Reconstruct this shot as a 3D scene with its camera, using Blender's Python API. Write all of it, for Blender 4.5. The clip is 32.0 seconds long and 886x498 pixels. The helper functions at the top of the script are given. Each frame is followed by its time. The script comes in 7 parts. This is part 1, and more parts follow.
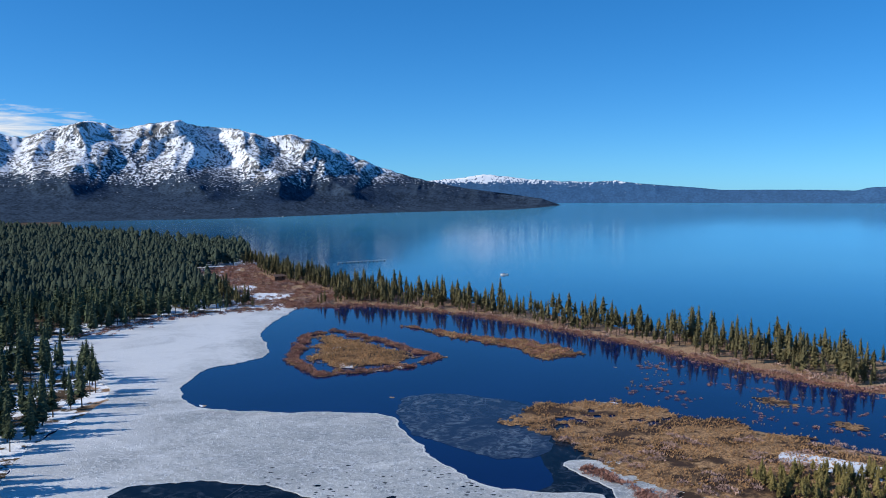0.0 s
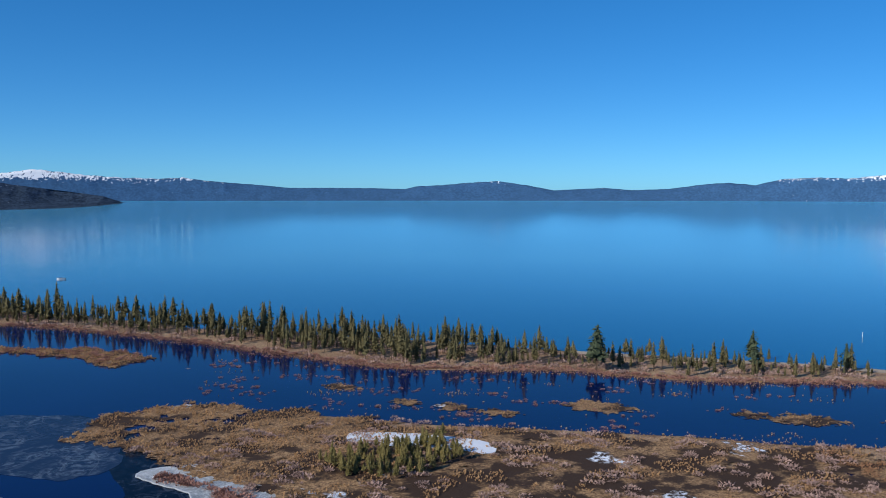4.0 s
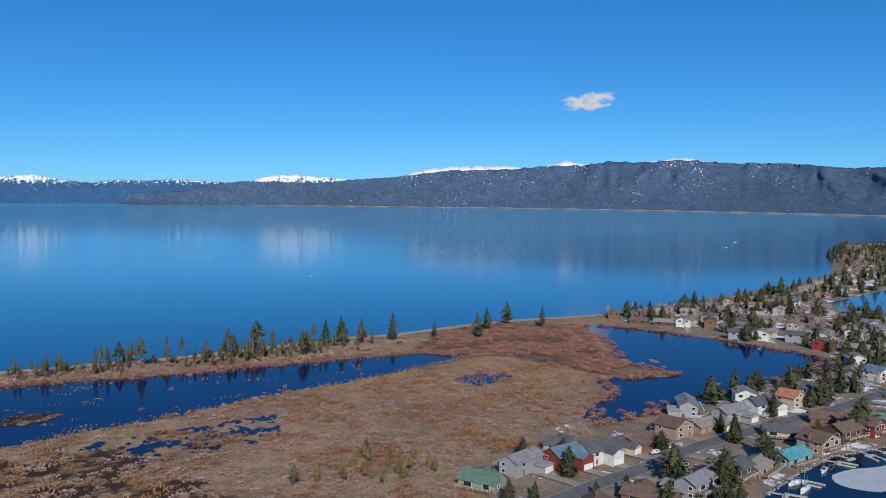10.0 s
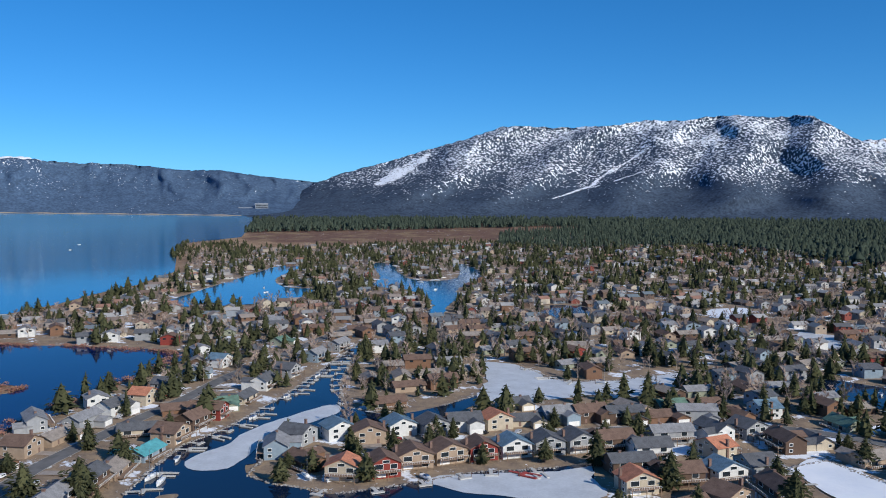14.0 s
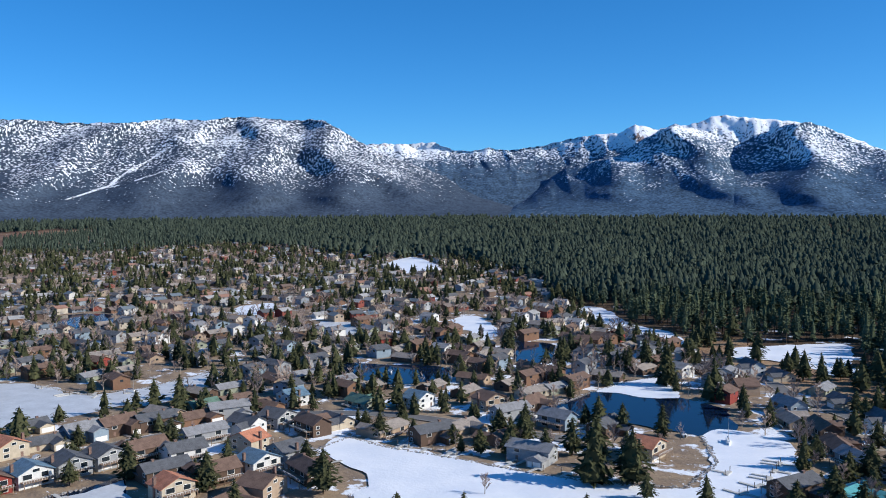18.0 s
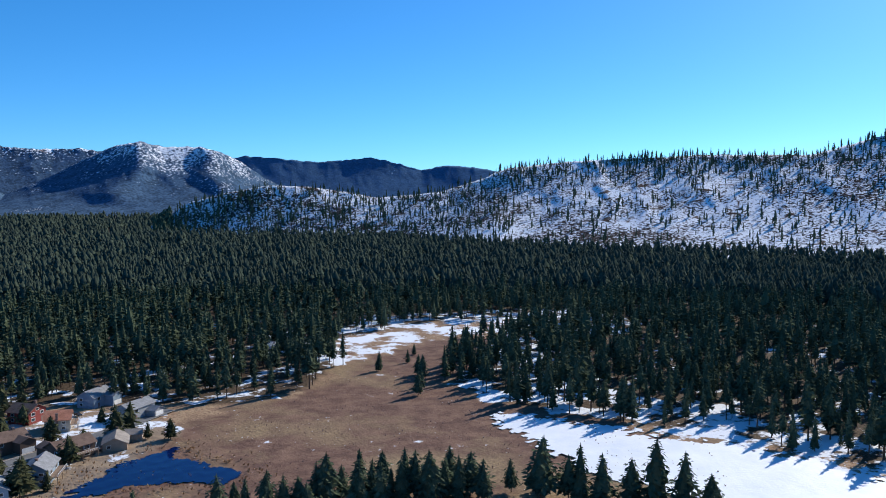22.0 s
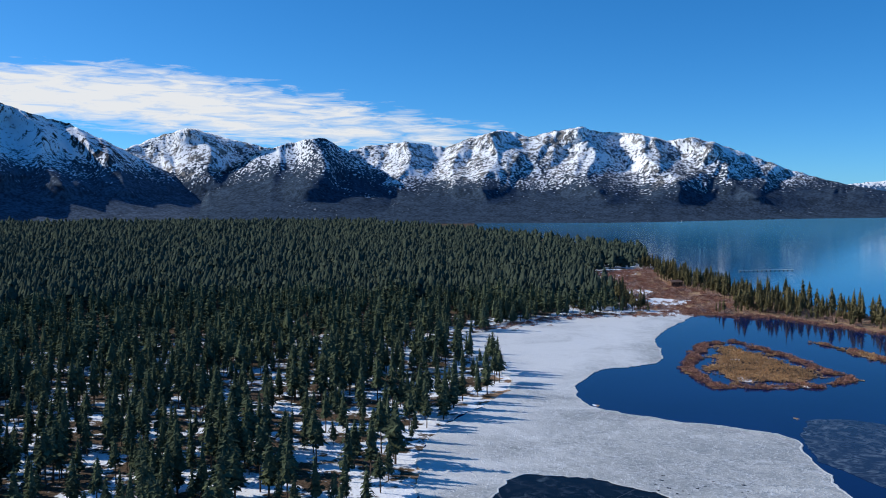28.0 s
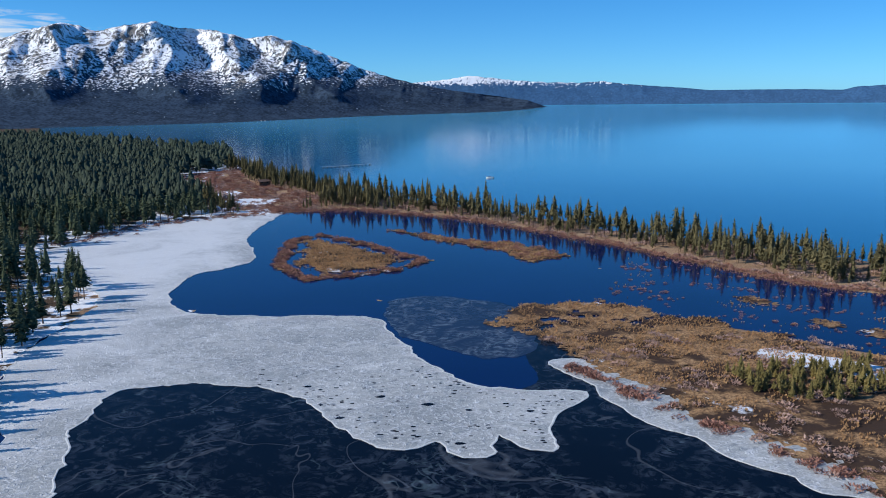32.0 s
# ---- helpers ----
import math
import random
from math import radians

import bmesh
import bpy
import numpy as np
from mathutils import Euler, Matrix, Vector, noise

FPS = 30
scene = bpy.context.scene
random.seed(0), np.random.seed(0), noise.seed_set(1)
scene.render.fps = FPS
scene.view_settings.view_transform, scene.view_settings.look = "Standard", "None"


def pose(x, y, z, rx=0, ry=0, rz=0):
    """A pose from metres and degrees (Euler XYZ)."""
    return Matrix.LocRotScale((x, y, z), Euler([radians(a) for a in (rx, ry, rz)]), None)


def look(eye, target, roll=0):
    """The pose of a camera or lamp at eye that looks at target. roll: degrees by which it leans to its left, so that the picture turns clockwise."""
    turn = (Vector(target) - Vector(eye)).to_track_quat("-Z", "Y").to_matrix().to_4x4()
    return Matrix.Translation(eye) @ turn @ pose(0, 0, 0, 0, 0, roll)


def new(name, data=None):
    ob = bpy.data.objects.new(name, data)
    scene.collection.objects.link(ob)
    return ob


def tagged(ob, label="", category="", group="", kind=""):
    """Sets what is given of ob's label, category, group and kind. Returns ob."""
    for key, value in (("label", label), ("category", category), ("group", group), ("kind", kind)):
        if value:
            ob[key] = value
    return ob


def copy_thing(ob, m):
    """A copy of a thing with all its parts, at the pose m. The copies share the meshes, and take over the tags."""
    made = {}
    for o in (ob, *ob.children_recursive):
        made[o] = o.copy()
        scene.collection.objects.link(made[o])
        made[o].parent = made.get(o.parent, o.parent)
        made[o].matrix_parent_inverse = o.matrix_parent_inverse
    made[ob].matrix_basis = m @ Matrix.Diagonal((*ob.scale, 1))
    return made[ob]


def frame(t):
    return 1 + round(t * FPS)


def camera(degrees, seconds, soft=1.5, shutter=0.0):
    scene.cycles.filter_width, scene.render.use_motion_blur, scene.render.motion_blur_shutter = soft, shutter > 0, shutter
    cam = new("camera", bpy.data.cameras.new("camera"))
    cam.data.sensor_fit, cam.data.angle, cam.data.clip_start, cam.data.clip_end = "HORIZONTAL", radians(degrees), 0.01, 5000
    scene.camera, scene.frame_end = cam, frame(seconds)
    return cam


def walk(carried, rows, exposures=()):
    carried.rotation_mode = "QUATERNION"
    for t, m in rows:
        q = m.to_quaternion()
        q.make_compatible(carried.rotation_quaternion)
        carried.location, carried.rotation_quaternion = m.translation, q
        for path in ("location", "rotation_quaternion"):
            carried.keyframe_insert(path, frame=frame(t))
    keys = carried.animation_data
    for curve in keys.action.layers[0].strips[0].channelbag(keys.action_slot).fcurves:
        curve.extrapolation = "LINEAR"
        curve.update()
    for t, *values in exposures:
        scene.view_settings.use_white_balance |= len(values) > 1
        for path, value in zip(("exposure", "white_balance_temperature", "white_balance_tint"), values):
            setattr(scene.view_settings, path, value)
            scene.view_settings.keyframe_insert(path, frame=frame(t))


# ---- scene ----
from mathutils import geometry

# ------------------------------------------------------------------ camera
EYE = 110.0          # height of the hovering camera over the water, metres
cam = camera(54.73, 32.0, 1.0)
# seconds, heading (clockwise), pitch, roll in degrees: it turns once round where it hovers
TURN = [
    (0, -0.000, -3.556, -0.121), (0.5, 2.847, -3.581, -0.113), (1, 6.197, -3.623, -0.107), (1.5, 10.150, -3.643, -0.037),
    (2, 13.955, -3.676, 0.052), (2.5, 16.925, -3.697, 0.050), (4.5, 32.522, -3.743, 0.072), (5, 36.773, -3.738, 0.131),
    (5.5, 41.066, -3.734, 0.124), (6, 45.424, -3.691, 0.103), (6.5, 49.921, -3.674, 0.115), (7, 53.817, -3.659, 0.088),
    (7.5, 57.555, -3.632, 0.103), (8, 62.208, -3.610, 0.069), (8.5, 67.923, -3.563, 0.095), (9, 73.361, -3.556, 0.164),
    (9.5, 78.747, -3.537, 0.094), (10, 84.136, -3.514, 0.196), (10.5, 89.265, -3.512, 0.148), (11, 94.318, -3.507, 0.174),
    (11.5, 99.419, -3.485, 0.194), (12, 104.585, -3.437, 0.169), (12.5, 109.735, -3.412, 0.164), (13, 114.807, -3.371, 0.130),
    (13.5, 119.748, -3.350, 0.086), (14, 126.052, -3.340, 0.128), (14.5, 133.500, -3.325, 0.054), (15, 140.176, -3.324, 0.066),
    (15.5, 143.872, -3.338, -0.031), (17.5, 150.097, -3.438, -0.360), (18, 157.035, -3.431, -0.377), (18.5, 164.065, -3.449, -0.444),
    (19, 170.869, -3.488, -0.446), (19.5, 177.941, -3.527, -0.407), (20, 185.980, -3.570, -0.304), (20.5, 194.706, -3.602, -0.187),
    (21, 203.896, -3.625, -0.104), (21.5, 211.697, -3.625, 0.064), (22, 218.625, -3.617, 0.147), (22.5, 227.264, -3.623, 0.228),
    (23, 236.407, -3.634, 0.346), (23.5, 245.616, -3.582, 0.462), (24, 254.897, -3.563, 0.497), (24.5, 264.686, -3.508, 0.510),
    (25, 274.592, -3.455, 0.523), (25.5, 284.666, -3.372, 0.543), (27.5, 323.781, -3.266, 0.140), (28, 333.837, -3.257, 0.053),
    (28.5, 343.665, -3.272, 0.044), (29, 351.497, -3.280, 0.025), (29.5, 355.074, -3.298, -0.106), (30, 356.560, -3.324, -0.207),
    (30.5, 357.782, -3.343, -0.310), (31, 358.911, -3.351, -0.390), (31.5, 359.973, -4.184, -0.469), (32, 360.923, -10.002, -0.564),
]


def gaze(yaw, pitch, roll):
    a, b = radians(yaw), radians(pitch)
    return look((0, 0, EYE), (100 * math.sin(a) * math.cos(b), 100 * math.cos(a) * math.cos(b), EYE + 100 * math.sin(b)), roll)


walk(cam, [(t, gaze(a, b, c)) for t, a, b, c in TURN], exposures=[(0, 0.08), (3, -0.08), (6, -0.25), (9, -0.32), (13, -0.2), (15, 0.02), (18, 0.18), (20, 0.36), (22, 0.24), (23.5, -0.04), (25.5, -0.22), (28, 0.05), (32, 0.08)])

# ------------------------------------------------------------------ light
SUN_AZ, SUN_EL = 259.0, 29.0
world = bpy.data.worlds.new("sky")
scene.world = world
world.use_nodes = True
wn = world.node_tree
sky_node = wn.nodes.new("ShaderNodeTexSky")
sky_node.sky_type = "NISHITA"
sky_node.sun_disc = False
sky_node.sun_elevation, sky_node.sun_rotation = radians(SUN_EL), radians(SUN_AZ)
sky_node.altitude, sky_node.air_density, sky_node.dust_density, sky_node.ozone_density = 1900, 0.7, 1.25, 4.0
back = wn.nodes["Background"]
back.inputs["Strength"].default_value = 0.115
soft = wn.nodes.new("ShaderNodeGamma")      # the clear sky's contrast, as this camera sees it
soft.inputs["Gamma"].default_value = 0.78
rich = wn.nodes.new("ShaderNodeHueSaturation")
rich.inputs["Saturation"].default_value = 1.25
tint = wn.nodes.new("ShaderNodeMix")
tint.data_type, tint.blend_type = "RGBA", "MULTIPLY"
tint.inputs[0].default_value = 1.0
tint.inputs[7].default_value = (0.72, 1.40, 1.80, 1)
wn.links.new(sky_node.outputs[0], rich.inputs["Color"])
wn.links.new(rich.outputs[0], soft.inputs["Color"])
wn.links.new(soft.outputs[0], tint.inputs[6])
wn.links.new(tint.outputs[2], back.inputs["Color"])
sun_data = bpy.data.lights.new("sun", "SUN")
sun_data.energy, sun_data.angle, sun_data.color = 4.5, radians(0.5), (1.0, 0.95, 0.87)
sun = new("sun", sun_data)
_a, _e = radians(SUN_AZ), radians(SUN_EL)
sun.matrix_world = look((2000 * math.sin(_a) * math.cos(_e), 2000 * math.cos(_a) * math.cos(_e), 2000 * math.sin(_e)), (0, 0, 0))

# ------------------------------------------------------------------ materials


class Mat:
    """A small builder of node materials."""

    def __init__(self, name, rough=0.8, metal=0.0, spec=0.3):
        self.m = bpy.data.materials.new(name)
        self.m.use_nodes = True
        self.t = self.m.node_tree
        self.b = self.t.nodes["Principled BSDF"]
        self.b.inputs["Roughness"].default_value = rough
        self.b.inputs["Metallic"].default_value = metal
        self.b.inputs["Specular IOR Level"].default_value = spec
        self.pos = None

    def node(self, kind):
        return self.t.nodes.new(kind)

    def link(self, a, b):
        self.t.links.new(a, b)

    def place(self, scale=(1, 1, 1)):
        g = self.node("ShaderNodeNewGeometry")
        if scale == (1, 1, 1):
            return g.outputs["Position"]
        v = self.node("ShaderNodeVectorMath")
        v.operation = "MULTIPLY"
        v.inputs[1].default_value = scale
        self.link(g.outputs["Position"], v.inputs[0])
        return v.outputs[0]

    def noise(self, scale, detail=4.0, rough=0.6, stretch=(1, 1, 1), warp=0.0):
        n = self.node("ShaderNodeTexNoise")
        n.inputs["Scale"].default_value = scale
        n.inputs["Detail"].default_value = detail
        n.inputs["Roughness"].default_value = rough
        n.inputs["Distortion"].default_value = warp
        self.link(self.place(stretch), n.inputs["Vector"])
        return n.outputs["Fac"]

    def ramp(self, fac, stops):
        r = self.node("ShaderNodeValToRGB")
        el = r.color_ramp.elements
        while len(el) < len(stops):
            el.new(0.5)
        for e, (p, c) in zip(el, stops):
            e.position = p
            e.color = (*c, 1) if len(c) == 3 else c
        self.link(fac, r.inputs[0])
        return r.outputs[0]

    def step(self, fac, lo, hi, a=0.0, b=1.0):
        r = self.node("ShaderNodeMapRange")
        r.inputs["From Min"].default_value, r.inputs["From Max"].default_value = lo, hi
        r.inputs["To Min"].default_value, r.inputs["To Max"].default_value = a, b
        self.link(fac, r.inputs["Value"])
        return r.outputs[0]

    def mth(self, op, a, b):
        m = self.node("ShaderNodeMath")
        m.operation = op
        for s, v in zip(m.inputs, (a, b)):
            if isinstance(v, (int, float)):
                s.default_value = v
            else:
                self.link(v, s)
        return m.outputs[0]

    def mix(self, fac, a, b):
        m = self.node("ShaderNodeMix")
        m.data_type = "RGBA"
        if isinstance(fac, (int, float)):
            m.inputs[0].default_value = fac
        else:
            self.link(fac, m.inputs[0])
        for s, v in ((m.inputs[6], a), (m.inputs[7], b)):
            if isinstance(v, tuple):
                s.default_value = (*v, 1)
            else:
                self.link(v, s)
        return m.outputs[2]

    def attr(self, name):
        n = self.node("ShaderNodeAttribute")
        n.attribute_name = name
        return n.outputs["Fac"]

    def rand(self, island=True):
        if island:
            return self.node("ShaderNodeNewGeometry").outputs["Random Per Island"]
        return self.node("ShaderNodeObjectInfo").outputs["Random"]

    def bump(self, fac, strength, dist):
        n = self.node("ShaderNodeBump")
        n.inputs["Strength"].default_value, n.inputs["Distance"].default_value = strength, dist
        self.link(fac, n.inputs["Height"])
        self.link(n.outputs[0], self.b.inputs["Normal"])

    def col(self, c):
        if isinstance(c, tuple):
            self.b.inputs["Base Color"].default_value = (*c, 1)
        else:
            self.link(c, self.b.inputs["Base Color"])
        return self.m


def plain(name, c, rough=0.7, vary=0.25, scale=0.6, metal=0.0, spec=0.3):
    m = Mat(name, rough, metal, spec)
    n = m.noise(scale, 5)
    f = m.noise(scale * 9, 3)
    k = m.mth("ADD", m.step(n, 0.3, 0.7, 1 - vary, 1 + vary), m.step(f, 0.3, 0.7, -vary / 2, vary / 2))
    v = m.node("ShaderNodeVectorMath")
    v.operation = "SCALE"
    v.inputs[0].default_value = c
    m.link(k, v.inputs["Scale"])
    return m.col(v.outputs[0])


SNOW = (0.82, 0.85, 0.9)


def ground_material():
    m = Mat("dry_ground", 0.95, 0, 0.1)
    big, mid, fine = m.noise(0.012, 5), m.noise(0.09, 5, 0.7), m.noise(0.7, 3)
    grass = m.ramp(mid, [(0.3, (0.22, 0.14, 0.095)), (0.5, (0.39, 0.255, 0.155)), (0.62, (0.48, 0.335, 0.20)), (0.8, (0.28, 0.18, 0.14))])
    grass = m.mix(m.step(big, 0.45, 0.65), grass, m.mix(m.step(fine, 0.35, 0.65), (0.19, 0.11, 0.07), (0.34, 0.22, 0.13)))
    grain = m.noise(0.85, 3, 0.65)
    grass = m.mix(m.step(grain, 0.46, 0.38, 0, 0.75), grass, (0.13, 0.07, 0.05))
    grass = m.mix(m.step(grain, 0.57, 0.65, 0, 0.5), grass, (0.50, 0.36, 0.22))
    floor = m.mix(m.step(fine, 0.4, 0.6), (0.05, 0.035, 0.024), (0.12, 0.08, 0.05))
    red = m.mix(m.step(mid, 0.4, 0.62), (0.13, 0.072, 0.054), (0.23, 0.135, 0.092))
    red = m.mix(m.step(big, 0.5, 0.62), red, m.mix(m.step(fine, 0.4, 0.6), (0.22, 0.15, 0.09), (0.34, 0.235, 0.13)))
    lawn = m.mix(m.step(mid, 0.35, 0.6), (0.36, 0.265, 0.175), (0.22, 0.165, 0.125))
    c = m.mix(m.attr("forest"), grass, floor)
    c = m.mix(m.attr("red"), c, red)
    c = m.mix(m.attr("lawn"), c, lawn)
    patch = m.mth("ADD", m.noise(0.045, 6, 0.65), m.mth("MULTIPLY", m.attr("snow"), 0.5))
    s = m.step(patch, 0.80, 0.84)
    speck = m.step(m.mth("ADD", m.noise(0.33, 4, 0.65), m.mth("MULTIPLY", m.attr("snow"), 0.12)), 0.715, 0.735)
    s = m.mth("MAXIMUM", s, m.mth("MULTIPLY", speck, m.step(big, 0.42, 0.52)))
    c = m.mix(s, c, SNOW)
    m.bump(m.mth("ADD", fine, mid), 0.7, 0.6)
    return m.col(c)


def marsh_material():
    """Wet marsh floor: dark mud, flattened golden reeds, a little old snow."""
    m = Mat("marsh_floor", 0.9, 0, 0.2)
    a, b, c = m.noise(0.045, 6, 0.65), m.noise(0.35, 4, 0.7), m.noise(0.025, 5, 0.6)
    col = m.mix(m.step(b, 0.35, 0.65), (0.22, 0.125, 0.062), (0.42, 0.255, 0.13))
    grain = m.noise(1.1, 2, 0.6)
    sep = m.node("ShaderNodeSeparateXYZ")
    m.link(m.place(), sep.inputs[0])
    a = m.mth("ADD", a, m.step(sep.outputs["Y"], 345, 280, 0.0, 0.05))      # the wetter southern side
    col = m.mix(m.step(grain, 0.47, 0.40, 0, 0.8), col, (0.11, 0.06, 0.03))
    col = m.mix(m.step(grain, 0.56, 0.64, 0, 0.6), col, (0.60, 0.375, 0.18))
    col = m.mix(m.step(a, 0.48, 0.56), col, (0.055, 0.032, 0.02))
    col = m.mix(m.mth("MULTIPLY", m.step(c, 0.62, 0.65), m.step(b, 0.45, 0.53)), col, SNOW)
    m.bump(b, 0.8, 0.5)
    return m.col(col)


def water_material(name, deep, pale_tone, rough, ripple, big=0.02, spec=0.5, rough_water=0.12, shore=None):
    m = Mat(name, rough, 0, spec)
    m.b.inputs["IOR"].default_value = 1.33
    n = m.noise(big, 4, 0.6, (1, 1, 1), 1.0)
    m.bump(m.noise(ripple, 3, 0.6), rough_water, 0.15)
    c = m.mix(m.step(n, 0.35, 0.65), deep, pale_tone)
    # base colour pales with the off attribute, standing in for reflected sky
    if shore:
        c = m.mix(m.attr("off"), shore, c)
    return m.col(c)


def swirl(m, scale, width, warp=1.5):
    """Thin curling lines: the level lines of a warped noise."""
    n = m.noise(scale, 3, 0.5, (1, 1, 1), warp)
    d = m.mth("ABSOLUTE", m.mth("SUBTRACT", n, 0.5), 0)
    return m.step(d, width, width * 0.3)


def ice_material():
    """Weathered grey-white lake ice: refrozen slush, pale swirls and rings, small dark melt spots, snow drifted on by the forest."""
    m = Mat("lake_ice", 0.5, 0, 0.4)
    a, b, c = m.noise(0.02, 6, 0.65, (1, 1, 1), 0.8), m.noise(0.13, 6, 0.72, (1, 1.6, 1), 1.2), m.noise(0.8, 4, 0.75, (1, 1.3, 1), 1.0)
    base = m.ramp(a, [(0.3, (0.27, 0.285, 0.285)), (0.5, (0.40, 0.41, 0.40)), (0.7, (0.56, 0.565, 0.545))])
    base = m.mix(m.step(b, 0.50, 0.60, 0, 0.75), base, (0.21, 0.235, 0.25))
    base = m.mix(m.step(c, 0.52, 0.60, 0, 0.6), base, (0.72, 0.725, 0.71))
    v = m.node("ShaderNodeTexVoronoi")
    v.inputs["Scale"].default_value = 0.36
    m.link(m.place(), v.inputs["Vector"])
    ring = m.mth("MULTIPLY", m.step(m.mth("ABSOLUTE", m.mth("SUBTRACT", v.outputs["Distance"], 0.34), 0), 0.13, 0.04), m.step(m.noise(0.5, 2), 0.45, 0.6))
    base = m.mix(m.mth("MULTIPLY", ring, 0.45), base, (0.78, 0.79, 0.80))
    base = m.mix(m.mth("MULTIPLY", swirl(m, 0.06, 0.02), 0.45), base, (0.74, 0.75, 0.77))
    base = m.mix(m.step(c, 0.36, 0.31, 0, 0.6), base, (0.10, 0.125, 0.16))
    sep = m.node("ShaderNodeSeparateXYZ")
    m.link(m.place(), sep.inputs[0])
    drift = m.mth("ADD", m.step(sep.outputs["X"], -100, -185, 0, 0.85), m.mth("MULTIPLY", m.mth("SUBTRACT", a, 0.5), 1.6))
    base = m.mix(m.step(drift, 0.15, 0.8, 0, 0.8), base, (0.76, 0.775, 0.785))
    m.bump(m.mth("ADD", b, m.mth("ADD", c, ring)), 0.6, 0.25)
    return m.col(base)


def thin_ice_material(name="thin_dark_ice", dark=(0.003, 0.006, 0.013), veil=(0.07, 0.09, 0.125), amount=0.6):
    m = Mat(name, 0.2, 0, 0.07)
    m.b.inputs["IOR"].default_value = 1.33
    a, b = m.noise(0.03, 7, 0.65, (1, 1, 1), 1.5), m.noise(0.14, 6, 0.65, (1, 1, 1), 2.0)
    patch = m.mth("MULTIPLY", m.step(b, 0.47, 0.62), m.step(a, 0.40, 0.62))
    c = m.mix(m.mth("MULTIPLY", patch, amount), dark, veil)
    c = m.mix(m.mth("MULTIPLY", swirl(m, 0.045, 0.018), m.step(a, 0.48, 0.64, 0, 0.28)), c, (0.20, 0.29, 0.33))
    c = m.mix(m.mth("MULTIPLY", swirl(m, 0.013, 0.004, 0.6), 0.14), c, (0.30, 0.33, 0.37))
    return m.col(c)


def snow_material():
    m = Mat("old_snow", 0.6, 0, 0.3)
    a, b = m.noise(0.05, 5), m.noise(0.5, 4)
    m.bump(m.mth("ADD", a, b), 0.5, 0.3)
    c = m.mix(m.step(a, 0.35, 0.65), (0.74, 0.78, 0.84), (0.86, 0.88, 0.91))
    return m.col(c)


def needle_material(name, dark, light):
    """Foliage or twigs that vary from spray to spray and from plant to plant, some of them duller and browner."""
    m = Mat(name, 1.0, 0, 0.0)
    n, tree, stand = m.noise(0.35, 3), m.noise(0.12, 2, 0.5), m.noise(0.05, 2, 0.5)
    k = m.mth("ADD", m.mth("MULTIPLY", m.rand(), 0.36), m.mth("MULTIPLY", m.step(n, 0.3, 0.7), 0.24))
    k = m.mth("ADD", k, m.step(tree, 0.36, 0.64, 0.0, 0.46))
    c = m.mix(k, dark, light)
    dull = (light[0] * 0.85, light[1] * 0.72, light[2] * 0.55)
    c = m.mix(m.step(m.mth("ADD", m.mth("MULTIPLY", tree, 0.6), m.mth("MULTIPLY", stand, 0.4)), 0.55, 0.67, 0.0, 0.45), c, dull)
    return m.col(c)


def slope_material(name, wood, line, soft, snowy, speck, big_amt=0.5, mid_amt=0.5, rock=(0.2, 0.19, 0.18), rocky=0.0, more=0.0, tone=(0.6, 1.6)):
    """Mountain side: closed conifer forest below the height given by line, single dark conifers as speckle on snow and rock above it.
    snowy: share of open snow above the line; rocky: share of bare rock in the open ground; more: snow gained with height."""
    m = Mat(name, 1.0, 0, 0.0)
    big, mid = m.noise(0.0042, 4, 0.6), m.noise(0.017, 4, 0.65)
    fine = m.noise(speck, 2, 0.55, (1, 1, 0.9))
    high = m.attr("high")
    f = m.step(high, line - soft, line + soft, 1.1, 1.0 - snowy)
    f = m.mth("SUBTRACT", f, m.mth("MULTIPLY", m.mth("MAXIMUM", m.mth("SUBTRACT", high, line), 0.0), more))
    f = m.mth("ADD", f, m.mth("MULTIPLY", m.mth("SUBTRACT", big, 0.5), big_amt * 2.0))
    f = m.mth("ADD", f, m.mth("MULTIPLY", m.mth("SUBTRACT", mid, 0.5), mid_amt * 2.0))
    thr = m.mth("ADD", m.mth("MULTIPLY", m.mth("SUBTRACT", f, 0.5), 0.5), 0.5)
    trees = m.step(m.mth("SUBTRACT", thr, fine), -0.02, 0.02)
    crag = m.noise(0.022, 6, 0.72, (1, 1, 0.5), 0.4)
    crag = m.mth("SUBTRACT", crag, m.mth("MULTIPLY", m.attr("gully"), 0.02))
    stone = m.step(crag, 0.66 - 0.32 * rocky, 0.69 - 0.32 * rocky)
    rock_c = m.mix(m.step(mid, 0.4, 0.6), rock, tuple(0.55 * x for x in rock))
    c = m.mix(stone, SNOW, rock_c) if rocky else m.mix(m.step(crag, 0.58, 0.64, 0, 0.5), SNOW, rock_c)
    # wood already holds a range's distance haze; a narrow tone flattens the farthest
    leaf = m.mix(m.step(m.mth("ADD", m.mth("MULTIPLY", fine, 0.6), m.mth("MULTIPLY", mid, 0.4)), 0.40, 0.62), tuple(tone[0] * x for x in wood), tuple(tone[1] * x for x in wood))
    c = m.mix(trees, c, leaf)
    m.bump(m.mth("ADD", mid, m.mth("MULTIPLY", fine, 0.4)), 0.5, 6.0)
    return m.col(c)


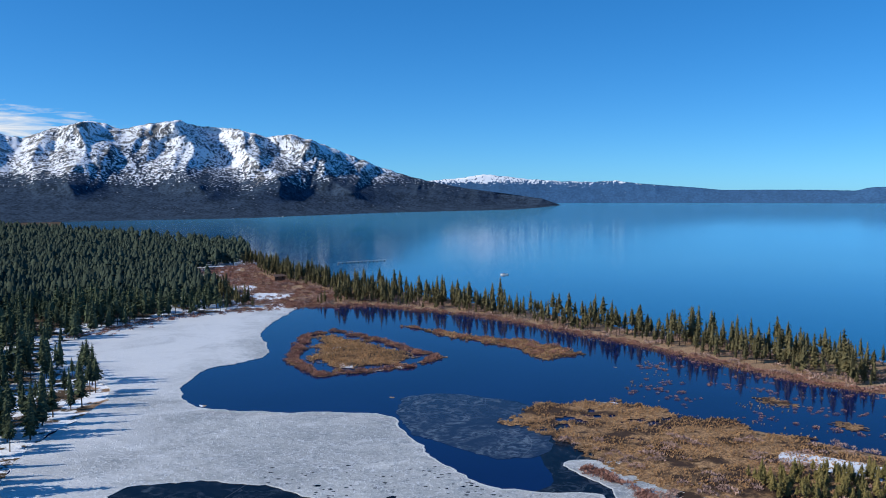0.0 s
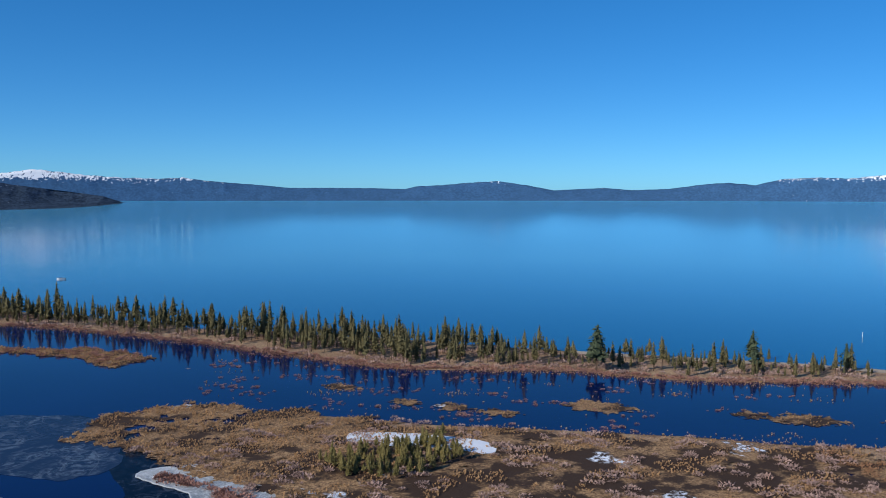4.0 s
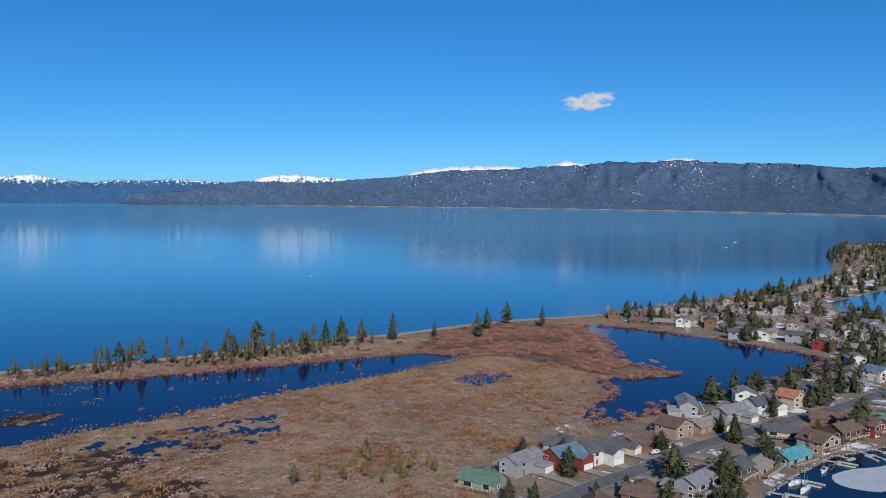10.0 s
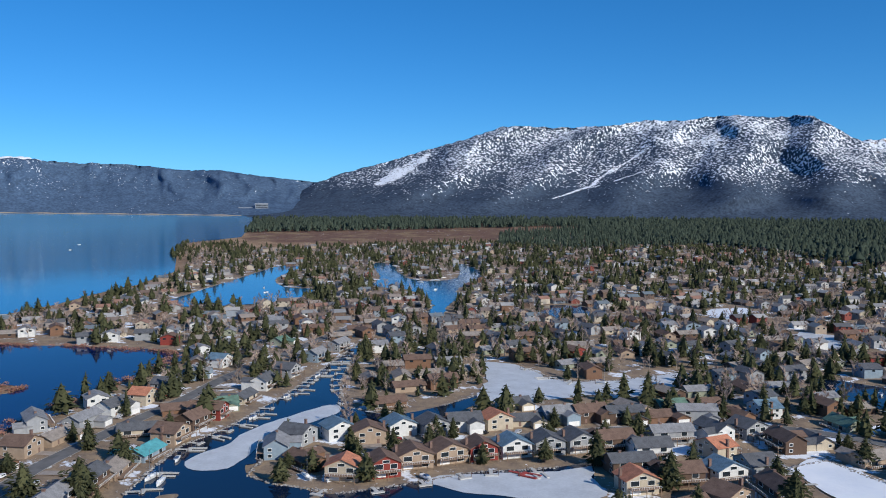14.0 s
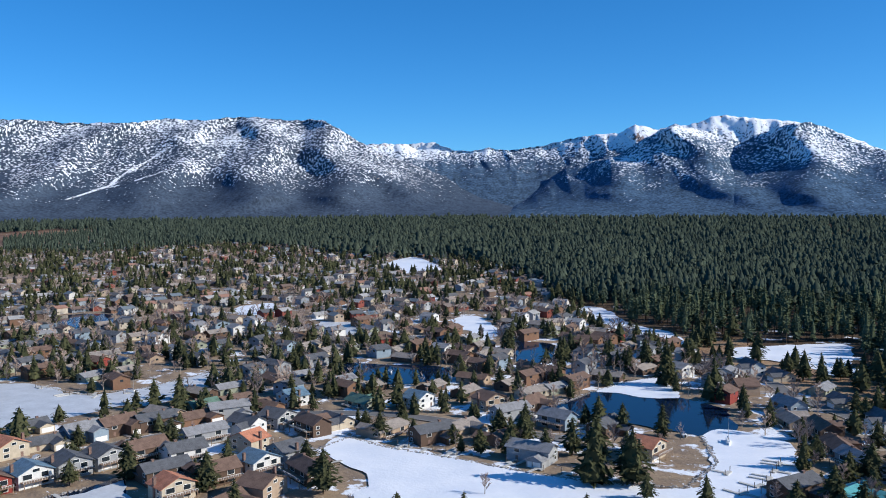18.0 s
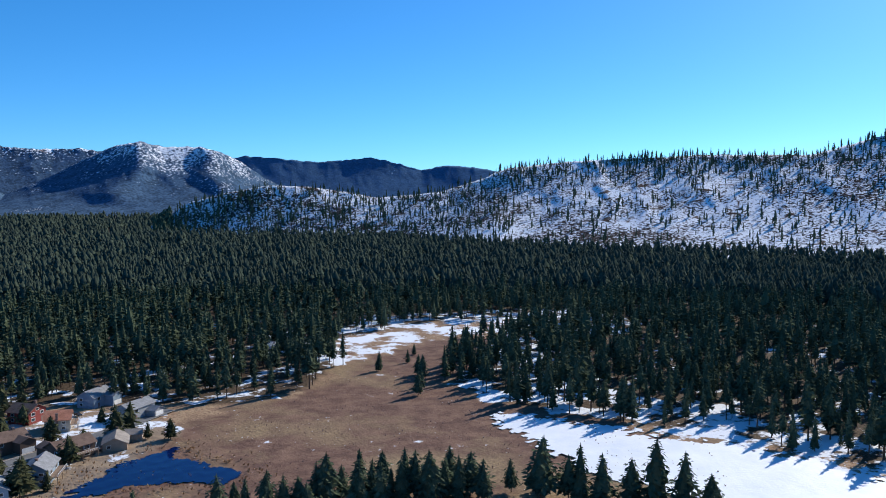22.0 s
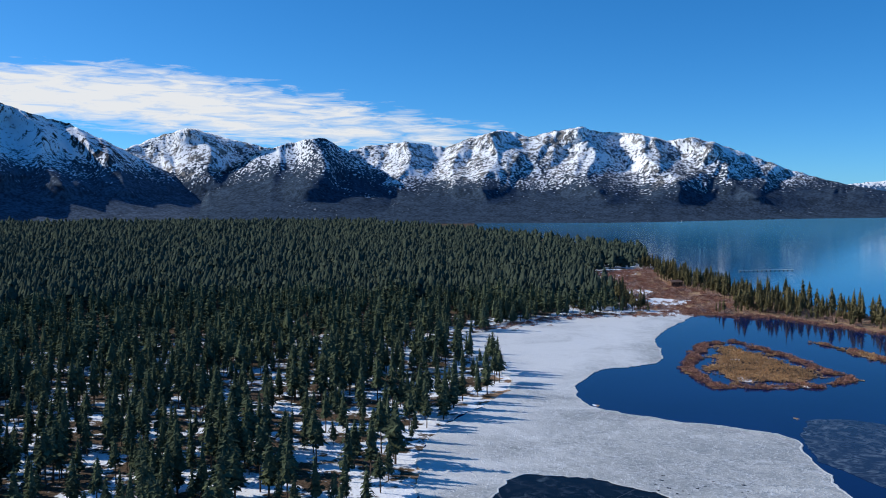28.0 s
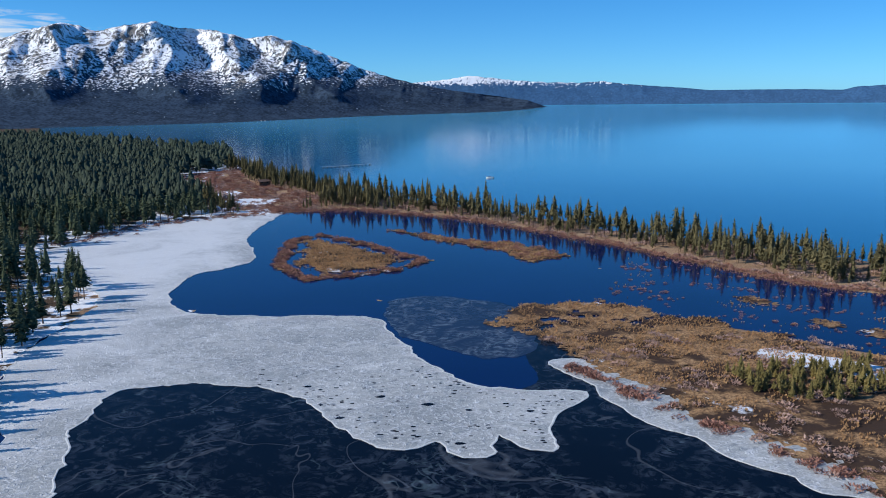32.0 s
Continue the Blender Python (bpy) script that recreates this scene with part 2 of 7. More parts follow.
M_GROUND = ground_material()
M_MARSH = marsh_material()
# the lake's bright blues include sky reflection; the last colour is the water inshore
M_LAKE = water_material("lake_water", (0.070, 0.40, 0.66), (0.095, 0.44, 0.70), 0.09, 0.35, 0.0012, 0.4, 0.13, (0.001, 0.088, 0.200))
M_POND = water_material("marsh_water", (0.002, 0.010, 0.062), (0.003, 0.014, 0.078), 0.06, 0.25, 0.01, 0.2)
M_CANAL = water_material("canal_water", (0.004, 0.012, 0.035), (0.006, 0.018, 0.045), 0.05, 0.4, 0.01, 0.32)
M_MARINA = water_material("marina_water", (0.008, 0.11, 0.24), (0.010, 0.13, 0.27), 0.08, 0.4, 0.01)
M_ICE, M_THIN, M_SNOW = ice_material(), thin_ice_material(), snow_material()
M_SKIM = thin_ice_material("skim_ice", (0.016, 0.03, 0.065), (0.13, 0.165, 0.215), 0.9)
M_BASIN = plain("pale_canal_ice", (0.56, 0.58, 0.60), 0.5, 0.14, 0.09)
M_RIM = plain("ice_rim", (0.60, 0.615, 0.61), 0.6, 0.15, 0.3)
M_SAND = plain("pale_beach_sand", (0.42, 0.33, 0.24), 0.95, 0.2, 0.2)
M_MUD = plain("brown_mud_and_dead_grass", (0.15, 0.095, 0.065), 0.95, 0.4, 0.3)
M_NEEDLE = needle_material("pine_needles", (0.040, 0.056, 0.037), (0.122, 0.148, 0.087))
M_NEEDLE_FAR = needle_material("far_pine_needles", (0.032, 0.046, 0.036), (0.078, 0.098, 0.072))
M_BARK = plain("pine_bark", (0.10, 0.065, 0.045), 0.9, 0.35, 2.0)
# western and southwestern forest colours are lifted and blued to imitate air haze
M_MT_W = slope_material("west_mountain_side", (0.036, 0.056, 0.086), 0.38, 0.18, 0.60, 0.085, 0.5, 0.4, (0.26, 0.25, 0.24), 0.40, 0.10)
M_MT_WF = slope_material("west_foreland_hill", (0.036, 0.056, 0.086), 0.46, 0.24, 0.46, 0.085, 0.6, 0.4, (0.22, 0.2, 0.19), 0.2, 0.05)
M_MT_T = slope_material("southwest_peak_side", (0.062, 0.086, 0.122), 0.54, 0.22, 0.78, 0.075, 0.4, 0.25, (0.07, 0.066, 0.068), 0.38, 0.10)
# M_MT_N to M_MT_CAP: blue distance haze is mixed into the base colours
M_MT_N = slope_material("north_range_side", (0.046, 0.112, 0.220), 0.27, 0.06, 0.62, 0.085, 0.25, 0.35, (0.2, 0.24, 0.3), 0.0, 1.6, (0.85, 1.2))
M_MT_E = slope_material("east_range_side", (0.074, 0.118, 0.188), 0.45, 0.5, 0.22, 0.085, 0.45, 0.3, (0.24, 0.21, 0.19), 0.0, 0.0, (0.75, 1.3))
M_MT_CAP = slope_material("far_snow_cap", (0.06, 0.09, 0.13), 0.2, 0.2, 0.95, 0.06, 0.2, 0.3)
# M_MT_S to M_MT_ZB: forest colour carries painted haze as well
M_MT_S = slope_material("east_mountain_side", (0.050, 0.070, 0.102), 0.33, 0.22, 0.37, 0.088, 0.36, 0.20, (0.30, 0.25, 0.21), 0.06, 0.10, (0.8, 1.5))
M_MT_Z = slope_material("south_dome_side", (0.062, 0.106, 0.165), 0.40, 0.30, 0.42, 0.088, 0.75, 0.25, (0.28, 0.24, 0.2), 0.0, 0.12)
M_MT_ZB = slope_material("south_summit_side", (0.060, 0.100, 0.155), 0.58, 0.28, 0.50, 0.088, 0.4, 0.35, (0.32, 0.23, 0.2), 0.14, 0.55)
# strongest haze blue of the south, put into the forest colour
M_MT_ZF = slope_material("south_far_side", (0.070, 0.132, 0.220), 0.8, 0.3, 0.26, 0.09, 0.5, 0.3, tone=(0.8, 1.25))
M_HILL = slope_material("burned_hill_side", (0.060, 0.048, 0.042), -0.2, 0.1, 0.50, 0.17, 0.5, 0.36, (0.17, 0.12, 0.095), 0.22, 0.08)

# ------------------------------------------------------------------ mesh tools


def mesh_object(name, verts, faces, material, parent=None, smooth=False):
    """verts: array n x 3; faces: array m x 3 or m x 4, or a list of index tuples."""
    me = bpy.data.meshes.new(name)
    if isinstance(faces, np.ndarray):
        k = faces.shape[1]
        me.vertices.add(len(verts))
        me.vertices.foreach_set("co", np.asarray(verts, dtype=np.float32).ravel())
        me.loops.add(faces.size)
        me.loops.foreach_set("vertex_index", faces.astype(np.int32).ravel())
        me.polygons.add(len(faces))
        me.polygons.foreach_set("loop_start", np.arange(0, faces.size, k, dtype=np.int32))
        me.update(calc_edges=True)
        if not smooth:
            me.shade_flat()
    else:
        me.from_pydata([tuple(v) for v in verts], [], [tuple(f) for f in faces])
        me.update()
    if smooth:
        me.polygons.foreach_set("use_smooth", [True] * len(me.polygons))
    me.materials.append(material)
    ob = new(name, me)
    if parent is not None:
        ob.parent = parent
    return ob


def rise(r):
    """Height of the land far off, which climbs gently so that the far shore stands where the real one does."""
    r = np.asarray(r, dtype=float)
    far = np.clip(r, 1500.001, 4842)
    true = 1500 - 3350 * np.log(1 - (far - 1500) / 3350)
    return np.where(r > 1500, EYE * (1 - far / true), 0.0)


def wave(x, y, s, seed=0.0):
    """Cheap smooth noise in numpy, about -1 to 1."""
    rng = np.random.RandomState(int(seed * 10) + 7)
    out, amp, tot = 0, 1.0, 0.0
    x, y = np.asarray(x) / s, np.asarray(y) / s
    for o in range(4):
        for _ in range(3):
            a, p = rng.uniform(0, 6.283), rng.uniform(0, 6.283)
            out = out + amp * np.sin((x * math.cos(a) + y * math.sin(a)) * 2 ** o * 6.283 + p + 1.3 * np.sin((y * math.cos(a) - x * math.sin(a)) * 2 ** o * 4 + p))
        tot += amp * 3
        amp *= 0.55
    return out / tot * 2


def inside(poly, x, y):
    """Which of the points lie in the polygon."""
    x, y = np.asarray(x, dtype=float), np.asarray(y, dtype=float)
    res = np.zeros(x.shape, bool)
    px, py = zip(*poly)
    j = len(poly) - 1
    for i in range(len(poly)):
        cond = (py[i] > y) != (py[j] > y)
        xx = (px[j] - px[i]) * (y - py[i]) / ((py[j] - py[i]) or 1e-9) + px[i]
        res ^= cond & (x < xx)
        j = i
    return res


def near_line(poly, x, y, closed=True):
    """Distance of the points from the outline."""
    x, y = np.asarray(x, dtype=float), np.asarray(y, dtype=float)
    best = np.full(x.shape, 1e9)
    n = len(poly)
    for i in range(n if closed else n - 1):
        (ax, ay), (bx, by) = poly[i], poly[(i + 1) % n]
        dx, dy = bx - ax, by - ay
        u = np.clip(((x - ax) * dx + (y - ay) * dy) / (dx * dx + dy * dy + 1e-9), 0, 1)
        best = np.minimum(best, np.hypot(x - ax - u * dx, y - ay - u * dy))
    return best


def rounded(poly, step=4.0, ragged=1.5, seed=1, closed=True):
    """A smooth, slightly ragged outline through the plan's corners."""
    pts, n = [], len(poly)
    for i in range(n if closed else n - 1):
        p0, p1, p2, p3 = (Vector(poly[(i + k) % n] if closed else poly[min(max(i + k, 0), n - 1)]) for k in (-1, 0, 1, 2))
        m = max(2, int((p2 - p1).length / step))
        for k in range(m):
            t = k / m
            q = 0.5 * (2 * p1 + (p2 - p0) * t + (2 * p0 - 5 * p1 + 4 * p2 - p3) * t * t + (3 * p1 - p0 - 3 * p2 + p3) * t ** 3)
            pts.append(q)
    if not closed:
        pts.append(Vector(poly[-1]))
    out = []
    for q in pts:
        v = Vector((q.x * 0.06, q.y * 0.06, seed * 3.7))
        w = Vector((q.x * 0.25, q.y * 0.25, seed * 1.3))
        o = ragged * (noise.noise_vector(v) * 1.6 + noise.noise_vector(w) * 0.8)
        out.append((q.x + o.x, q.y + o.y))
    return out


def sheet(name, outline, z, material, skirt=0.0, holes=()):
    """A flat sheet over an outline, with an edge that goes down by skirt."""
    loops = [list(outline), *[list(h) for h in holes]]
    tris = geometry.tessellate_polygon([[Vector((x, y, 0)) for x, y in lp] for lp in loops])
    flat = [p for lp in loops for p in lp]
    verts = [(x, y, z) for x, y in flat]
    faces = [tuple(t) for t in tris]
    if skirt:
        base = len(verts)
        verts += [(x, y, z - skirt) for x, y in flat]
        k = 0
        for lp in loops:
            n = len(lp)
            faces += [(k + i, k + (i + 1) % n, base + k + (i + 1) % n, base + k + i) for i in range(n)]
            k += n
    ob = mesh_object(name, verts, faces, material)
    bm = bmesh.new()
    bm.from_mesh(ob.data)
    bmesh.ops.recalc_face_normals(bm, faces=bm.faces)
    if sum(f.normal.z for f in bm.faces if abs(f.normal.z) > 0.5) < 0:
        bmesh.ops.reverse_faces(bm, faces=bm.faces)
    bm.to_mesh(ob.data)
    bm.free()
    return ob


# ------------------------------------------------------------------ the plan
LAKE_SHORE = [(-1621, 2735), (-418, 1787), (-263, 1305), (-98, 1020), (43, 859), (149, 709), (243, 607), (356, 473), (430, 395), (463, 361),
              (517, 289), (559, 227), (645, 139), (671, 100), (748, 24), (806, -70), (949, -195), (1107, -325), (1282, -436),
              (1609, -530), (1991, -685), (2191, -920), (2565, -1101), (3221, -1428)]
LAGOON = [(-149, 837), (-82, 861), (34, 777), (134, 639), (187, 543), (229, 479), (318, 423), (366, 365), (452, 311), (502, 220), (563, 129),
          (585, 87), (590, 37), (528, 78), (462, 133), (405, 177), (360, 217), (316, 247), (258, 299), (195, 347), (130, 400), (90, 330), (120, 215), (90, 130),
          (-60, 120), (-130, 200), (-147, 280), (-171, 328), (-183, 384), (-180, 436), (-194, 489), (-278, 580), (-282, 673), (-249, 769), (-199, 813)]
WHITE_ICE = [(-149, 837), (-199, 813), (-249, 769), (-282, 673), (-278, 580), (-194, 489), (-180, 436), (-183, 384), (-171, 328), (-147, 280), (-120, 215),
             (-108, 227), (-120, 274), (-122, 310), (-113, 322), (-83, 323), (-52, 310), (-34, 278), (-12, 256), (1, 262), (10, 250), (21, 251), (23, 266),
             (31, 254), (40, 256), (43, 282), (59, 303), (51, 311), (23, 313), (6, 334), (-16, 385), (-32, 425), (-106, 432), (-141, 458), (-151, 534),
             (-122, 590), (-147, 691), (-144, 836)]
EAST_ICE = [(49, 342), (59, 351), (73, 337), (87, 313), (98, 303), (104, 291), (109, 274), (116, 260), (123, 249), (133, 245), (150, 215), (140, 205), (128, 212), (110, 222), (106, 232), (98, 238), (92, 246), (88, 260), (81, 268), (74, 277), (67, 293), (63, 304), (62, 314)]
MARSH_ISLE = [(53, 455), (92, 464), (138, 421), (195, 347), (258, 299), (316, 247), (350, 180), (300, 100), (190, 120), (124, 218), (88, 284), (66, 338), (50, 368), (26, 408), (34, 441)]
ISLE_A = [(-107, 565), (-113, 669), (-91, 703), (-45, 655), (-18, 606), (4, 580), (-16, 545), (-44, 528), (-77, 512)]
ISLE_B = [(-51, 737), (-21, 717), (29, 672), (71, 645), (108, 587), (65, 559), (47, 605), (-2, 659)]
EAST_POND = [(739, -39), (727, -87), (672, -149), (602, -204), (547, -171), (491, -109), (440, -62), (413, -33), (448, -32), (481, -45), (519, -45), (539, -94), (574, -61), (655, -57)]
CANAL = [(270, -60), (323, -89), (348, -107), (373, -128), (391, -157), (412, -181), (442, -214), (505, -275), (561, -328), (574, -351), (526, -308), (500, -286), (446, -249),
         (406, -227), (382, -224), (364, -237), (364, -265), (374, -298), (359, -286), (346, -252), (351, -228), (364, -211), (363, -188), (359, -158), (330, -146), (330, -139),
         (315, -134), (301, -138), (288, -146), (278, -152), (272, -177), (268, -209), (252, -242), (249, -257), (235, -245), (205, -210), (220, -130)]
LAGOON_ICE = [(363, -290), (400, -325), (445, -362), (421, -371), (376, -361), (355, -383), (350, -413), (348, -445), (325, -415), (320, -363), (335, -342), (345, -310)]
BASIN = [(196, -318), (192, -341), (168, -334), (132, -330), (94, -323), (71, -322), (40, -328), (33, -363), (42, -403), (27, -418), (7, -407), (1, -375), (6, -343), (16, -321),
         (28, -295), (90, -260), (146, -261), (157, -288), (171, -304)]
SOUTH_POND = [(120, -432), (108, -476), (92, -514), (79, -524), (63, -479), (39, -461), (29, -415), (42, -401), (68, -410), (91, -412), (109, -415)]
FAR_LAGOON = [(1236, -751), (1223, -781), (1020, -672), (938, -656), (948, -710), (1048, -795), (1154, -852), (1142, -878), (974, -778), (835, -631), (762, -582), (708, -523), (636, -458), (664, -467), (755, -534), (860, -574), (929, -567), (1033, -643)]
CANAL_B = [(286, -493), (248, -502), (218, -508), (201, -481), (222, -448), (259, -461)]
CANAL_C = [(891, -287), (978, -351), (1126, -472), (1276, -596), (1250, -625), (1090, -509), (987, -469), (923, -477), (853, -441), (837, -384), (838, -345), (850, -305)]
SMALL_ICES = [[(293, -709), (282, -740), (238, -677), (226, -627), (251, -648)],
              [(656, -1312), (665, -1441), (517, -1217), (504, -1110), (574, -1167)],
              [(530, -715), (517, -758), (479, -698), (496, -673)],
              [(203, -832), (179, -826), (135, -736), (97, -701), (77, -646), (105, -668), (150, -713)]]
CANAL_D = [(650, -601), (617, -628), (560, -570), (588, -545)]
CANAL_E = [(205, -612), (172, -615), (158, -552), (178, -545)]
ICE_F = [(398, -654), (361, -659), (335, -612), (364, -598)]
SNOW_LOT = [(49, -634), (29, -663), (-8, -684), (-32, -690), (-29, -620), (-31, -581), (-21, -570), (12, -602), (42, -609)]
CREEK_POND = [(-105, -347), (-121, -357), (-139, -359), (-135, -342), (-144, -327), (-149, -309), (-132, -296), (-122, -312), (-112, -318), (-86, -317), (-73, -308), (-69, -319), (-94, -337)]
FIELD = [(-130, -390), (-167, -400), (-239, -417), (-300, -479), (-395, -515), (-457, -510), (-314, -382), (-306, -350), (-330, -220), (-250, -150), (-120, -220), (-90, -330)]
SNOWFIELD = [(-285, -328), (-303, -301), (-335, -215), (-345, -176), (-341, -113), (-381, -98), (-400, -27), (-440, 9), (-449, 66), (-398, 64), (-338, 66), (-304, 70),
             (-270, 20), (-262, -60), (-256, -165), (-248, -212), (-264, -282)]
FAR_MEADOW = [(1798, -1154), (1707, -1382), (1859, -1780), (2081, -2147), (2239, -2020), (2346, -1508), (2499, -1100), (2154, -911), (2018, -867), (1782, -996)]
HOMES = [(795, -64), (928, -203), (1233, -430), (1762, -632), (1690, -1087), (1621, -1621), (891, -1676), (520, -1373), (353, -1137), (179, -769), (98, -651), (28, -549),
         (-53, -480), (-150, -430), (-150, -380), (-80, -320), (0, -250), (260, -20), (330, 30), (420, -20), (600, -190), (700, -130)]
FOREST_EDGE = [(560, -1420), (364, -1148), (234, -896), (126, -706), (42, -690), (-31, -575), (-86, -498), (-111, -475), (-164, -435), (-198, -410), (-239, -425), (-297, -480),
               (-340, -558), (-451, -586), (-559, -537), (-544, -503), (-445, -492), (-351, -440), (-306, -371), (-312, -307), (-341, -218), (-351, -178), (-346, -110), (-390, -100),
               (-481, -121), (-573, -146), (-613, -57), (-423, -28), (-446, 11), (-452, 66), (-361, 75), (-303, 87), (-230, 130), (-160, 200), (-153, 271), (-170, 329), (-180, 365),
               (-186, 443), (-222, 517), (-290, 590), (-262, 720), (-210, 827), (-300, 1056), (-370, 1198), (-330, 1456), (-426, 1937)]
WATERS = [LAGOON, EAST_POND, CANAL, LAGOON_ICE, BASIN, SOUTH_POND, FAR_LAGOON, CANAL_B, CANAL_C, CANAL_D, CANAL_E, CREEK_POND, *SMALL_ICES]
SHORE_AZ = np.array([math.degrees(math.atan2(x, y)) for x, y in LAKE_SHORE])
SHORE_R = np.array([math.hypot(x, y) for x, y in LAKE_SHORE])


def arc(r, a0, a1, n):
    return [(r * math.sin(radians(a0 + (a1 - a0) * i / n)), r * math.cos(radians(a0 + (a1 - a0) * i / n))) for i in range(n + 1)]


FOREST = FOREST_EDGE + arc(3300, 343, 157, 40)
FOREST_EAST = [(2380, -1010), (2290, -1480), (2190, -2010), (2040, -2130), (1900, -1880), (1500, -1700), (1000, -1560), (760, -1380), (520, -1380)] + arc(3400, 163, 112.5, 20)
CANAL_ICE = [(348, -120), (354, -127), (362, -143), (383, -170), (398, -206), (399, -220), (385, -214), (376, -198), (364, -173), (355, -158), (341, -146), (330, -131), (335, -120)]
SOUTH_ICE = [(268, -185), (266, -207), (250, -240), (247, -255), (234, -244), (212, -224), (240, -200)]
POND_ICE = [(108, -473), (91, -511), (79, -521), (63, -479), (77, -470), (97, -472)]


def in_water(x, y, pad=0.0):
    x, y = np.asarray(x, dtype=float), np.asarray(y, dtype=float)
    res = np.zeros(x.shape, bool)
    for w in WATERS:
        res |= inside(w, x, y)
        if pad:
            res |= near_line(w, x, y) < pad
    az, r = np.degrees(np.arctan2(x, y)), np.hypot(x, y)
    res |= (az > SHORE_AZ[0]) & (az < SHORE_AZ[-1]) & (r > np.interp(az, SHORE_AZ, SHORE_R) - pad)
    return res


# ------------------------------------------------------------------ ground, lake, marsh


def build_ground():
    na, rs = 720, np.concatenate([np.linspace(1, 180, 7), np.geomspace(200, 1200, 110), np.geomspace(1225, 4850, 40)])
    az = np.radians(np.arange(na) * 360 / na)
    rr, aa = np.meshgrid(rs, az, indexing="ij")
    x, y = rr * np.sin(aa), rr * np.cos(aa)
    z = rise(rr) + 0.25 * wave(x, y, 60, 1) - 0.25
    az_d = np.degrees(np.arctan2(x, y))
    wet = (az_d > -22) & (az_d < 112) & (rr > np.interp(az_d, SHORE_AZ, SHORE_R) + 40)
    z = np.where(wet, rise(rr) - 3.0, z)
    v = np.stack([x, y, z], -1).reshape(-1, 3)
    i = np.arange(len(rs) - 1)[:, None] * na
    j = np.arange(na)[None, :]
    q = np.stack([i + j, i + (j + 1) % na, i + na + (j + 1) % na, i + na + j], -1).reshape(-1, 4)
    ob = mesh_object("ground", v, q[:, ::-1], M_GROUND, smooth=True)
    tagged(ob, "dry tan marsh grass and forest floor with old snow", "ground", kind="structure")
    x, y = x.ravel(), y.ravel()
    r = rr.ravel()
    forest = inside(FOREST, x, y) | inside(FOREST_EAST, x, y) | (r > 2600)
    xw, yw = x + 13 * wave(x, y, 70, 81), y + 13 * wave(x, y, 70, 82)
    clearing = inside([(-390, -100), (-481, -121), (-573, -146), (-613, -57), (-423, -28)], xw, yw)
    red = inside(FAR_MEADOW, x, y) | inside(FIELD, xw, yw) | clearing | inside([(590, 85), (690, 75), (745, 20), (735, -40), (640, -50), (575, -55), (545, -85), (520, -60), (560, -20), (590, 20)], x, y)
    lawn = inside(HOMES, x, y)
    wood = inside(FOREST, x, y)
    snow = np.where(wood, np.interp(r, [200, 500, 900, 1200], [0.56, 0.50, 0.36, 0.15]), 0.12)
    snow = np.where(wood & (y > 180) & (r < 700), 0.60, snow)
    snow = np.where(wood & (y < 180) & (y > -60) & (r < 900), 0.22, snow)
    snow = np.where(lawn, 0.48, snow)
    snow = np.where(lawn & (x < 250), 0.56, snow)
    snow = np.where(red, 0.28, snow)
    snow = np.where((near_line(FOREST_EDGE, x, y, False) < 60) & ((x < -280) | (y > -300)) & (x < -60) & ~red, 0.66, snow)
    snow = np.where(inside([(-60, -480), (-160, -430), (-150, -380), (-50, -400)], x, y), 0.6, snow)
    snow = np.where(clearing, np.interp(r, [420, 520], [0.44, 0.62]), snow)
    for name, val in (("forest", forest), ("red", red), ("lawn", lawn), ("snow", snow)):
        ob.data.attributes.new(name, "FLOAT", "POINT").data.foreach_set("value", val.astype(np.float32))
    return ob


build_ground()


def build_lake():
    az = np.arange(-24, 114.0, 0.2)
    rows = 60
    sh = np.interp(az, SHORE_AZ, SHORE_R)
    sh = sh + 5 * wave(az * 12, az * 0, 60, 3)
    u = np.linspace(0, 1, rows) ** 1.8
    r = sh[None, :] + (4845 - sh[None, :]) * u[:, None]
    a = np.radians(az)[None, :]
    x, y, z = r * np.sin(a), r * np.cos(a), rise(r) + 0.05
    v = np.stack([x, y, z], -1).reshape(-1, 3)
    n = len(az)
    i, j = np.arange(rows - 1)[:, None] * n, np.arange(n - 1)[None, :]
    q = np.stack([i + j, i + n + j, i + n + j + 1, i + j + 1], -1).reshape(-1, 4)
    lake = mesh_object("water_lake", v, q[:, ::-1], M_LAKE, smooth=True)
    # painted sky reflection: colour brightens outward, with an extra step near 1540 m
    sheen_band = np.clip((r - 1540 - 60 * wave(x, y, 900, 77)) / 60, 0, 1) * np.interp(az, [40, 52, 80, 100], [0, 1, 1, 0])[None, :]
    off = np.clip((r - sh[None, :]) / 2000, 0, 1) ** 1.35 + 0.14 * sheen_band + 0.05 * wave(x, y, 420, 78) * np.clip((r - 900) / 900, 0, 1)
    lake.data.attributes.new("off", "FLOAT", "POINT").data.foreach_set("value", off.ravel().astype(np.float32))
    tagged(lake, "calm deep blue lake reaching the far mountains", "lake", kind="structure")


build_lake()
tagged(sheet("water_lagoon", rounded(LAGOON, 4, 1.5, 2), 0.05, M_POND), "dark blue open marsh water", "water", kind="structure")
tagged(sheet("water_lagoon_thin_ice", rounded([(-135, 330), (-100, 335), (-40, 325), (0, 300), (40, 320), (30, 400), (-20, 440), (40, 450), (70, 350), (80, 300), (120, 225), (90, 140), (-60, 130), (-118, 210)], 4, 1.5, 5), 0.09, M_THIN), "thin dark ice with pale swirling veins", "ice", kind="structure")
tagged(sheet("water_white_ice", rounded(WHITE_ICE, 3, 2.0, 3), 0.25, M_ICE, 0.25), "grey-white weathered ice sheet with ragged edge", "ice", kind="structure")
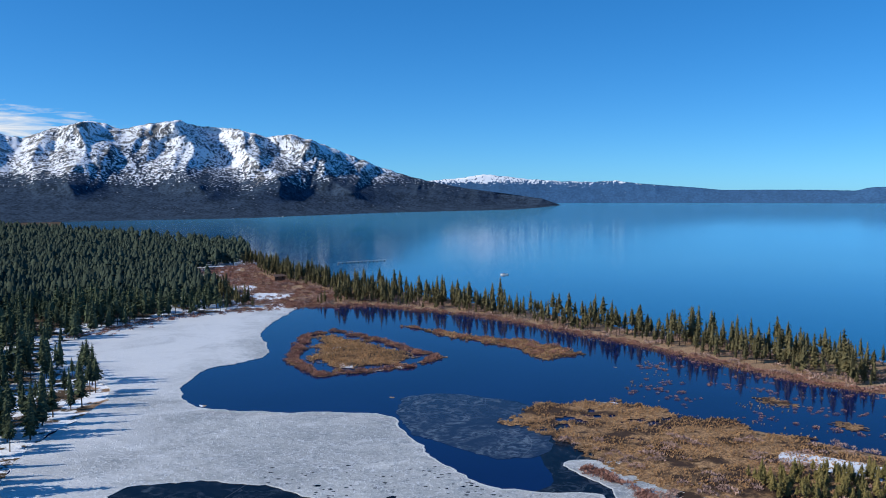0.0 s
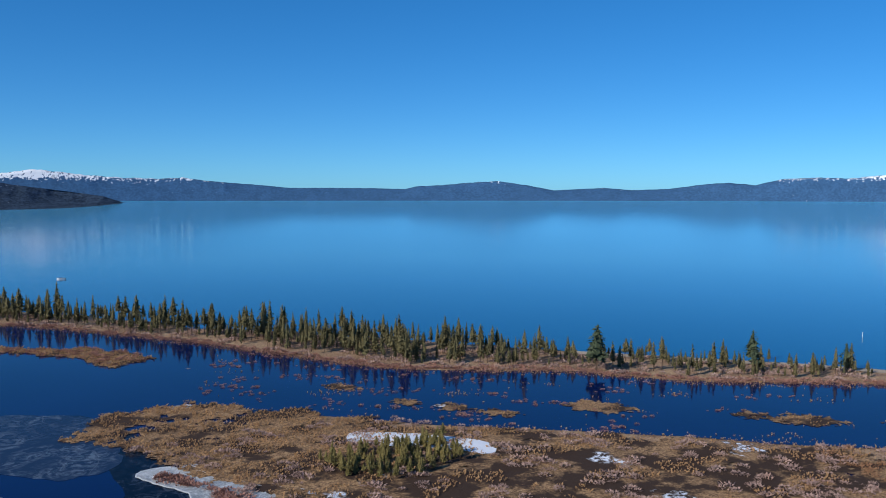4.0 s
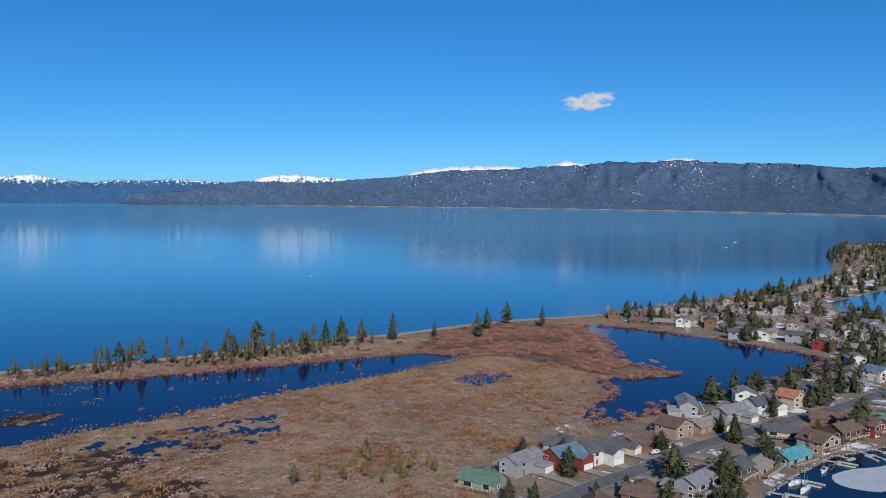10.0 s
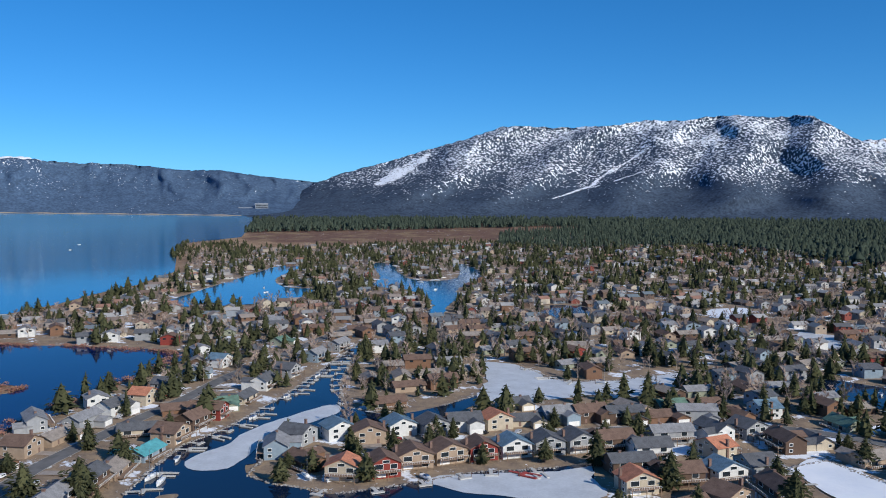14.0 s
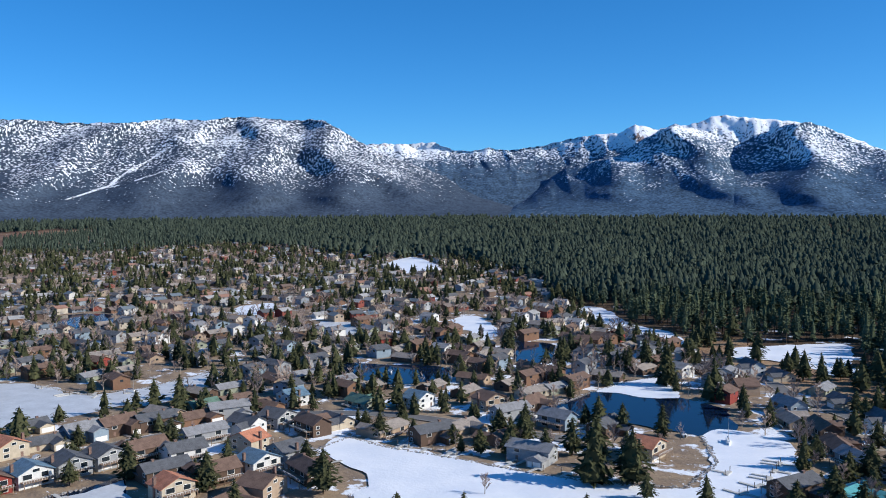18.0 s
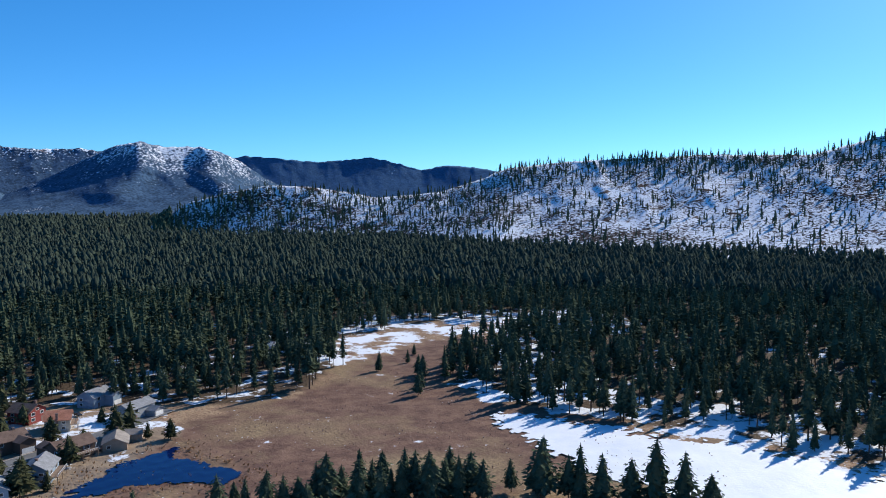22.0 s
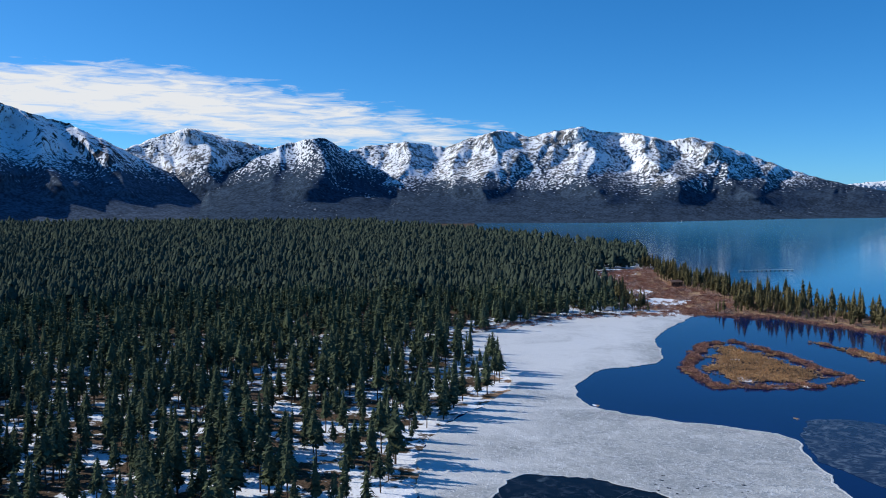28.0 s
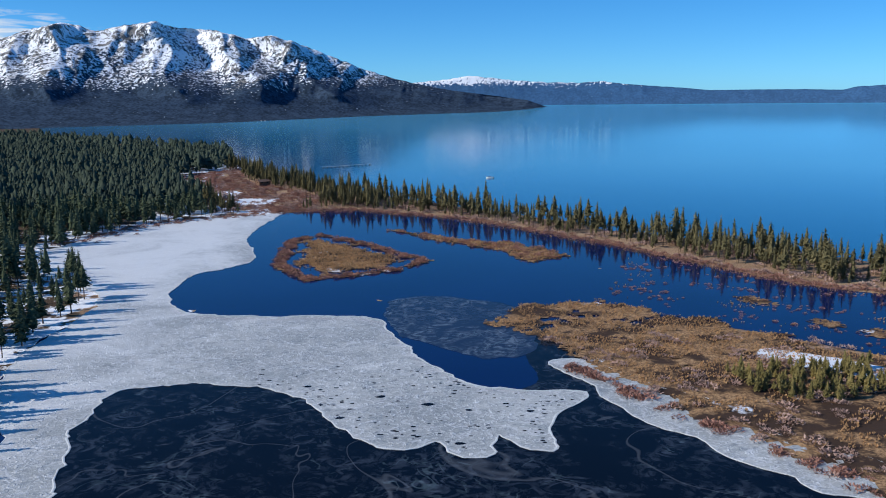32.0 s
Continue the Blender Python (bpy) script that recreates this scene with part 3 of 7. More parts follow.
tagged(sheet("water_east_ice", rounded(EAST_ICE, 3, 1.5, 4), 0.25, M_ICE, 0.25), "grey-white ice along the reed marsh", "ice", kind="structure")


def patchy(name, poly, cell, z, material, keep, label, category="marsh"):
    """A broken sheet over the cells of an outline where keep(x, y, distance from the outline) holds, with ragged edges."""
    px, py = zip(*poly)
    nx, ny = int((max(px) - min(px)) / cell) + 2, int((max(py) - min(py)) / cell) + 2
    gx, gy = np.meshgrid(min(px) + cell * np.arange(nx + 1), min(py) + cell * np.arange(ny + 1))
    r = np.random.RandomState(len(name))
    gx, gy = gx + r.uniform(-0.4, 0.4, gx.shape) * cell, gy + r.uniform(-0.4, 0.4, gy.shape) * cell
    mx, my = (gx[:-1, :-1] + gx[1:, 1:]) / 2, (gy[:-1, :-1] + gy[1:, 1:]) / 2
    ok = inside(poly, mx, my)
    ok[ok] = keep(mx[ok], my[ok], near_line(poly, mx[ok], my[ok]))
    i, j = np.where(ok)
    n = nx + 1
    q = np.stack([i * n + j, i * n + j + 1, (i + 1) * n + j + 1, (i + 1) * n + j], -1)
    use, inv = np.unique(q, return_inverse=True)
    v = np.stack([gx.ravel()[use], gy.ravel()[use], z + 0.06 * wave(gx.ravel()[use], gy.ravel()[use], 9, 2)], -1)
    ob = mesh_object(name, v, inv.reshape(-1, 4), material, smooth=True)
    return tagged(ob, label, category, kind="structure")


def marsh_keep(x, y, d):
    return np.clip(d / 14, 0, 1) + 0.55 * wave(x, y, 45, 31) + 0.35 * wave(x, y, 13, 32) - np.clip((y - 330) / 260, 0, 0.35) > 0.28


def isle_keep(x, y, d):
    rim = (d < 9 + 3 * wave(x, y, 25, 34)) & (wave(x, y, 22, 33) > -0.45) & (d > 1.5 + 1.5 * wave(x, y, 9, 3))
    core = d + 11 * wave(x, y, 45, 35) + 4 * wave(x, y, 10, 36) > 19
    return rim | core


def long_keep(x, y, d):
    return d + 5 * wave(x, y, 26, 37) + 3 * wave(x, y, 8, 38) > 6


SANDBARS = [[(261, 360), (280, 362), (292, 346), (293, 329), (273, 329), (261, 345)], [(333, 292), (353, 291), (365, 275), (364, 261), (343, 264), (331, 279)], [(326, 304), (338, 306), (343, 298), (341, 289), (328, 288), (323, 296)],
            [(377, 258), (396, 257), (406, 243), (404, 231), (384, 234), (374, 247)], [(215, 368), (226, 370), (234, 360), (235, 349), (223, 349), (216, 359)], [(202, 388), (212, 393), (219, 382), (219, 370), (208, 367), (201, 377)],
            [(185, 409), (194, 412), (201, 403), (201, 393), (192, 390), (186, 399)], [(166, 460), (177, 464), (185, 452), (187, 439), (176, 437), (168, 448)]]


def bar_keep(x, y, d):
    return d + 4 * wave(x, y, 11, 39) + 2.5 * wave(x, y, 4.5, 40) > 2.0


patchy("ground_marsh_isle", MARSH_ISLE, 1.7, 0.35, M_MARSH, marsh_keep, "tan reed marsh broken by dark pools")
patchy("ground_isle_a", ISLE_A, 1.7, 0.3, M_MARSH, isle_keep, "low golden reed island with a broken rim")
patchy("ground_isle_b", ISLE_B, 1.7, 0.3, M_MARSH, long_keep, "long low reed island")
for bar in SANDBARS:
    patchy("ground_reed_bar", bar, 1.3, 0.22, M_MARSH, bar_keep, "low tan reed bar in the dark channel")
PUDDLES = [(282, 238), (345, 206), (416, 126), (372, 112), (300, 191)]
patchy("water_meadow_puddles", PUDDLES, 1.4, 0.12, M_POND, lambda x, y, d: 0.8 * wave(x, y, 26, 41) + 0.5 * wave(x, y, 8, 42) + np.clip(d / 12, 0, 0.4) > 0.5, "broken dark puddles in the dry meadow", "water")
tagged(sheet("water_skim_ice", rounded([(-21, 460), (2, 470), (29, 460), (50, 429), (47, 370), (27, 350), (4, 371), (-12, 389), (-22, 419)], 3, 2.5, 15), 0.13, M_SKIM), "thin blue-grey skim ice", "ice", kind="structure")


def rim_band(name, outline, width, z):
    """The pale refrozen lip that runs along an ice sheet's edge."""
    n = len(outline)
    area = sum(outline[i][0] * outline[(i + 1) % n][1] - outline[(i + 1) % n][0] * outline[i][1] for i in range(n))
    sgn = 1 if area > 0 else -1
    v, f = [], []
    for i in range(n):
        (ax, ay), (bx, by), (cx, cy) = outline[i - 1], outline[i], outline[(i + 1) % n]
        dx, dy = cx - ax, cy - ay
        ln = math.hypot(dx, dy) or 1
        w = width * (0.7 + 0.6 * noise.noise((bx * 0.08, by * 0.08, 2.0)))
        v += [(bx, by, z), (bx - sgn * dy / ln * w * 0.5, by + sgn * dx / ln * w * 0.5, z + 0.07), (bx - sgn * dy / ln * w, by + sgn * dx / ln * w, z - 0.03)]
        k, m = 3 * i, 3 * ((i + 1) % n)
        f += [(k, m, m + 1, k + 1), (k + 1, m + 1, m + 2, k + 2)]
    ob = mesh_object(name, v, f, M_RIM)
    bm = bmesh.new()
    bm.from_mesh(ob.data)
    bmesh.ops.recalc_face_normals(bm, faces=bm.faces)
    if sum(q.normal.z for q in bm.faces) < 0:
        bmesh.ops.reverse_faces(bm, faces=bm.faces)
    bm.to_mesh(ob.data)
    bm.free()
    return tagged(ob, "pale raised lip along the ice edge", "ice", kind="structure")


rim_band("water_ice_rim", rounded(WHITE_ICE, 3, 2.0, 3), 1.2, 0.27)
rim_band("water_east_ice_rim", rounded(EAST_ICE, 3, 1.5, 4), 1.0, 0.27)


def melt_holes():
    """Dark rounded holes melted through the ice near its edge."""
    r = np.random.RandomState(71)
    v, f = [], []
    x, y = r.uniform(-110, 60, 2600), r.uniform(245, 345, 2600)
    d = near_line(WHITE_ICE, x, y)
    ok = inside(WHITE_ICE, x, y) & (d > 3.5) & (r.uniform(0, 1, len(x)) < 0.5 * np.exp(-d / 14)) & (x > -70)
    for px, py in zip(x[ok], y[ok]):
        k, rad = len(v), r.uniform(0.25, 0.75) * (2.4 if r.uniform() < 0.07 else 1)
        for q in range(8):
            a = 6.283 * q / 8
            rr = rad * r.uniform(0.7, 1.25)
            v.append((px + 1.4 * rr * math.cos(a), py + rr * math.sin(a), 0.262))
        f.append(tuple(range(k, k + 8)))
    tagged(mesh_object("melt_holes", v, f, M_THIN), "small dark melt holes in the ice", "ice", kind="stuff")


melt_holes()
patchy("ground_snowfield", SNOWFIELD, 1.8, 0.14, M_SNOW, lambda x, y, d: d + 7 * wave(x, y, 40, 45) + 4 * wave(x, y, 9, 46) > 5, "wide sunlit snow field at the forest edge", "snow")
for nm, pl in (("ground_mud_a", [(-369, -87), (-404, -75), (-419, -53), (-418, -25), (-388, -36), (-355, -40), (-330, -50), (-356, -61), (-357, -75)]), ("ground_mud_b", [(-351, 36), (-353, 45), (-343, 52), (-325, 46), (-314, 38), (-305, 43), (-306, 36), (-326, 36)]), ("ground_mud_c", [(-398, 63), (-383, 70), (-349, 80), (-323, 88), (-303, 91), (-304, 72), (-324, 66), (-362, 63)])):
    patchy(nm, pl, 1.2, 0.20, M_MUD, lambda x, y, d: d + 5 * wave(x, y, 24, 43) + 3 * wave(x, y, 6, 44) > 4, "brown mud and dead grass melted out of the snow", "ground")
patchy("water_creek_pond", CREEK_POND, 1.1, 0.10, M_POND, lambda x, y, d: d + 3.5 * wave(x, y, 22, 47) + 1.5 * wave(x, y, 7, 48) > 2.5, "small dark winding pond in the marsh", "water")
for k_, pl in enumerate(SMALL_ICES):
    tagged(sheet("water_frozen_basin", rounded(pl, 4, 3.0, 30 + k_), 0.12, M_SNOW), "small snow-covered frozen basin between houses", "ice", kind="structure")
tagged(sheet("water_east_pond", rounded(EAST_POND, 4, 3.0, 9), 0.05, M_POND), "dark blue pond beside the houses", "water", kind="structure")
tagged(sheet("water_canal", rounded(CANAL, 4, 0.5, 10), 0.03, M_CANAL), "dark canal water between house rows", "canal", kind="structure")
for nm, pl, mat, lab in (("water_lagoon_ice", LAGOON_ICE, M_BASIN, "frozen pale canal basin"), ("water_basin", BASIN, M_SNOW, "snow-covered frozen basin"),
                         ("water_south_pond", SOUTH_POND, M_CANAL, "dark pond with a frozen rim"), ("water_far_lagoon", FAR_LAGOON, M_MARINA, "blue marina water"),
                         ("water_canal_b", CANAL_B, M_CANAL, "dark canal water"), ("water_canal_c", CANAL_C, M_MARINA, "blue marina water"), ("water_canal_d", CANAL_D, M_CANAL, "dark canal water"),
                         ("water_canal_ice", CANAL_ICE, M_BASIN, "pale ice skin in the canal"), ("water_south_ice", SOUTH_ICE, M_BASIN, "pale frozen canal end"), ("water_pond_ice", POND_ICE, M_SNOW, "snowy ice rim of the pond"),
                         ("water_meadow_b", [(513, 44), (532, 18), (507, 10), (493, 33)], M_POND, "small dark pool in the reeds"),
                         ("ground_snow_isle", [(138, 346), (149, 358), (171, 344), (192, 317), (184, 300), (159, 331)], M_SNOW, "old snow among marsh shrubs"), ("ground_snow_creek", [(-264, 1036), (-232, 1049), (-220, 992), (-246, 993)], M_SNOW, "snowy ice of the creek"),
                         ("ground_snow_creek_b", [(-214, 963), (-169, 962), (-172, 910), (-197, 900)], M_SNOW, "snowy ice of the creek"), ("ground_snow_creek_c", [(-365, 1195), (-313, 1175), (-330, 1137)], M_SNOW, "snowy ice of the creek"),
                         ("water_canal_e", CANAL_E, M_CANAL, "dark canal water"),                          ("ground_ice_f", ICE_F, M_BASIN, "small frozen basin"), ("ground_snow_lot", SNOW_LOT, M_SNOW, "flat snow-covered clearing")):
    tagged(sheet(nm, rounded(pl, 4, 1.0 if "canal" in nm else 3.0, len(nm)), {"water_canal_ice": 0.16, "water_south_ice": 0.16, "water_pond_ice": 0.2, "water_south_pond": 0.07, "ground_snow_isle": 0.6}.get(nm, 0.12), mat), lab, "ground" if nm[0] == "g" else "water", kind="structure")

# ------------------------------------------------------------------ mountains
# crest lines: heading in degrees, elevation of the crest seen from the middle of the place
CREST_W1 = [(-49.5, 1.18), (-47.5, 2.67), (-46.5, 3.14), (-44.5, 4.0), (-42.8, 4.54), (-42.1, 4.52), (-40.7, 4.08), (-38.9, 3.68), (-36.7, 3.19), (-34.5, 2.33), (-32.3, 1.3), (-30.8, 0.63)]
CREST_W2 = [(-41.5, 1.2), (-40.3, 1.99), (-38.2, 3.18), (-36.4, 3.71), (-34.9, 4.02), (-34.0, 4.07), (-33.1, 3.6), (-31.6, 2.72), (-29.7, 1.68), (-28.2, 0.86), (-26.3, 0.3)]
CREST_W3 = [(-36.5, 1.2), (-34.5, 2.03), (-32.3, 3.31), (-30.8, 3.62), (-28.4, 3.89), (-27.1, 3.7), (-26.1, 3.48), (-24.4, 4.12), (-22.6, 4.63), (-21.6, 4.59), (-20.5, 4.18), (-18.8, 4.57), (-17.0, 4.81), (-15.9, 4.46), (-13.4, 4.32), (-11.6, 3.85),
            (-10.0, 4.04), (-8.5, 3.62), (-6.4, 2.8), (-4.1, 1.9), (-2.5, 1.39), (-0.9, 0.98), (1.5, 0.5), (4.5, 0.1), (6.6, -0.2), (8.2, -0.75)]
CREST_N = [(-3, 0.7), (-0.5, 1.05), (1.4, 1.2), (2.7, 1.42), (4.0, 1.3), (5.9, 1.07), (7.7, 0.95), (9.9, 0.9), (11.4, 0.97), (12.8, 0.78), (16.4, 0.5), (18.1, 0.33), (20.2, 0.34), (23.7, 0.32), (25.7, 0.26), (26.4, 0.44), (28.1, 0.52), (30.2, 0.71),
           (31.9, 0.79), (33.7, 0.54), (35.6, 0.18), (38.9, 0.34), (40.7, 0.19), (43.0, 0.27), (45.3, 0.58), (46.6, 0.65), (48.3, 0.5), (49.8, 0.88), (52.0, 0.96), (53.5, 0.88), (55.3, 1.07), (57.2, 1.1), (58.6, 1.25), (60.3, 0.95),
           (61.8, 0.76), (63.4, 0.98), (65.1, 0.93), (66.5, 1.05), (68.9, 0.9), (71.0, 0.83), (71.7, 1.06), (73.2, 1.37), (74.3, 1.37), (77.2, 1.17), (79.5, 0.9)]
CREST_NE = [(62.4, -0.6), (63.1, -0.32), (64.4, 0.15), (65.4, 0.19), (67.5, 0.3), (69.2, 0.72), (71.0, 0.95), (73.5, 0.9), (75.7, 0.86), (78.7, 1.14), (81.0, 1.27), (82.5, 1.5), (84.7, 1.73), (88.5, 1.81), (90.7, 2.0), (93.7, 2.11), (95.1, 2.32), (97.3, 2.24),
            (99.4, 2.41), (100.8, 2.29), (102.9, 2.16), (105.8, 2.13), (107.1, 2.01), (109.4, 1.8), (111.6, 1.82), (113.9, 1.49), (117.3, 1.13), (121, 0.7)]
CREST_CAP = [(80.0, 0.6), (81.5, 1.34), (82.6, 1.72), (84.7, 1.99), (88.9, 2.0), (89.6, 1.74), (90.3, 1.6), (90.9, 1.96), (92.2, 2.33), (94.0, 2.07), (95.4, 1.8), (96.9, 2.2), (99.1, 2.5), (100.3, 2.47), (101.1, 2.21), (102.0, 1.7)]
CREST_E = [(106, -1.4), (112, -1.1), (115.5, -0.2), (117.4, 0.95), (119.3, 1.68), (121.8, 2.3), (124.8, 3.22), (127.3, 3.91), (130.0, 4.78), (131.1, 4.82), (133.7, 4.68), (137.1, 4.8), (139.3, 5.1), (141.6, 5.01), (143.0, 5.22), (144.8, 5.28), (147.0, 5.1), (148.4, 5.18), (149.3, 5.09),
           (150.3, 4.5), (151.5, 3.76), (152.9, 3.03), (155.5, 2.04), (158.1, 1.15), (160.8, 0.39), (163, -0.2)]
CREST_SB = [(149, 3.2), (151.7, 3.48), (152.8, 3.62), (154.7, 3.54), (156.4, 3.69), (157.7, 3.19), (158.8, 3.07), (160.1, 3.28), (161.4, 3.08), (163.7, 3.39), (165.5, 3.81), (167.3, 4.07), (168.6, 4.11), (169.7, 4.67), (171.1, 4.27), (172.0, 4.43), (173.6, 4.64),
            (174.4, 5.03), (175.3, 5.07), (176.4, 4.89), (179.1, 4.55), (180.7, 4.25), (182.2, 3.58), (184.1, 2.68), (186, 1.8)]
CREST_SL = [(162, -0.2), (163.3, 0.69), (165.3, 2.02), (168.4, 2.61), (170.1, 3.63), (171.4, 4.37), (172.2, 4.6), (173.3, 4.32), (175.5, 3.68), (177.6, 2.59), (179.9, 1.58), (182.8, 0.45), (186.2, -0.32)]
CREST_SD = [(171, -0.3), (171.8, 0.31), (174.7, 2.51), (176.9, 3.69), (178.8, 4.36), (179.9, 4.48), (181.0, 4.15), (182.5, 3.26), (184.4, 2.58), (186.2, 2.2), (188.1, 1.29), (190.4, 0.41), (192.2, -0.24)]
CREST_SC = [(180, 1.2), (182.5, 1.95), (185.1, 2.43), (186.6, 2.38), (188.1, 3.01), (189.2, 3.38), (190.0, 3.3), (191.5, 2.76), (193.4, 2.7), (195.6, 2.8), (197.2, 2.64), (199.2, 2.0), (202, 1.0)]
CREST_SR = [(189, -0.8), (190.4, -0.53), (192.6, 0.4), (194.5, 1.31), (196.3, 2.33), (197.7, 2.97), (199.2, 3.3), (200.6, 2.98), (202.7, 3.04), (204.2, 2.7), (205.4, 2.08), (206.8, 1.11), (208.7, 0.18), (210, -0.4)]
CREST_SF = [(200, 1.0), (202.7, 1.59), (204.4, 2.2), (205.7, 2.49), (208.0, 2.34), (210.4, 2.12), (213.8, 2.46), (215.4, 2.15), (217.2, 1.62), (218.7, 1.96), (220.8, 1.85), (222.2, 1.55), (225.1, 1.22), (230, 1.0)]
CREST_TB = [(262, 1.6), (265.5, 1.82), (266.7, 2.76), (267.8, 2.77), (269.3, 2.89), (270.2, 2.59), (271.1, 2.22), (272.2, 1.49), (274, 1.0)]
CREST_T = [(268, -0.4), (270.0, 1.1), (270.8, 2.22), (271.7, 3.15), (272.7, 3.81), (274.4, 3.99), (276.2, 4.23), (277.9, 4.42), (280.7, 4.53), (282.0, 4.75), (283.1, 5.16), (284.4, 5.7), (285.8, 6.01), (287.6, 6.1), (289.7, 6.66), (291.1, 7.09), (293.1, 7.55), (293.5, 7.5),
           (294.3, 7.09), (295.5, 7.05), (296.5, 6.47), (297.7, 6.25), (299.6, 6.32), (302.2, 6.09), (304.5, 6.09), (305.8, 5.95), (306.7, 5.72), (308.4, 5.14), (310.3, 4.67), (311.6, 4.03), (313.5, 3.14), (315.8, 1.94), (318.2, 0.89), (320.7, 0.16)]
# spurs of the ranges: heading and elevation of the upper and lower end, half width in degrees, how far they stand out
RIBS_T = [(274.6, 3.9, 272.0, 0.5, 1.5, 150), (286.2, 5.86, 282.6, 2.2, 2.2, 260), (290.1, 6.4, 289.0, 2.0, 1.8, 230), (293.7, 7.45, 294.4, 3.2, 1.6, 110), (295.9, 5.3, 299.3, 1.4, 1.7, 220), (300.7, 6.07, 302.4, 2.0, 1.9, 260),
          (305.3, 5.76, 305.9, 1.5, 1.9, 250), (308.2, 4.8, 309.6, 0.9, 1.6, 190), (311.4, 3.9, 314.0, 0.6, 1.5, 150)]
RIBS_E = [(130.3, 4.78, 124.4, 0.4, 2.6, 130), (136.3, 4.6, 130.0, 0.1, 2.4, 120), (141.6, 4.57, 137.9, 0.1, 2.4, 120), (145.6, 4.5, 144.2, 0.1, 2.6, 160), (149.3, 5.0, 150.9, 0.1, 2.6, 170), (151.6, 3.6, 154.6, 0.3, 1.8, 110)]
RIBS_W = [(-22.6, 4.59, -23.3, 0.7, 1.8, 150), (-17.0, 4.77, -16.0, 0.7, 2.2, 170), (-13.4, 4.21, -10.8, 0.5, 2.0, 130), (-10.0, 3.97, -6.0, 0.2, 2.0, 130), (-28.2, 3.85, -29.3, 0.9, 1.6, 120), (-25.0, 3.9, -25.6, 0.9, 1.0, 80)]
RIBS_S = [(172.2, 4.5, 175.6, 0.2, 2.2, 130), (179.8, 4.4, 180.8, 0.0, 2.4, 140), (168.0, 2.6, 168.6, 0.2, 1.8, 90), (184.4, 2.5, 186.0, 0.1, 1.6, 90)]
RIBS_R = [(199.2, 3.2, 198.0, 0.0, 2.0, 120), (203.2, 2.9, 204.6, 0.0, 1.8, 120)]
CREST_H = [(199, -2.66), (200.4, -1.6), (202.2, -0.5), (204.5, 0.1), (207.1, 0.6), (209.8, 0.5), (212, 0.2), (214.2, -0.2), (216.5, 0.0), (218.5, 0.2), (221.3, 1.1), (222.9, 1.8), (225.8, 2.1), (229.5, 2.35), (236.2, 2.6), (241.8, 2.5), (244.4, 3.2),
           (247.3, 4.1), (250.4, 4.2), (253.6, 4.15), (256.9, 4.2), (260.4, 3.9), (262.2, 3.75), (264.7, 3.0), (267.6, 1.95), (270.6, 1.0), (273.3, 0.5), (278.9, 0.75), (282.6, 0.6), (284.9, -0.1), (287, -1.0), (289, -2.2)]


def relief(x, y, seed):
    """Ridged rock relief, about -2 to 2."""
    flat = [noise.ridged_multi_fractal((a, b, seed * 5.3), 0.9, 2.1, 6, 1.0, 2.0) for a, b in zip(x.ravel().tolist(), y.ravel().tolist())]
    n = np.array(flat).reshape(x.shape)
    return np.clip((n - 1.05) / 0.45, -2, 2)


def domed(x, y, seed):
    """Soft, rounded relief, about -1.5 to 1.5."""
    flat = [noise.fractal((a, b, seed * 3.1), 0.9, 2.1, 5) for a, b in zip(x.ravel().tolist(), y.ravel().tolist())]
    return np.clip(np.array(flat).reshape(x.shape) * 1.6, -1.5, 1.5)


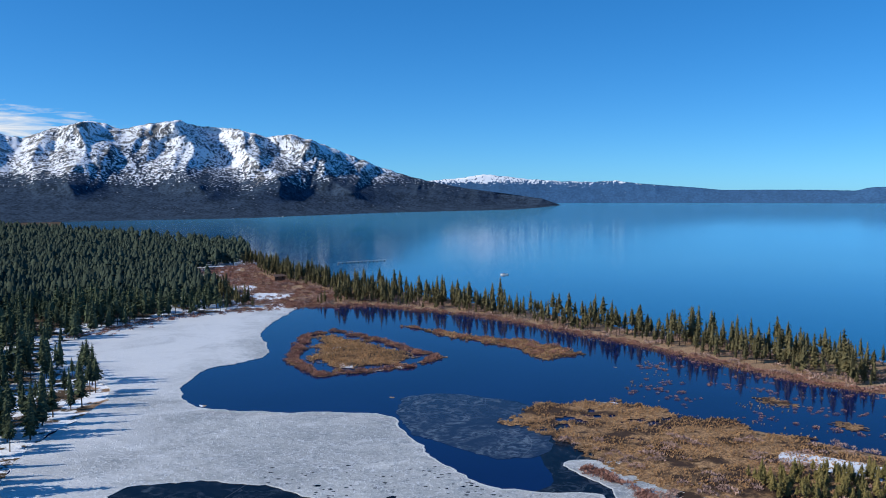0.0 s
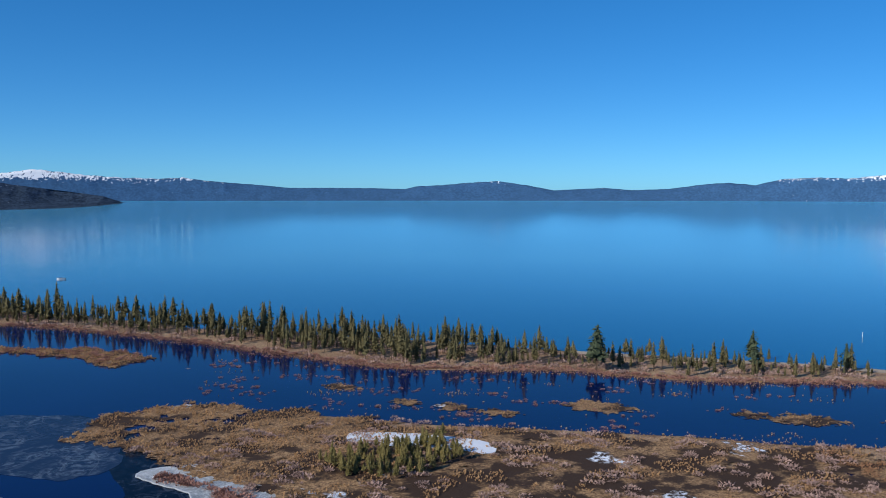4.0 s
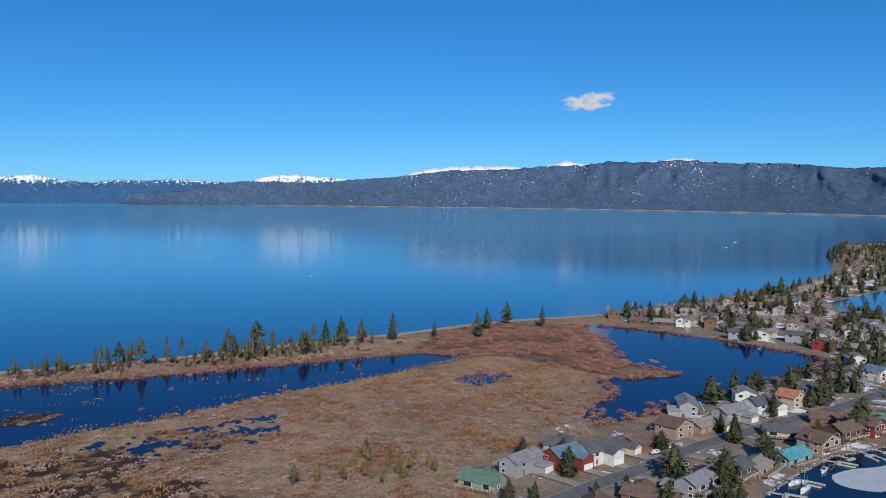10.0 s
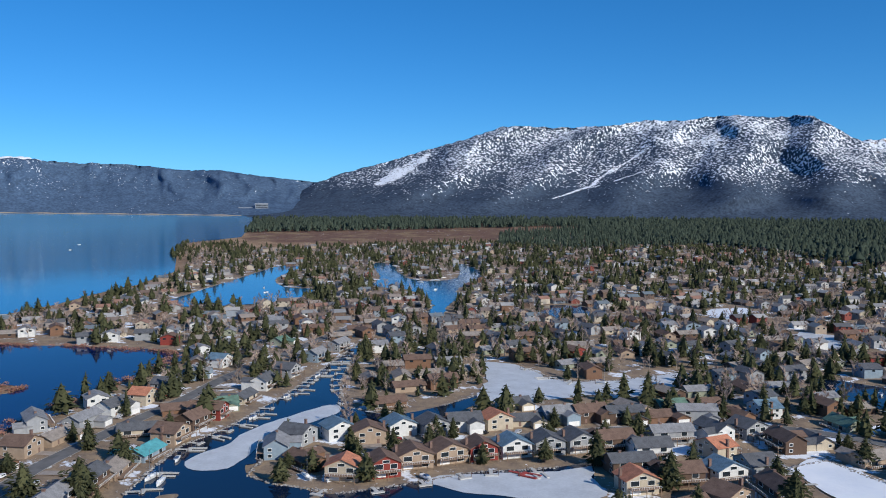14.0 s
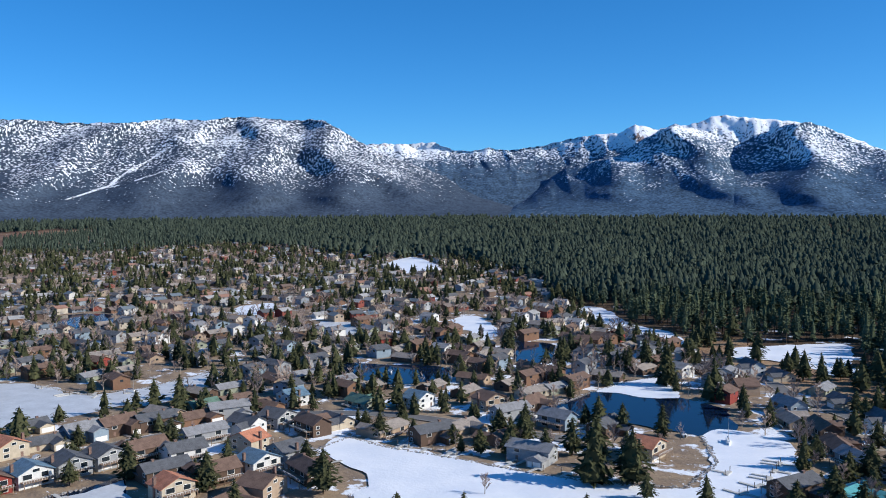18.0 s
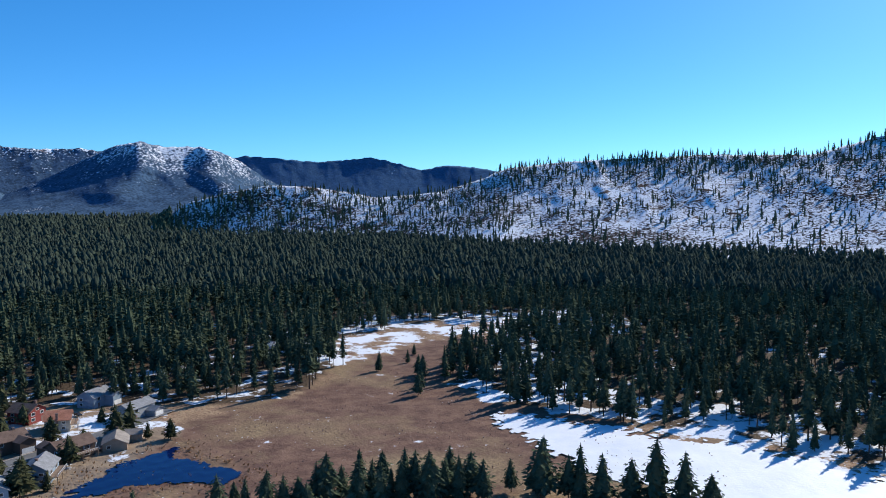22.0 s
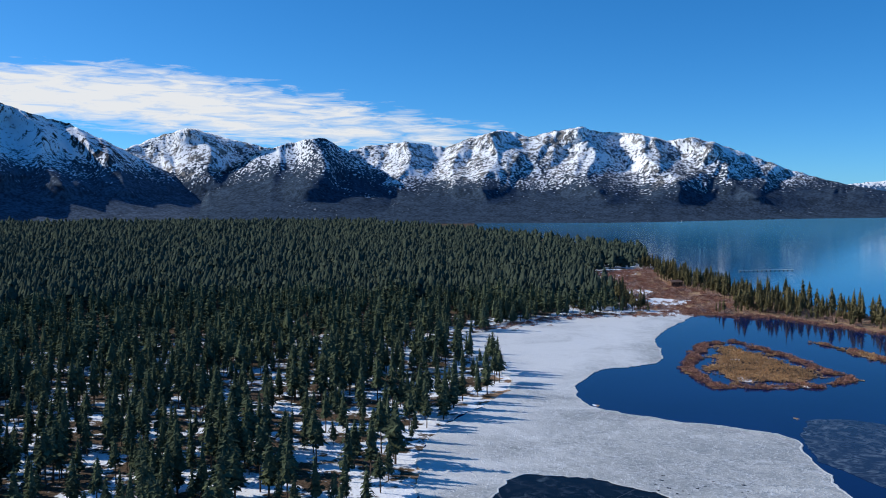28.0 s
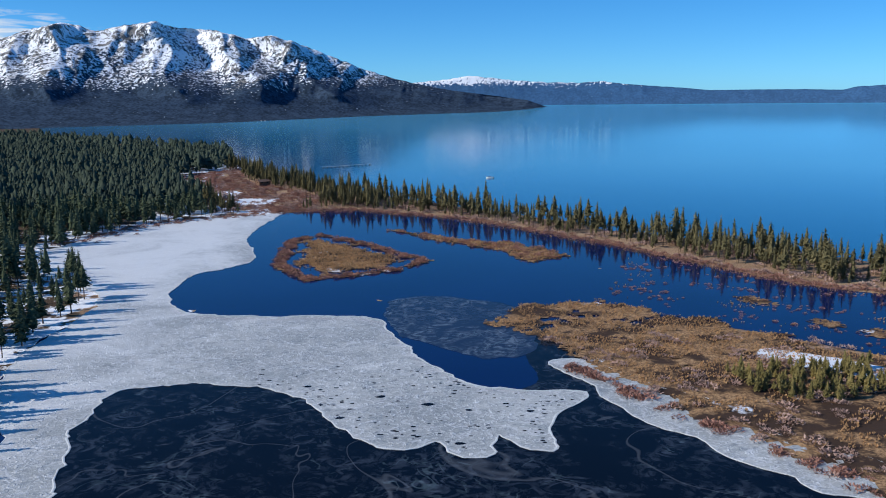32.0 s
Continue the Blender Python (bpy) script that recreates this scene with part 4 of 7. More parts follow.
def ridge_field(crest, foot, top, power, rough, seed, az, u, lean=0.0, ribs=(), soft=False):
    """Distance, height, relative height and relief on a range for heading az (degrees) and u from foot 0 to crest 1."""
    ca, ce = zip(*crest)
    el = np.interp(az, ca, ce)
    jag = 0.05 * wave(az * 60, az * 0, 60, seed + 5) * np.clip(el * 0.5, 0.15, 1)
    soft_el = sum(np.interp(az + k, ca, ce) for k in (-6, -4, -2, 0, 2, 4, 6)) / 7
    ft = np.interp(az, [c[0] for c in foot], [c[1] for c in foot]) if isinstance(foot, (list, tuple)) else foot + 0 * az
    tp = np.maximum(top, ft + 90)
    r = ft + (tp - ft) * np.clip(u, 0, 1) ** power
    z0 = rise(ft)
    el0 = np.degrees(np.arctan2(z0 - EYE, ft))
    part_el = soft_el + (el - soft_el) * np.clip(u, 0, 1) ** 2
    e = el0 + (np.maximum(part_el, el0 + 0.02) - el0) * u + jag * np.clip(u, 0, 1) ** 8 * (part_el > el0 + 0.3)
    hgt = np.tan(np.radians(e)) * r + EYE - z0
    arcs = tp * np.radians(az)
    side = arcs + lean * hgt + 60 * wave(arcs / 6, hgt / 6, 110, seed)
    if soft:
        n = 1.1 * domed(side / 620, hgt / 900, seed) + 0.3 * relief(side / 240, hgt / 420, seed + 1)
    else:
        n = relief(side / 560, hgt / 700, seed) + 0.3 * relief(side / 190, hgt / 190, seed + 1)
    span = np.clip((tp - ft) / 900, 0.05, 1)
    r = r - rough * 85 * span * n * np.clip((u - 0.22) * 2.2, 0.04, 1) * np.where(u > 0.999, 0.3, 1)
    for a1, e1, a0, e0, half, amp in ribs:
        t = np.clip((e1 - e) / (e1 - e0), -0.3, 1.3)
        mid = a1 + (a0 - a1) * t + 0.22 * half * np.sin(1.9 * e + a1)
        prof = np.clip(1 - np.abs(az - mid) / (half * (0.75 + 0.5 * np.clip(t, 0, 1))), 0, 1)
        prof = prof * prof * (3 - 2 * prof) if soft else prof
        r = r - amp * prof * np.clip((t + 0.3) / 0.3, 0, 1) * np.clip((1.25 - t) / 0.25, 0, 1)
        n = n + 0.8 * prof
    return r, EYE + r * np.tan(np.radians(e)), np.clip((EYE + r * np.tan(np.radians(e)) - z0) / 400.0, 0, 1.8), -n


def mountain(name, crest, foot, top, power, rough, seed, material, label, step=0.08, rows=60, lean=0.0, ribs=(), soft=False):
    if crest[0][1] > -1.3:
        crest = [(crest[0][0] - 1.5, -1.9), *crest]
    if crest[-1][1] > -1.3:
        crest = [*crest, (crest[-1][0] + 1.5, -1.9)]
    az = np.arange(crest[0][0], crest[-1][0] + 1e-6, step)
    u = np.linspace(0, 1, rows)
    aa, uu = np.meshgrid(az, u)
    r, z, high, gully = ridge_field(crest, foot, top, power, rough, seed, aa, uu, lean, ribs, soft)
    z[0] -= 8
    r = np.minimum(r, 4880.0)
    r, z, high, gully = np.vstack([r, np.minimum(r[-1:] + 120, 4895.0)]), np.vstack([z, z[-1:] - 90]), np.vstack([high, high[-1:]]), np.vstack([gully, gully[-1:]])
    aa = np.vstack([aa, aa[-1:]])
    a = np.radians(aa)
    v = np.stack([r * np.sin(a), r * np.cos(a), z], -1).reshape(-1, 3)
    n = len(az)
    i, j = np.arange(rows)[:, None] * n, np.arange(n - 1)[None, :]
    q = np.stack([i + j, i + n + j, i + n + j + 1, i + j + 1], -1).reshape(-1, 4)
    ob = mesh_object(name, v, q[:, ::-1], material, smooth=True)
    for key, val in (("high", high), ("gully", gully)):
        ob.data.attributes.new(key, "FLOAT", "POINT").data.foreach_set("value", val.ravel().astype(np.float32))
    return tagged(ob, label, "mountain", kind="structure")


FOOT_W = [(-48, 3150), (-28, 3200), (-15.8, 3328), (-12.6, 3401), (-7.4, 3649), (-3.1, 3855), (1.2, 4000), (4.4, 4080), (8.2, 4300)]
FOOT_NE = [(58, 4650), (70, 4595), (87, 4400), (100, 4190), (112, 3900), (121, 3600)]
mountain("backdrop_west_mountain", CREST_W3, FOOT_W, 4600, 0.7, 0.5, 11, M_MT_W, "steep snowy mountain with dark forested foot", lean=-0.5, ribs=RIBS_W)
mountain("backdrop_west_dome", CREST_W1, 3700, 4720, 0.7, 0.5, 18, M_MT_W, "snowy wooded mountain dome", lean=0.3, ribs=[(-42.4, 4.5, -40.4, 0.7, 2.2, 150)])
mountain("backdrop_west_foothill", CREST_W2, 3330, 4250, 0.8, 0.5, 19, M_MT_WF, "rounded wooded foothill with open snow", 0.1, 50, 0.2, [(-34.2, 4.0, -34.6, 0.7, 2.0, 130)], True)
mountain("backdrop_north_range", CREST_N, 4705, 4830, 1.0, 0.5, 12, M_MT_N, "low far hills with snowy tops, tinted haze-blue", 0.12, 20)
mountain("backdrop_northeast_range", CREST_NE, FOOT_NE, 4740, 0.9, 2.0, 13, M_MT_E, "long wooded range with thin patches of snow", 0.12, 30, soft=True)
mountain("backdrop_northeast_caps", CREST_CAP, 4700, 4830, 1.0, 0.3, 20, M_MT_CAP, "white snowy summits behind a wooded range", 0.15, 10)
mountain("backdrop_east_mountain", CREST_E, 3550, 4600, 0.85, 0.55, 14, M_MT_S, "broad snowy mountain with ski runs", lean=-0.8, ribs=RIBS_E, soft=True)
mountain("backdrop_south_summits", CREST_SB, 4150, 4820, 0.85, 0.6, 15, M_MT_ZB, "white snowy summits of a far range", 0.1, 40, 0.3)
mountain("backdrop_south_shoulder", CREST_SL, 3480, 4500, 0.85, 0.5, 21, M_MT_Z, "wooded mountain shoulder, tinted haze-blue, with patchy snow", 0.1, 50, 0.3, RIBS_S, True)
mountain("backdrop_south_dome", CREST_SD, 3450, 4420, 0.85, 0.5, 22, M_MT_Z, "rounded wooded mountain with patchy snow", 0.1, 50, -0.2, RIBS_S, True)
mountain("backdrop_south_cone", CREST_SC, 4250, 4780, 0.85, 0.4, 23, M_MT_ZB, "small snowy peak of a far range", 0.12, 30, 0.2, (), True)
mountain("backdrop_south_hill", CREST_SR, 3480, 4450, 0.85, 0.5, 24, M_MT_Z, "rounded wooded hill, tinted haze-blue, with patchy snow", 0.1, 50, 0.2, RIBS_R, True)
mountain("backdrop_south_far_ridge", CREST_SF, 4350, 4820, 0.85, 0.4, 25, M_MT_ZF, "far wooded ridge tinted haze-blue", 0.12, 30, 0.2, (), True)
mountain("backdrop_southwest_far", CREST_TB, 4500, 4830, 0.85, 0.5, 26, M_MT_CAP, "far snowy plateau behind the wooded hill", 0.12, 20)
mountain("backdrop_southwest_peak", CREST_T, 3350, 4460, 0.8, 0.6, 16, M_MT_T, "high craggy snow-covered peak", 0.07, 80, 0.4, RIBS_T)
HILL_FOOT = [(199, 2250), (207, 2050), (215, 1950), (222, 1500), (240, 1330), (268, 1350), (280, 1500), (289, 1700)]
mountain("backdrop_front_hill", CREST_H, HILL_FOOT, 2350, 0.9, 0.5, 17, M_HILL, "burned snowy hillside with scattered dark pines", 0.12, 50)


def ski_run(crest, foot, top, power, rough, seed, lean, line, label):
    """A cleared snowy run laid on the mountain side: heading, elevation and half width in degrees along it."""
    ca, ce = zip(*crest)
    v, f = [], []
    n = 40
    t = np.linspace(0, 1, n)
    tt = np.linspace(0, 1, len(line))
    az, el, hw = (np.interp(t, tt, [p[k] for p in line]) for k in range(3))
    az = az + 0.12 * wave(t * 30, t * 0, 20, seed + 2)
    hw = 0.75 * hw * (1 + 0.6 * wave(t * 60, t * 0, 20, seed + 3))
    e0 = math.degrees(math.atan2(float(rise(foot)) - EYE, foot))
    for k in range(n):
        for s in np.linspace(-1, 1, 5):
            a = az[k] + s * hw[k]
            u = (el[k] - e0) / (np.interp(a, ca, ce) - e0)
            r, z, _, _ = ridge_field(crest, foot, top, power, rough, seed, np.array([a]), np.array([u]), lean, RIBS_E, True)
            r = float(r[0]) - 9
            v.append((r * math.sin(radians(a)), r * math.cos(radians(a)), EYE + r * math.tan(radians(el[k]))))
        if k:
            b = 5 * (k - 1)
            f += [(b + q, b + q + 1, b + q + 6, b + q + 5) for q in range(4)]
    ob = mesh_object("backdrop_ski_run", v, f, M_RUN, smooth=True)
    return tagged(ob, label, "ski run", kind="structure")


# the run's tree speckle has the same haze blue in its colour
M_RUN = slope_material("run_snow", (0.05, 0.065, 0.09), -1.0, 0.5, 0.70, 0.10, 0.2, 0.5, (0.30, 0.25, 0.21))
for line in ([(125.1, 3.05, 0.12), (124.6, 2.6, 0.5), (122.9, 1.6, 0.75), (121.7, 0.9, 0.6)], [(139.3, 3.22, 0.10), (137.5, 2.07, 0.22), (136.0, 0.94, 0.24), (133.3, 0.04, 0.16)], [(139.1, 1.83, 0.12), (137.8, 1.32, 0.15), (135.7, 0.74, 0.12)],
             [(145.2, 5.1, 0.08), (144.3, 4.61, 0.12), (141.9, 3.39, 0.10)], [(147.0, 4.95, 0.07), (146.2, 4.43, 0.12)]):
    ski_run(CREST_E, 3550, 4600, 0.85, 0.55, 14, -0.8, line, "white cleared ski run on the mountain side")


def far_beach():
    """The pale line of sand at the foot of the northeastern range."""
    az = np.arange(72, 113.2, 0.4)
    ft = np.interp(az, [c[0] for c in FOOT_NE], [c[1] for c in FOOT_NE])
    v, f = [], []
    for a, r in zip(az, ft):
        for d, h in ((-34, 0.3), (-6, 3.4 + 1.5 * math.sin(a * 3))):
            v.append(((r + d) * math.sin(radians(a)), (r + d) * math.cos(radians(a)), float(rise(r)) + h))
    for i in range(len(az) - 1):
        f.append((2 * i, 2 * i + 1, 2 * i + 3, 2 * i + 2))
    ob = mesh_object("ground_far_beach", v, f, M_SAND)
    if ob.data.polygons[0].normal.z < 0:
        ob.data.flip_normals()
    tagged(ob, "pale line of far lakeside sand", "beach", kind="structure")


far_beach()

# ------------------------------------------------------------------ trees


def conifer(rng, sprays, sides=5, size=0.055, bare=0.12, slim=0.17, core=1.0):
    """Unit conifer, one metre high: a tapered trunk and many small sprays of needles in a lumpy, narrow crown. Returns trunk and crown as (verts, tris)."""
    tv, tf = [], []
    for k, (h, w) in enumerate(((0, 0.014), (0.5, 0.009), (0.97, 0.002))):
        for s in range(sides):
            a = 6.283 * s / sides
            tv.append((w * math.cos(a), w * math.sin(a), h))
    for k in range(2):
        for s in range(sides):
            a, b = k * sides + s, k * sides + (s + 1) % sides
            tf += [(a, b, b + sides), (a, b + sides, a + sides)]
    cv, cf = [], []
    lumps = [(rng.uniform(6, 16), rng.uniform(0, 6.28), rng.uniform(0, 6.28)) for _ in range(3)]
    for k in range(sprays):
        f = 1 - (1 - (k + rng.uniform(0, 1)) / sprays * 0.99) ** 0.66
        h = bare + (1.0 - bare) * f
        a = k * 2.39996 + rng.uniform(-0.5, 0.5)
        lump = 1 + 0.13 * sum(math.sin(q * h * 2 + p_ + math.cos(a + o)) for q, p_, o in lumps)
        reach = (slim * (1 - f ** 1.5) ** 0.9 * min(1.0, 0.55 + f * 2.4) * lump + 0.010) * rng.uniform(0.5, 1.12)
        ln = size * (1.25 - 0.65 * f) * rng.uniform(0.75, 1.35)
        hw = ln * rng.uniform(0.34, 0.6)
        up = rng.uniform(-0.75, 0.45)
        yaw = a + rng.uniform(-0.7, 0.7)
        out = Vector((math.cos(yaw), math.sin(yaw), up)).normalized()
        side = Vector((-math.sin(yaw), math.cos(yaw), rng.uniform(-0.6, 0.6))).normalized()
        c = Vector((reach * math.cos(a), reach * math.sin(a), h))
        b = len(cv)
        cv += [tuple(c - out * ln), tuple(c + side * hw), tuple(c + out * ln * 0.8 - Vector((0, 0, ln * 0.25))), tuple(c - side * hw)]
        cf += [(b, b + 1, b + 2), (b, b + 2, b + 3)]
    for z0, z1, w in ((bare + 0.02, bare + 0.75 * (1 - bare), 0.62 * core), (bare + 0.30 * (1 - bare), 0.98, 0.58 * core)):
        b = len(cv)
        for k in range(6):
            a, q = 1.047 * k + rng.uniform(-0.3, 0.3), slim * w * rng.uniform(0.6, 1.2)
            cv.append((q * math.cos(a), q * math.sin(a), z0 + rng.uniform(-0.03, 0.06)))
        cv.append((0, 0, z1))
        cf += [(b + k, b + (k + 1) % 6, b + 6) for k in range(6)]
    b = len(cv)
    cv += [(0.014, 0, 0.93), (-0.008, 0.012, 0.93), (-0.008, -0.012, 0.93), (0, 0, 1.02)]
    cf += [(b, b + 1, b + 3), (b + 1, b + 2, b + 3), (b + 2, b, b + 3)]
    return (np.array(tv), np.array(tf)), (np.array(cv), np.array(cf))


def many(variants, where, heights, seed, widen=(0.85, 1.25)):
    """Joins turned and scaled copies of the variants (verts, tris) at the places (n x 3) into one array pair."""
    rng = np.random.RandomState(seed)
    n = len(where)
    pick = rng.randint(0, len(variants), n)
    turn, wide = rng.uniform(0, 6.283, n), rng.uniform(*widen, n)
    lean = rng.uniform(-0.03, 0.03, (n, 2))
    vs, fs, base = [], [], 0
    for k, (v, f) in enumerate(variants):
        ids = np.where(pick == k)[0]
        if not len(ids):
            continue
        c, s = np.cos(turn[ids])[:, None], np.sin(turn[ids])[:, None]
        h, w = heights[ids][:, None], (heights * wide)[ids][:, None]
        x = (v[None, :, 0] * c - v[None, :, 1] * s) * w + lean[ids, :1] * v[None, :, 2] * h + where[ids, :1]
        y = (v[None, :, 0] * s + v[None, :, 1] * c) * w + lean[ids, 1:] * v[None, :, 2] * h + where[ids, 1:2]
        z = v[None, :, 2] * h + where[ids, 2:]
        vs.append(np.stack([x, y, z], -1).reshape(-1, 3))
        fs.append((f[None] + (np.arange(len(ids)) * len(v))[:, None, None] + base).reshape(-1, 3))
        base += len(ids) * len(v)
    return np.concatenate(vs), np.concatenate(fs)


_rng = np.random.RandomState(4)
PINE_HI = [conifer(_rng, 105, 5, 0.060, b, s, 1.3) for b, s in ((0.10, 0.115), (0.28, 0.11), (0.18, 0.13), (0.42, 0.12), (0.12, 0.09), (0.36, 0.13), (0.22, 0.10))]
PINE_MID = [conifer(_rng, 46, 3, 0.085, b, s, 1.3) for b, s in ((0.12, 0.115), (0.24, 0.105), (0.18, 0.13), (0.36, 0.10))]


def far_conifer(rng, slim, tiers=5, n=5, bare=0.16):
    """A low conifer: a thin trunk and ragged, overlapping tiers that round off to the top."""
    tr = (np.array([(0.012, 0, 0), (-0.008, 0.010, 0), (-0.008, -0.010, 0), (0, 0, 0.6)]), np.array([(0, 1, 3), (1, 2, 3), (2, 0, 3)]))
    cv, cf = [], []
    for i in range(tiers):
        f = i / tiers
        z0 = bare + (1 - bare) * f
        z1 = min(1.02, z0 + (1 - bare) * (1.9 if i < tiers - 1 else 1.0) / tiers)
        w = slim * (1 - f ** 1.7) ** 0.8 * min(1.0, 0.7 + 1.5 * f)
        ox, oy, a0 = rng.uniform(-0.25, 0.25) * slim, rng.uniform(-0.25, 0.25) * slim, rng.uniform(0, 6.28)
        b = len(cv)
        for k in range(n):
            a = a0 + 6.283 * k / n + rng.uniform(-0.35, 0.35)
            q = w * rng.uniform(0.55, 1.3)
            cv.append((ox + q * math.cos(a), oy + q * math.sin(a), z0 + rng.uniform(-0.06, 0.05)))
        cv.append((ox * 0.4, oy * 0.4, z1))
        cf += [(b + k, b + (k + 1) % n, b + n) for k in range(n)]
    return tr, (np.array(cv), np.array(cf))


PINE_FULL = [conifer(_rng, 230, 5, 0.062, b, s, 1.25) for b, s in ((0.05, 0.20), (0.10, 0.24), (0.05, 0.17), (0.13, 0.22), (0.18, 0.26))]
FULL_MID = [conifer(_rng, 60, 3, 0.092, b, s, 1.3) for b, s in ((0.05, 0.21), (0.10, 0.25), (0.06, 0.17), (0.14, 0.22))]
FULL_LOW = [conifer(_rng, 16, 3, 0.15, 0.05, s, 1.4) for s in (0.20, 0.25, 0.17)]
PINE_LOW = [far_conifer(_rng, 1.12 * s, 5, 5, b) for s, b in ((0.17, 0.10), (0.14, 0.18), (0.19, 0.10), (0.13, 0.08), (0.16, 0.22), (0.15, 0.14))]
PINE_DOT = [far_conifer(_rng, s, 3, 4, 0.12) for s in (0.21, 0.18, 0.23, 0.17)]


def stuff_trees(name, kinds, xyz, heights, seed, label, needles, widen=(0.85, 1.25), smooth=False):
    tv, tf = many([k[0] for k in kinds], xyz, heights, seed, widen)
    cv, cf = many([k[1] for k in kinds], xyz, heights, seed, widen)
    home = new(name)
    tagged(home, label, "trees", kind="stuff")
    a = mesh_object("trunks", tv, tf, M_BARK, home)
    b = mesh_object("crowns", cv, cf, needles, home, smooth)
    for o in (a, b):
        o["kind"] = "stuff"
    return home


def scatter(rng, n, a0, a1, r0, r1):
    """Places spread evenly over a sector of the plan."""
    a = np.radians(rng.uniform(a0, a1, n))
    r = np.sqrt(rng.uniform(r0 * r0, r1 * r1, n))
    return r * np.sin(a), r * np.cos(a)


def grounded(x, y, z=None):
    return np.stack([x, y, rise(np.hypot(x, y)) - 0.3 if z is None else z], -1)


def thin_out(x, y, gap):
    """Drops places that crowd others: keeps one to a cell of the plan."""
    _, i = np.unique(np.stack([np.floor(x / gap), np.floor(y / gap)], 1), axis=0, return_index=True)
    return x[i], y[i]


CLEAR = [(-379, 1259), (-340, 1339), (-306, 1382), (-243, 1167), (-154, 1034), (-108, 934), (-130, 875), (-147, 840), (-194, 849), (-246, 964), (-314, 1078)]


OPEN_LOT = [(62, -640), (30, -672), (-8, -694), (-40, -697), (-38, -620), (-40, -572), (-18, -556), (16, -590), (50, -600)]


def forest_belt(name, a0, a1, r0, r1, n, gap, kinds, lo, hi, seed, needles, label="dense dark green pine forest over patchy snow", area=None, gaps=-0.55, widen=(0.9, 1.4)):
    rng = np.random.RandomState(seed)
    x, y = scatter(rng, n, a0, a1, r0, r1)
    x, y = thin_out(x, y, gap)
    xw, yw = x + 11 * wave(x, y, 60, 81), y + 11 * wave(x, y, 60, 82)
    ok = inside(area or FOREST, xw, yw) & ~in_water(x, y, 3) & ~inside(CLEAR, x, y) & ~inside(OPEN_LOT, x, y) & (wave(x, y, 95, 6) + rng.uniform(-0.5, 0.5, len(x)) > gaps)
    if r0 < 300:
        ok &= rng.uniform(0, 1, len(x)) < np.interp(np.degrees(np.arctan2(x, y)) % 360, [258, 266, 295, 310], [0.72, 1.0, 1.0, 0.62])
    x, y = x[ok], y[ok]
    h = (lo + (hi - lo) * rng.beta(2.2, 1.8, len(x))) * (1 + 0.2 * wave(x, y, 120, 8))
    return stuff_trees(name, kinds, grounded(x, y), h, seed, label, needles, widen, r0 >= 900)


forest_belt("pine_forest_near", 186, 350, 180, 560, 11000, 7.4, PINE_HI, 8, 29, 21, M_NEEDLE, gaps=-0.6)
forest_belt("pine_forest_mid", 150, 350, 560, 900, 12000, 9.0, PINE_MID, 13, 30, 22, M_NEEDLE, gaps=-0.7)
forest_belt("pine_forest_back", 140, 350, 900, 1250, 26000, 8.6, PINE_LOW, 13, 31, 25, M_NEEDLE_FAR, gaps=-1.0)
forest_belt("pine_forest_far", 120, 350, 1250, 1900, 42000, 13.5, PINE_LOW, 15, 32, 23, M_NEEDLE_FAR, "distant dark pine forest", gaps=-2.0, widen=(1.0, 1.7))
forest_belt("pine_forest_farthest", 120, 350, 1900, 3300, 60000, 21.0, PINE_DOT, 15, 30, 27, M_NEEDLE_FAR, "farthest dark pine forest", gaps=-2.0, widen=(1.2, 2.0))
forest_belt("pine_forest_east", 111, 160, 1500, 3400, 22000, 17.0, PINE_DOT, 14, 28, 24, M_NEEDLE_FAR, "distant dark pine forest behind the red meadow", FOREST_EAST, -2.0, (1.2, 2.0))


def on_hill(rng, n, a0, a1, u0, u1):
    az, u = rng.uniform(a0, a1, n), rng.uniform(u0, u1, n)
    r, z, _, _ = ridge_field(CREST_H, HILL_FOOT, 2350, 0.9, 0.5, 17, az, u)
    a = np.radians(az)
    return az, u, np.stack([r * np.sin(a), r * np.cos(a), z - 1.0], -1)


_r = np.random.RandomState(31)
_az, _u, _p = on_hill(_r, 21000, 200, 289, 0.0, 1.0)
_face = (_az > 201) & (_az < 264 + 5 * wave(_u * 40, _az * 0, 20, 4))
_keep = np.where(_face & (_az < 223), _r.uniform(0, 1, len(_az)) < 0.28, np.where(_face, _r.uniform(0, 1, len(_az)) < np.interp(_u, [0, 0.2, 0.7, 0.85, 1], [0.10, 0.09, 0.16, 0.5, 1.0]), True))
_open = _keep & _face
_full = _keep & ~_face
stuff_trees("hill_pines", PINE_LOW, _p[_open], 9 + 20 * _r.beta(1.5, 1.8, int(_open.sum())), 32, "dark pines scattered over the snowy hill", M_NEEDLE, (0.5, 0.9))
stuff_trees("hill_forest", PINE_LOW, _p[_full], 13 + 16 * _r.beta(1.5, 1.8, int(_full.sum())), 33, "closed dark pine forest on the hill's shoulder", M_NEEDLE, (1.3, 2.0))

# ------------------------------------------------------------------ single trees, shrubs and reeds
M_TOWN = needle_material("town_pine_needles", (0.030, 0.035, 0.020), (0.098, 0.102, 0.052))
M_SHORE = needle_material("shore_pine_needles", (0.066, 0.062, 0.032), (0.19, 0.165, 0.085))
M_YOUNG = needle_material("young_pine_needles", (0.11, 0.095, 0.036), (0.27, 0.22, 0.088))
M_WILLOW = needle_material("red_willow_twigs", (0.20, 0.10, 0.08), (0.40, 0.22, 0.17))
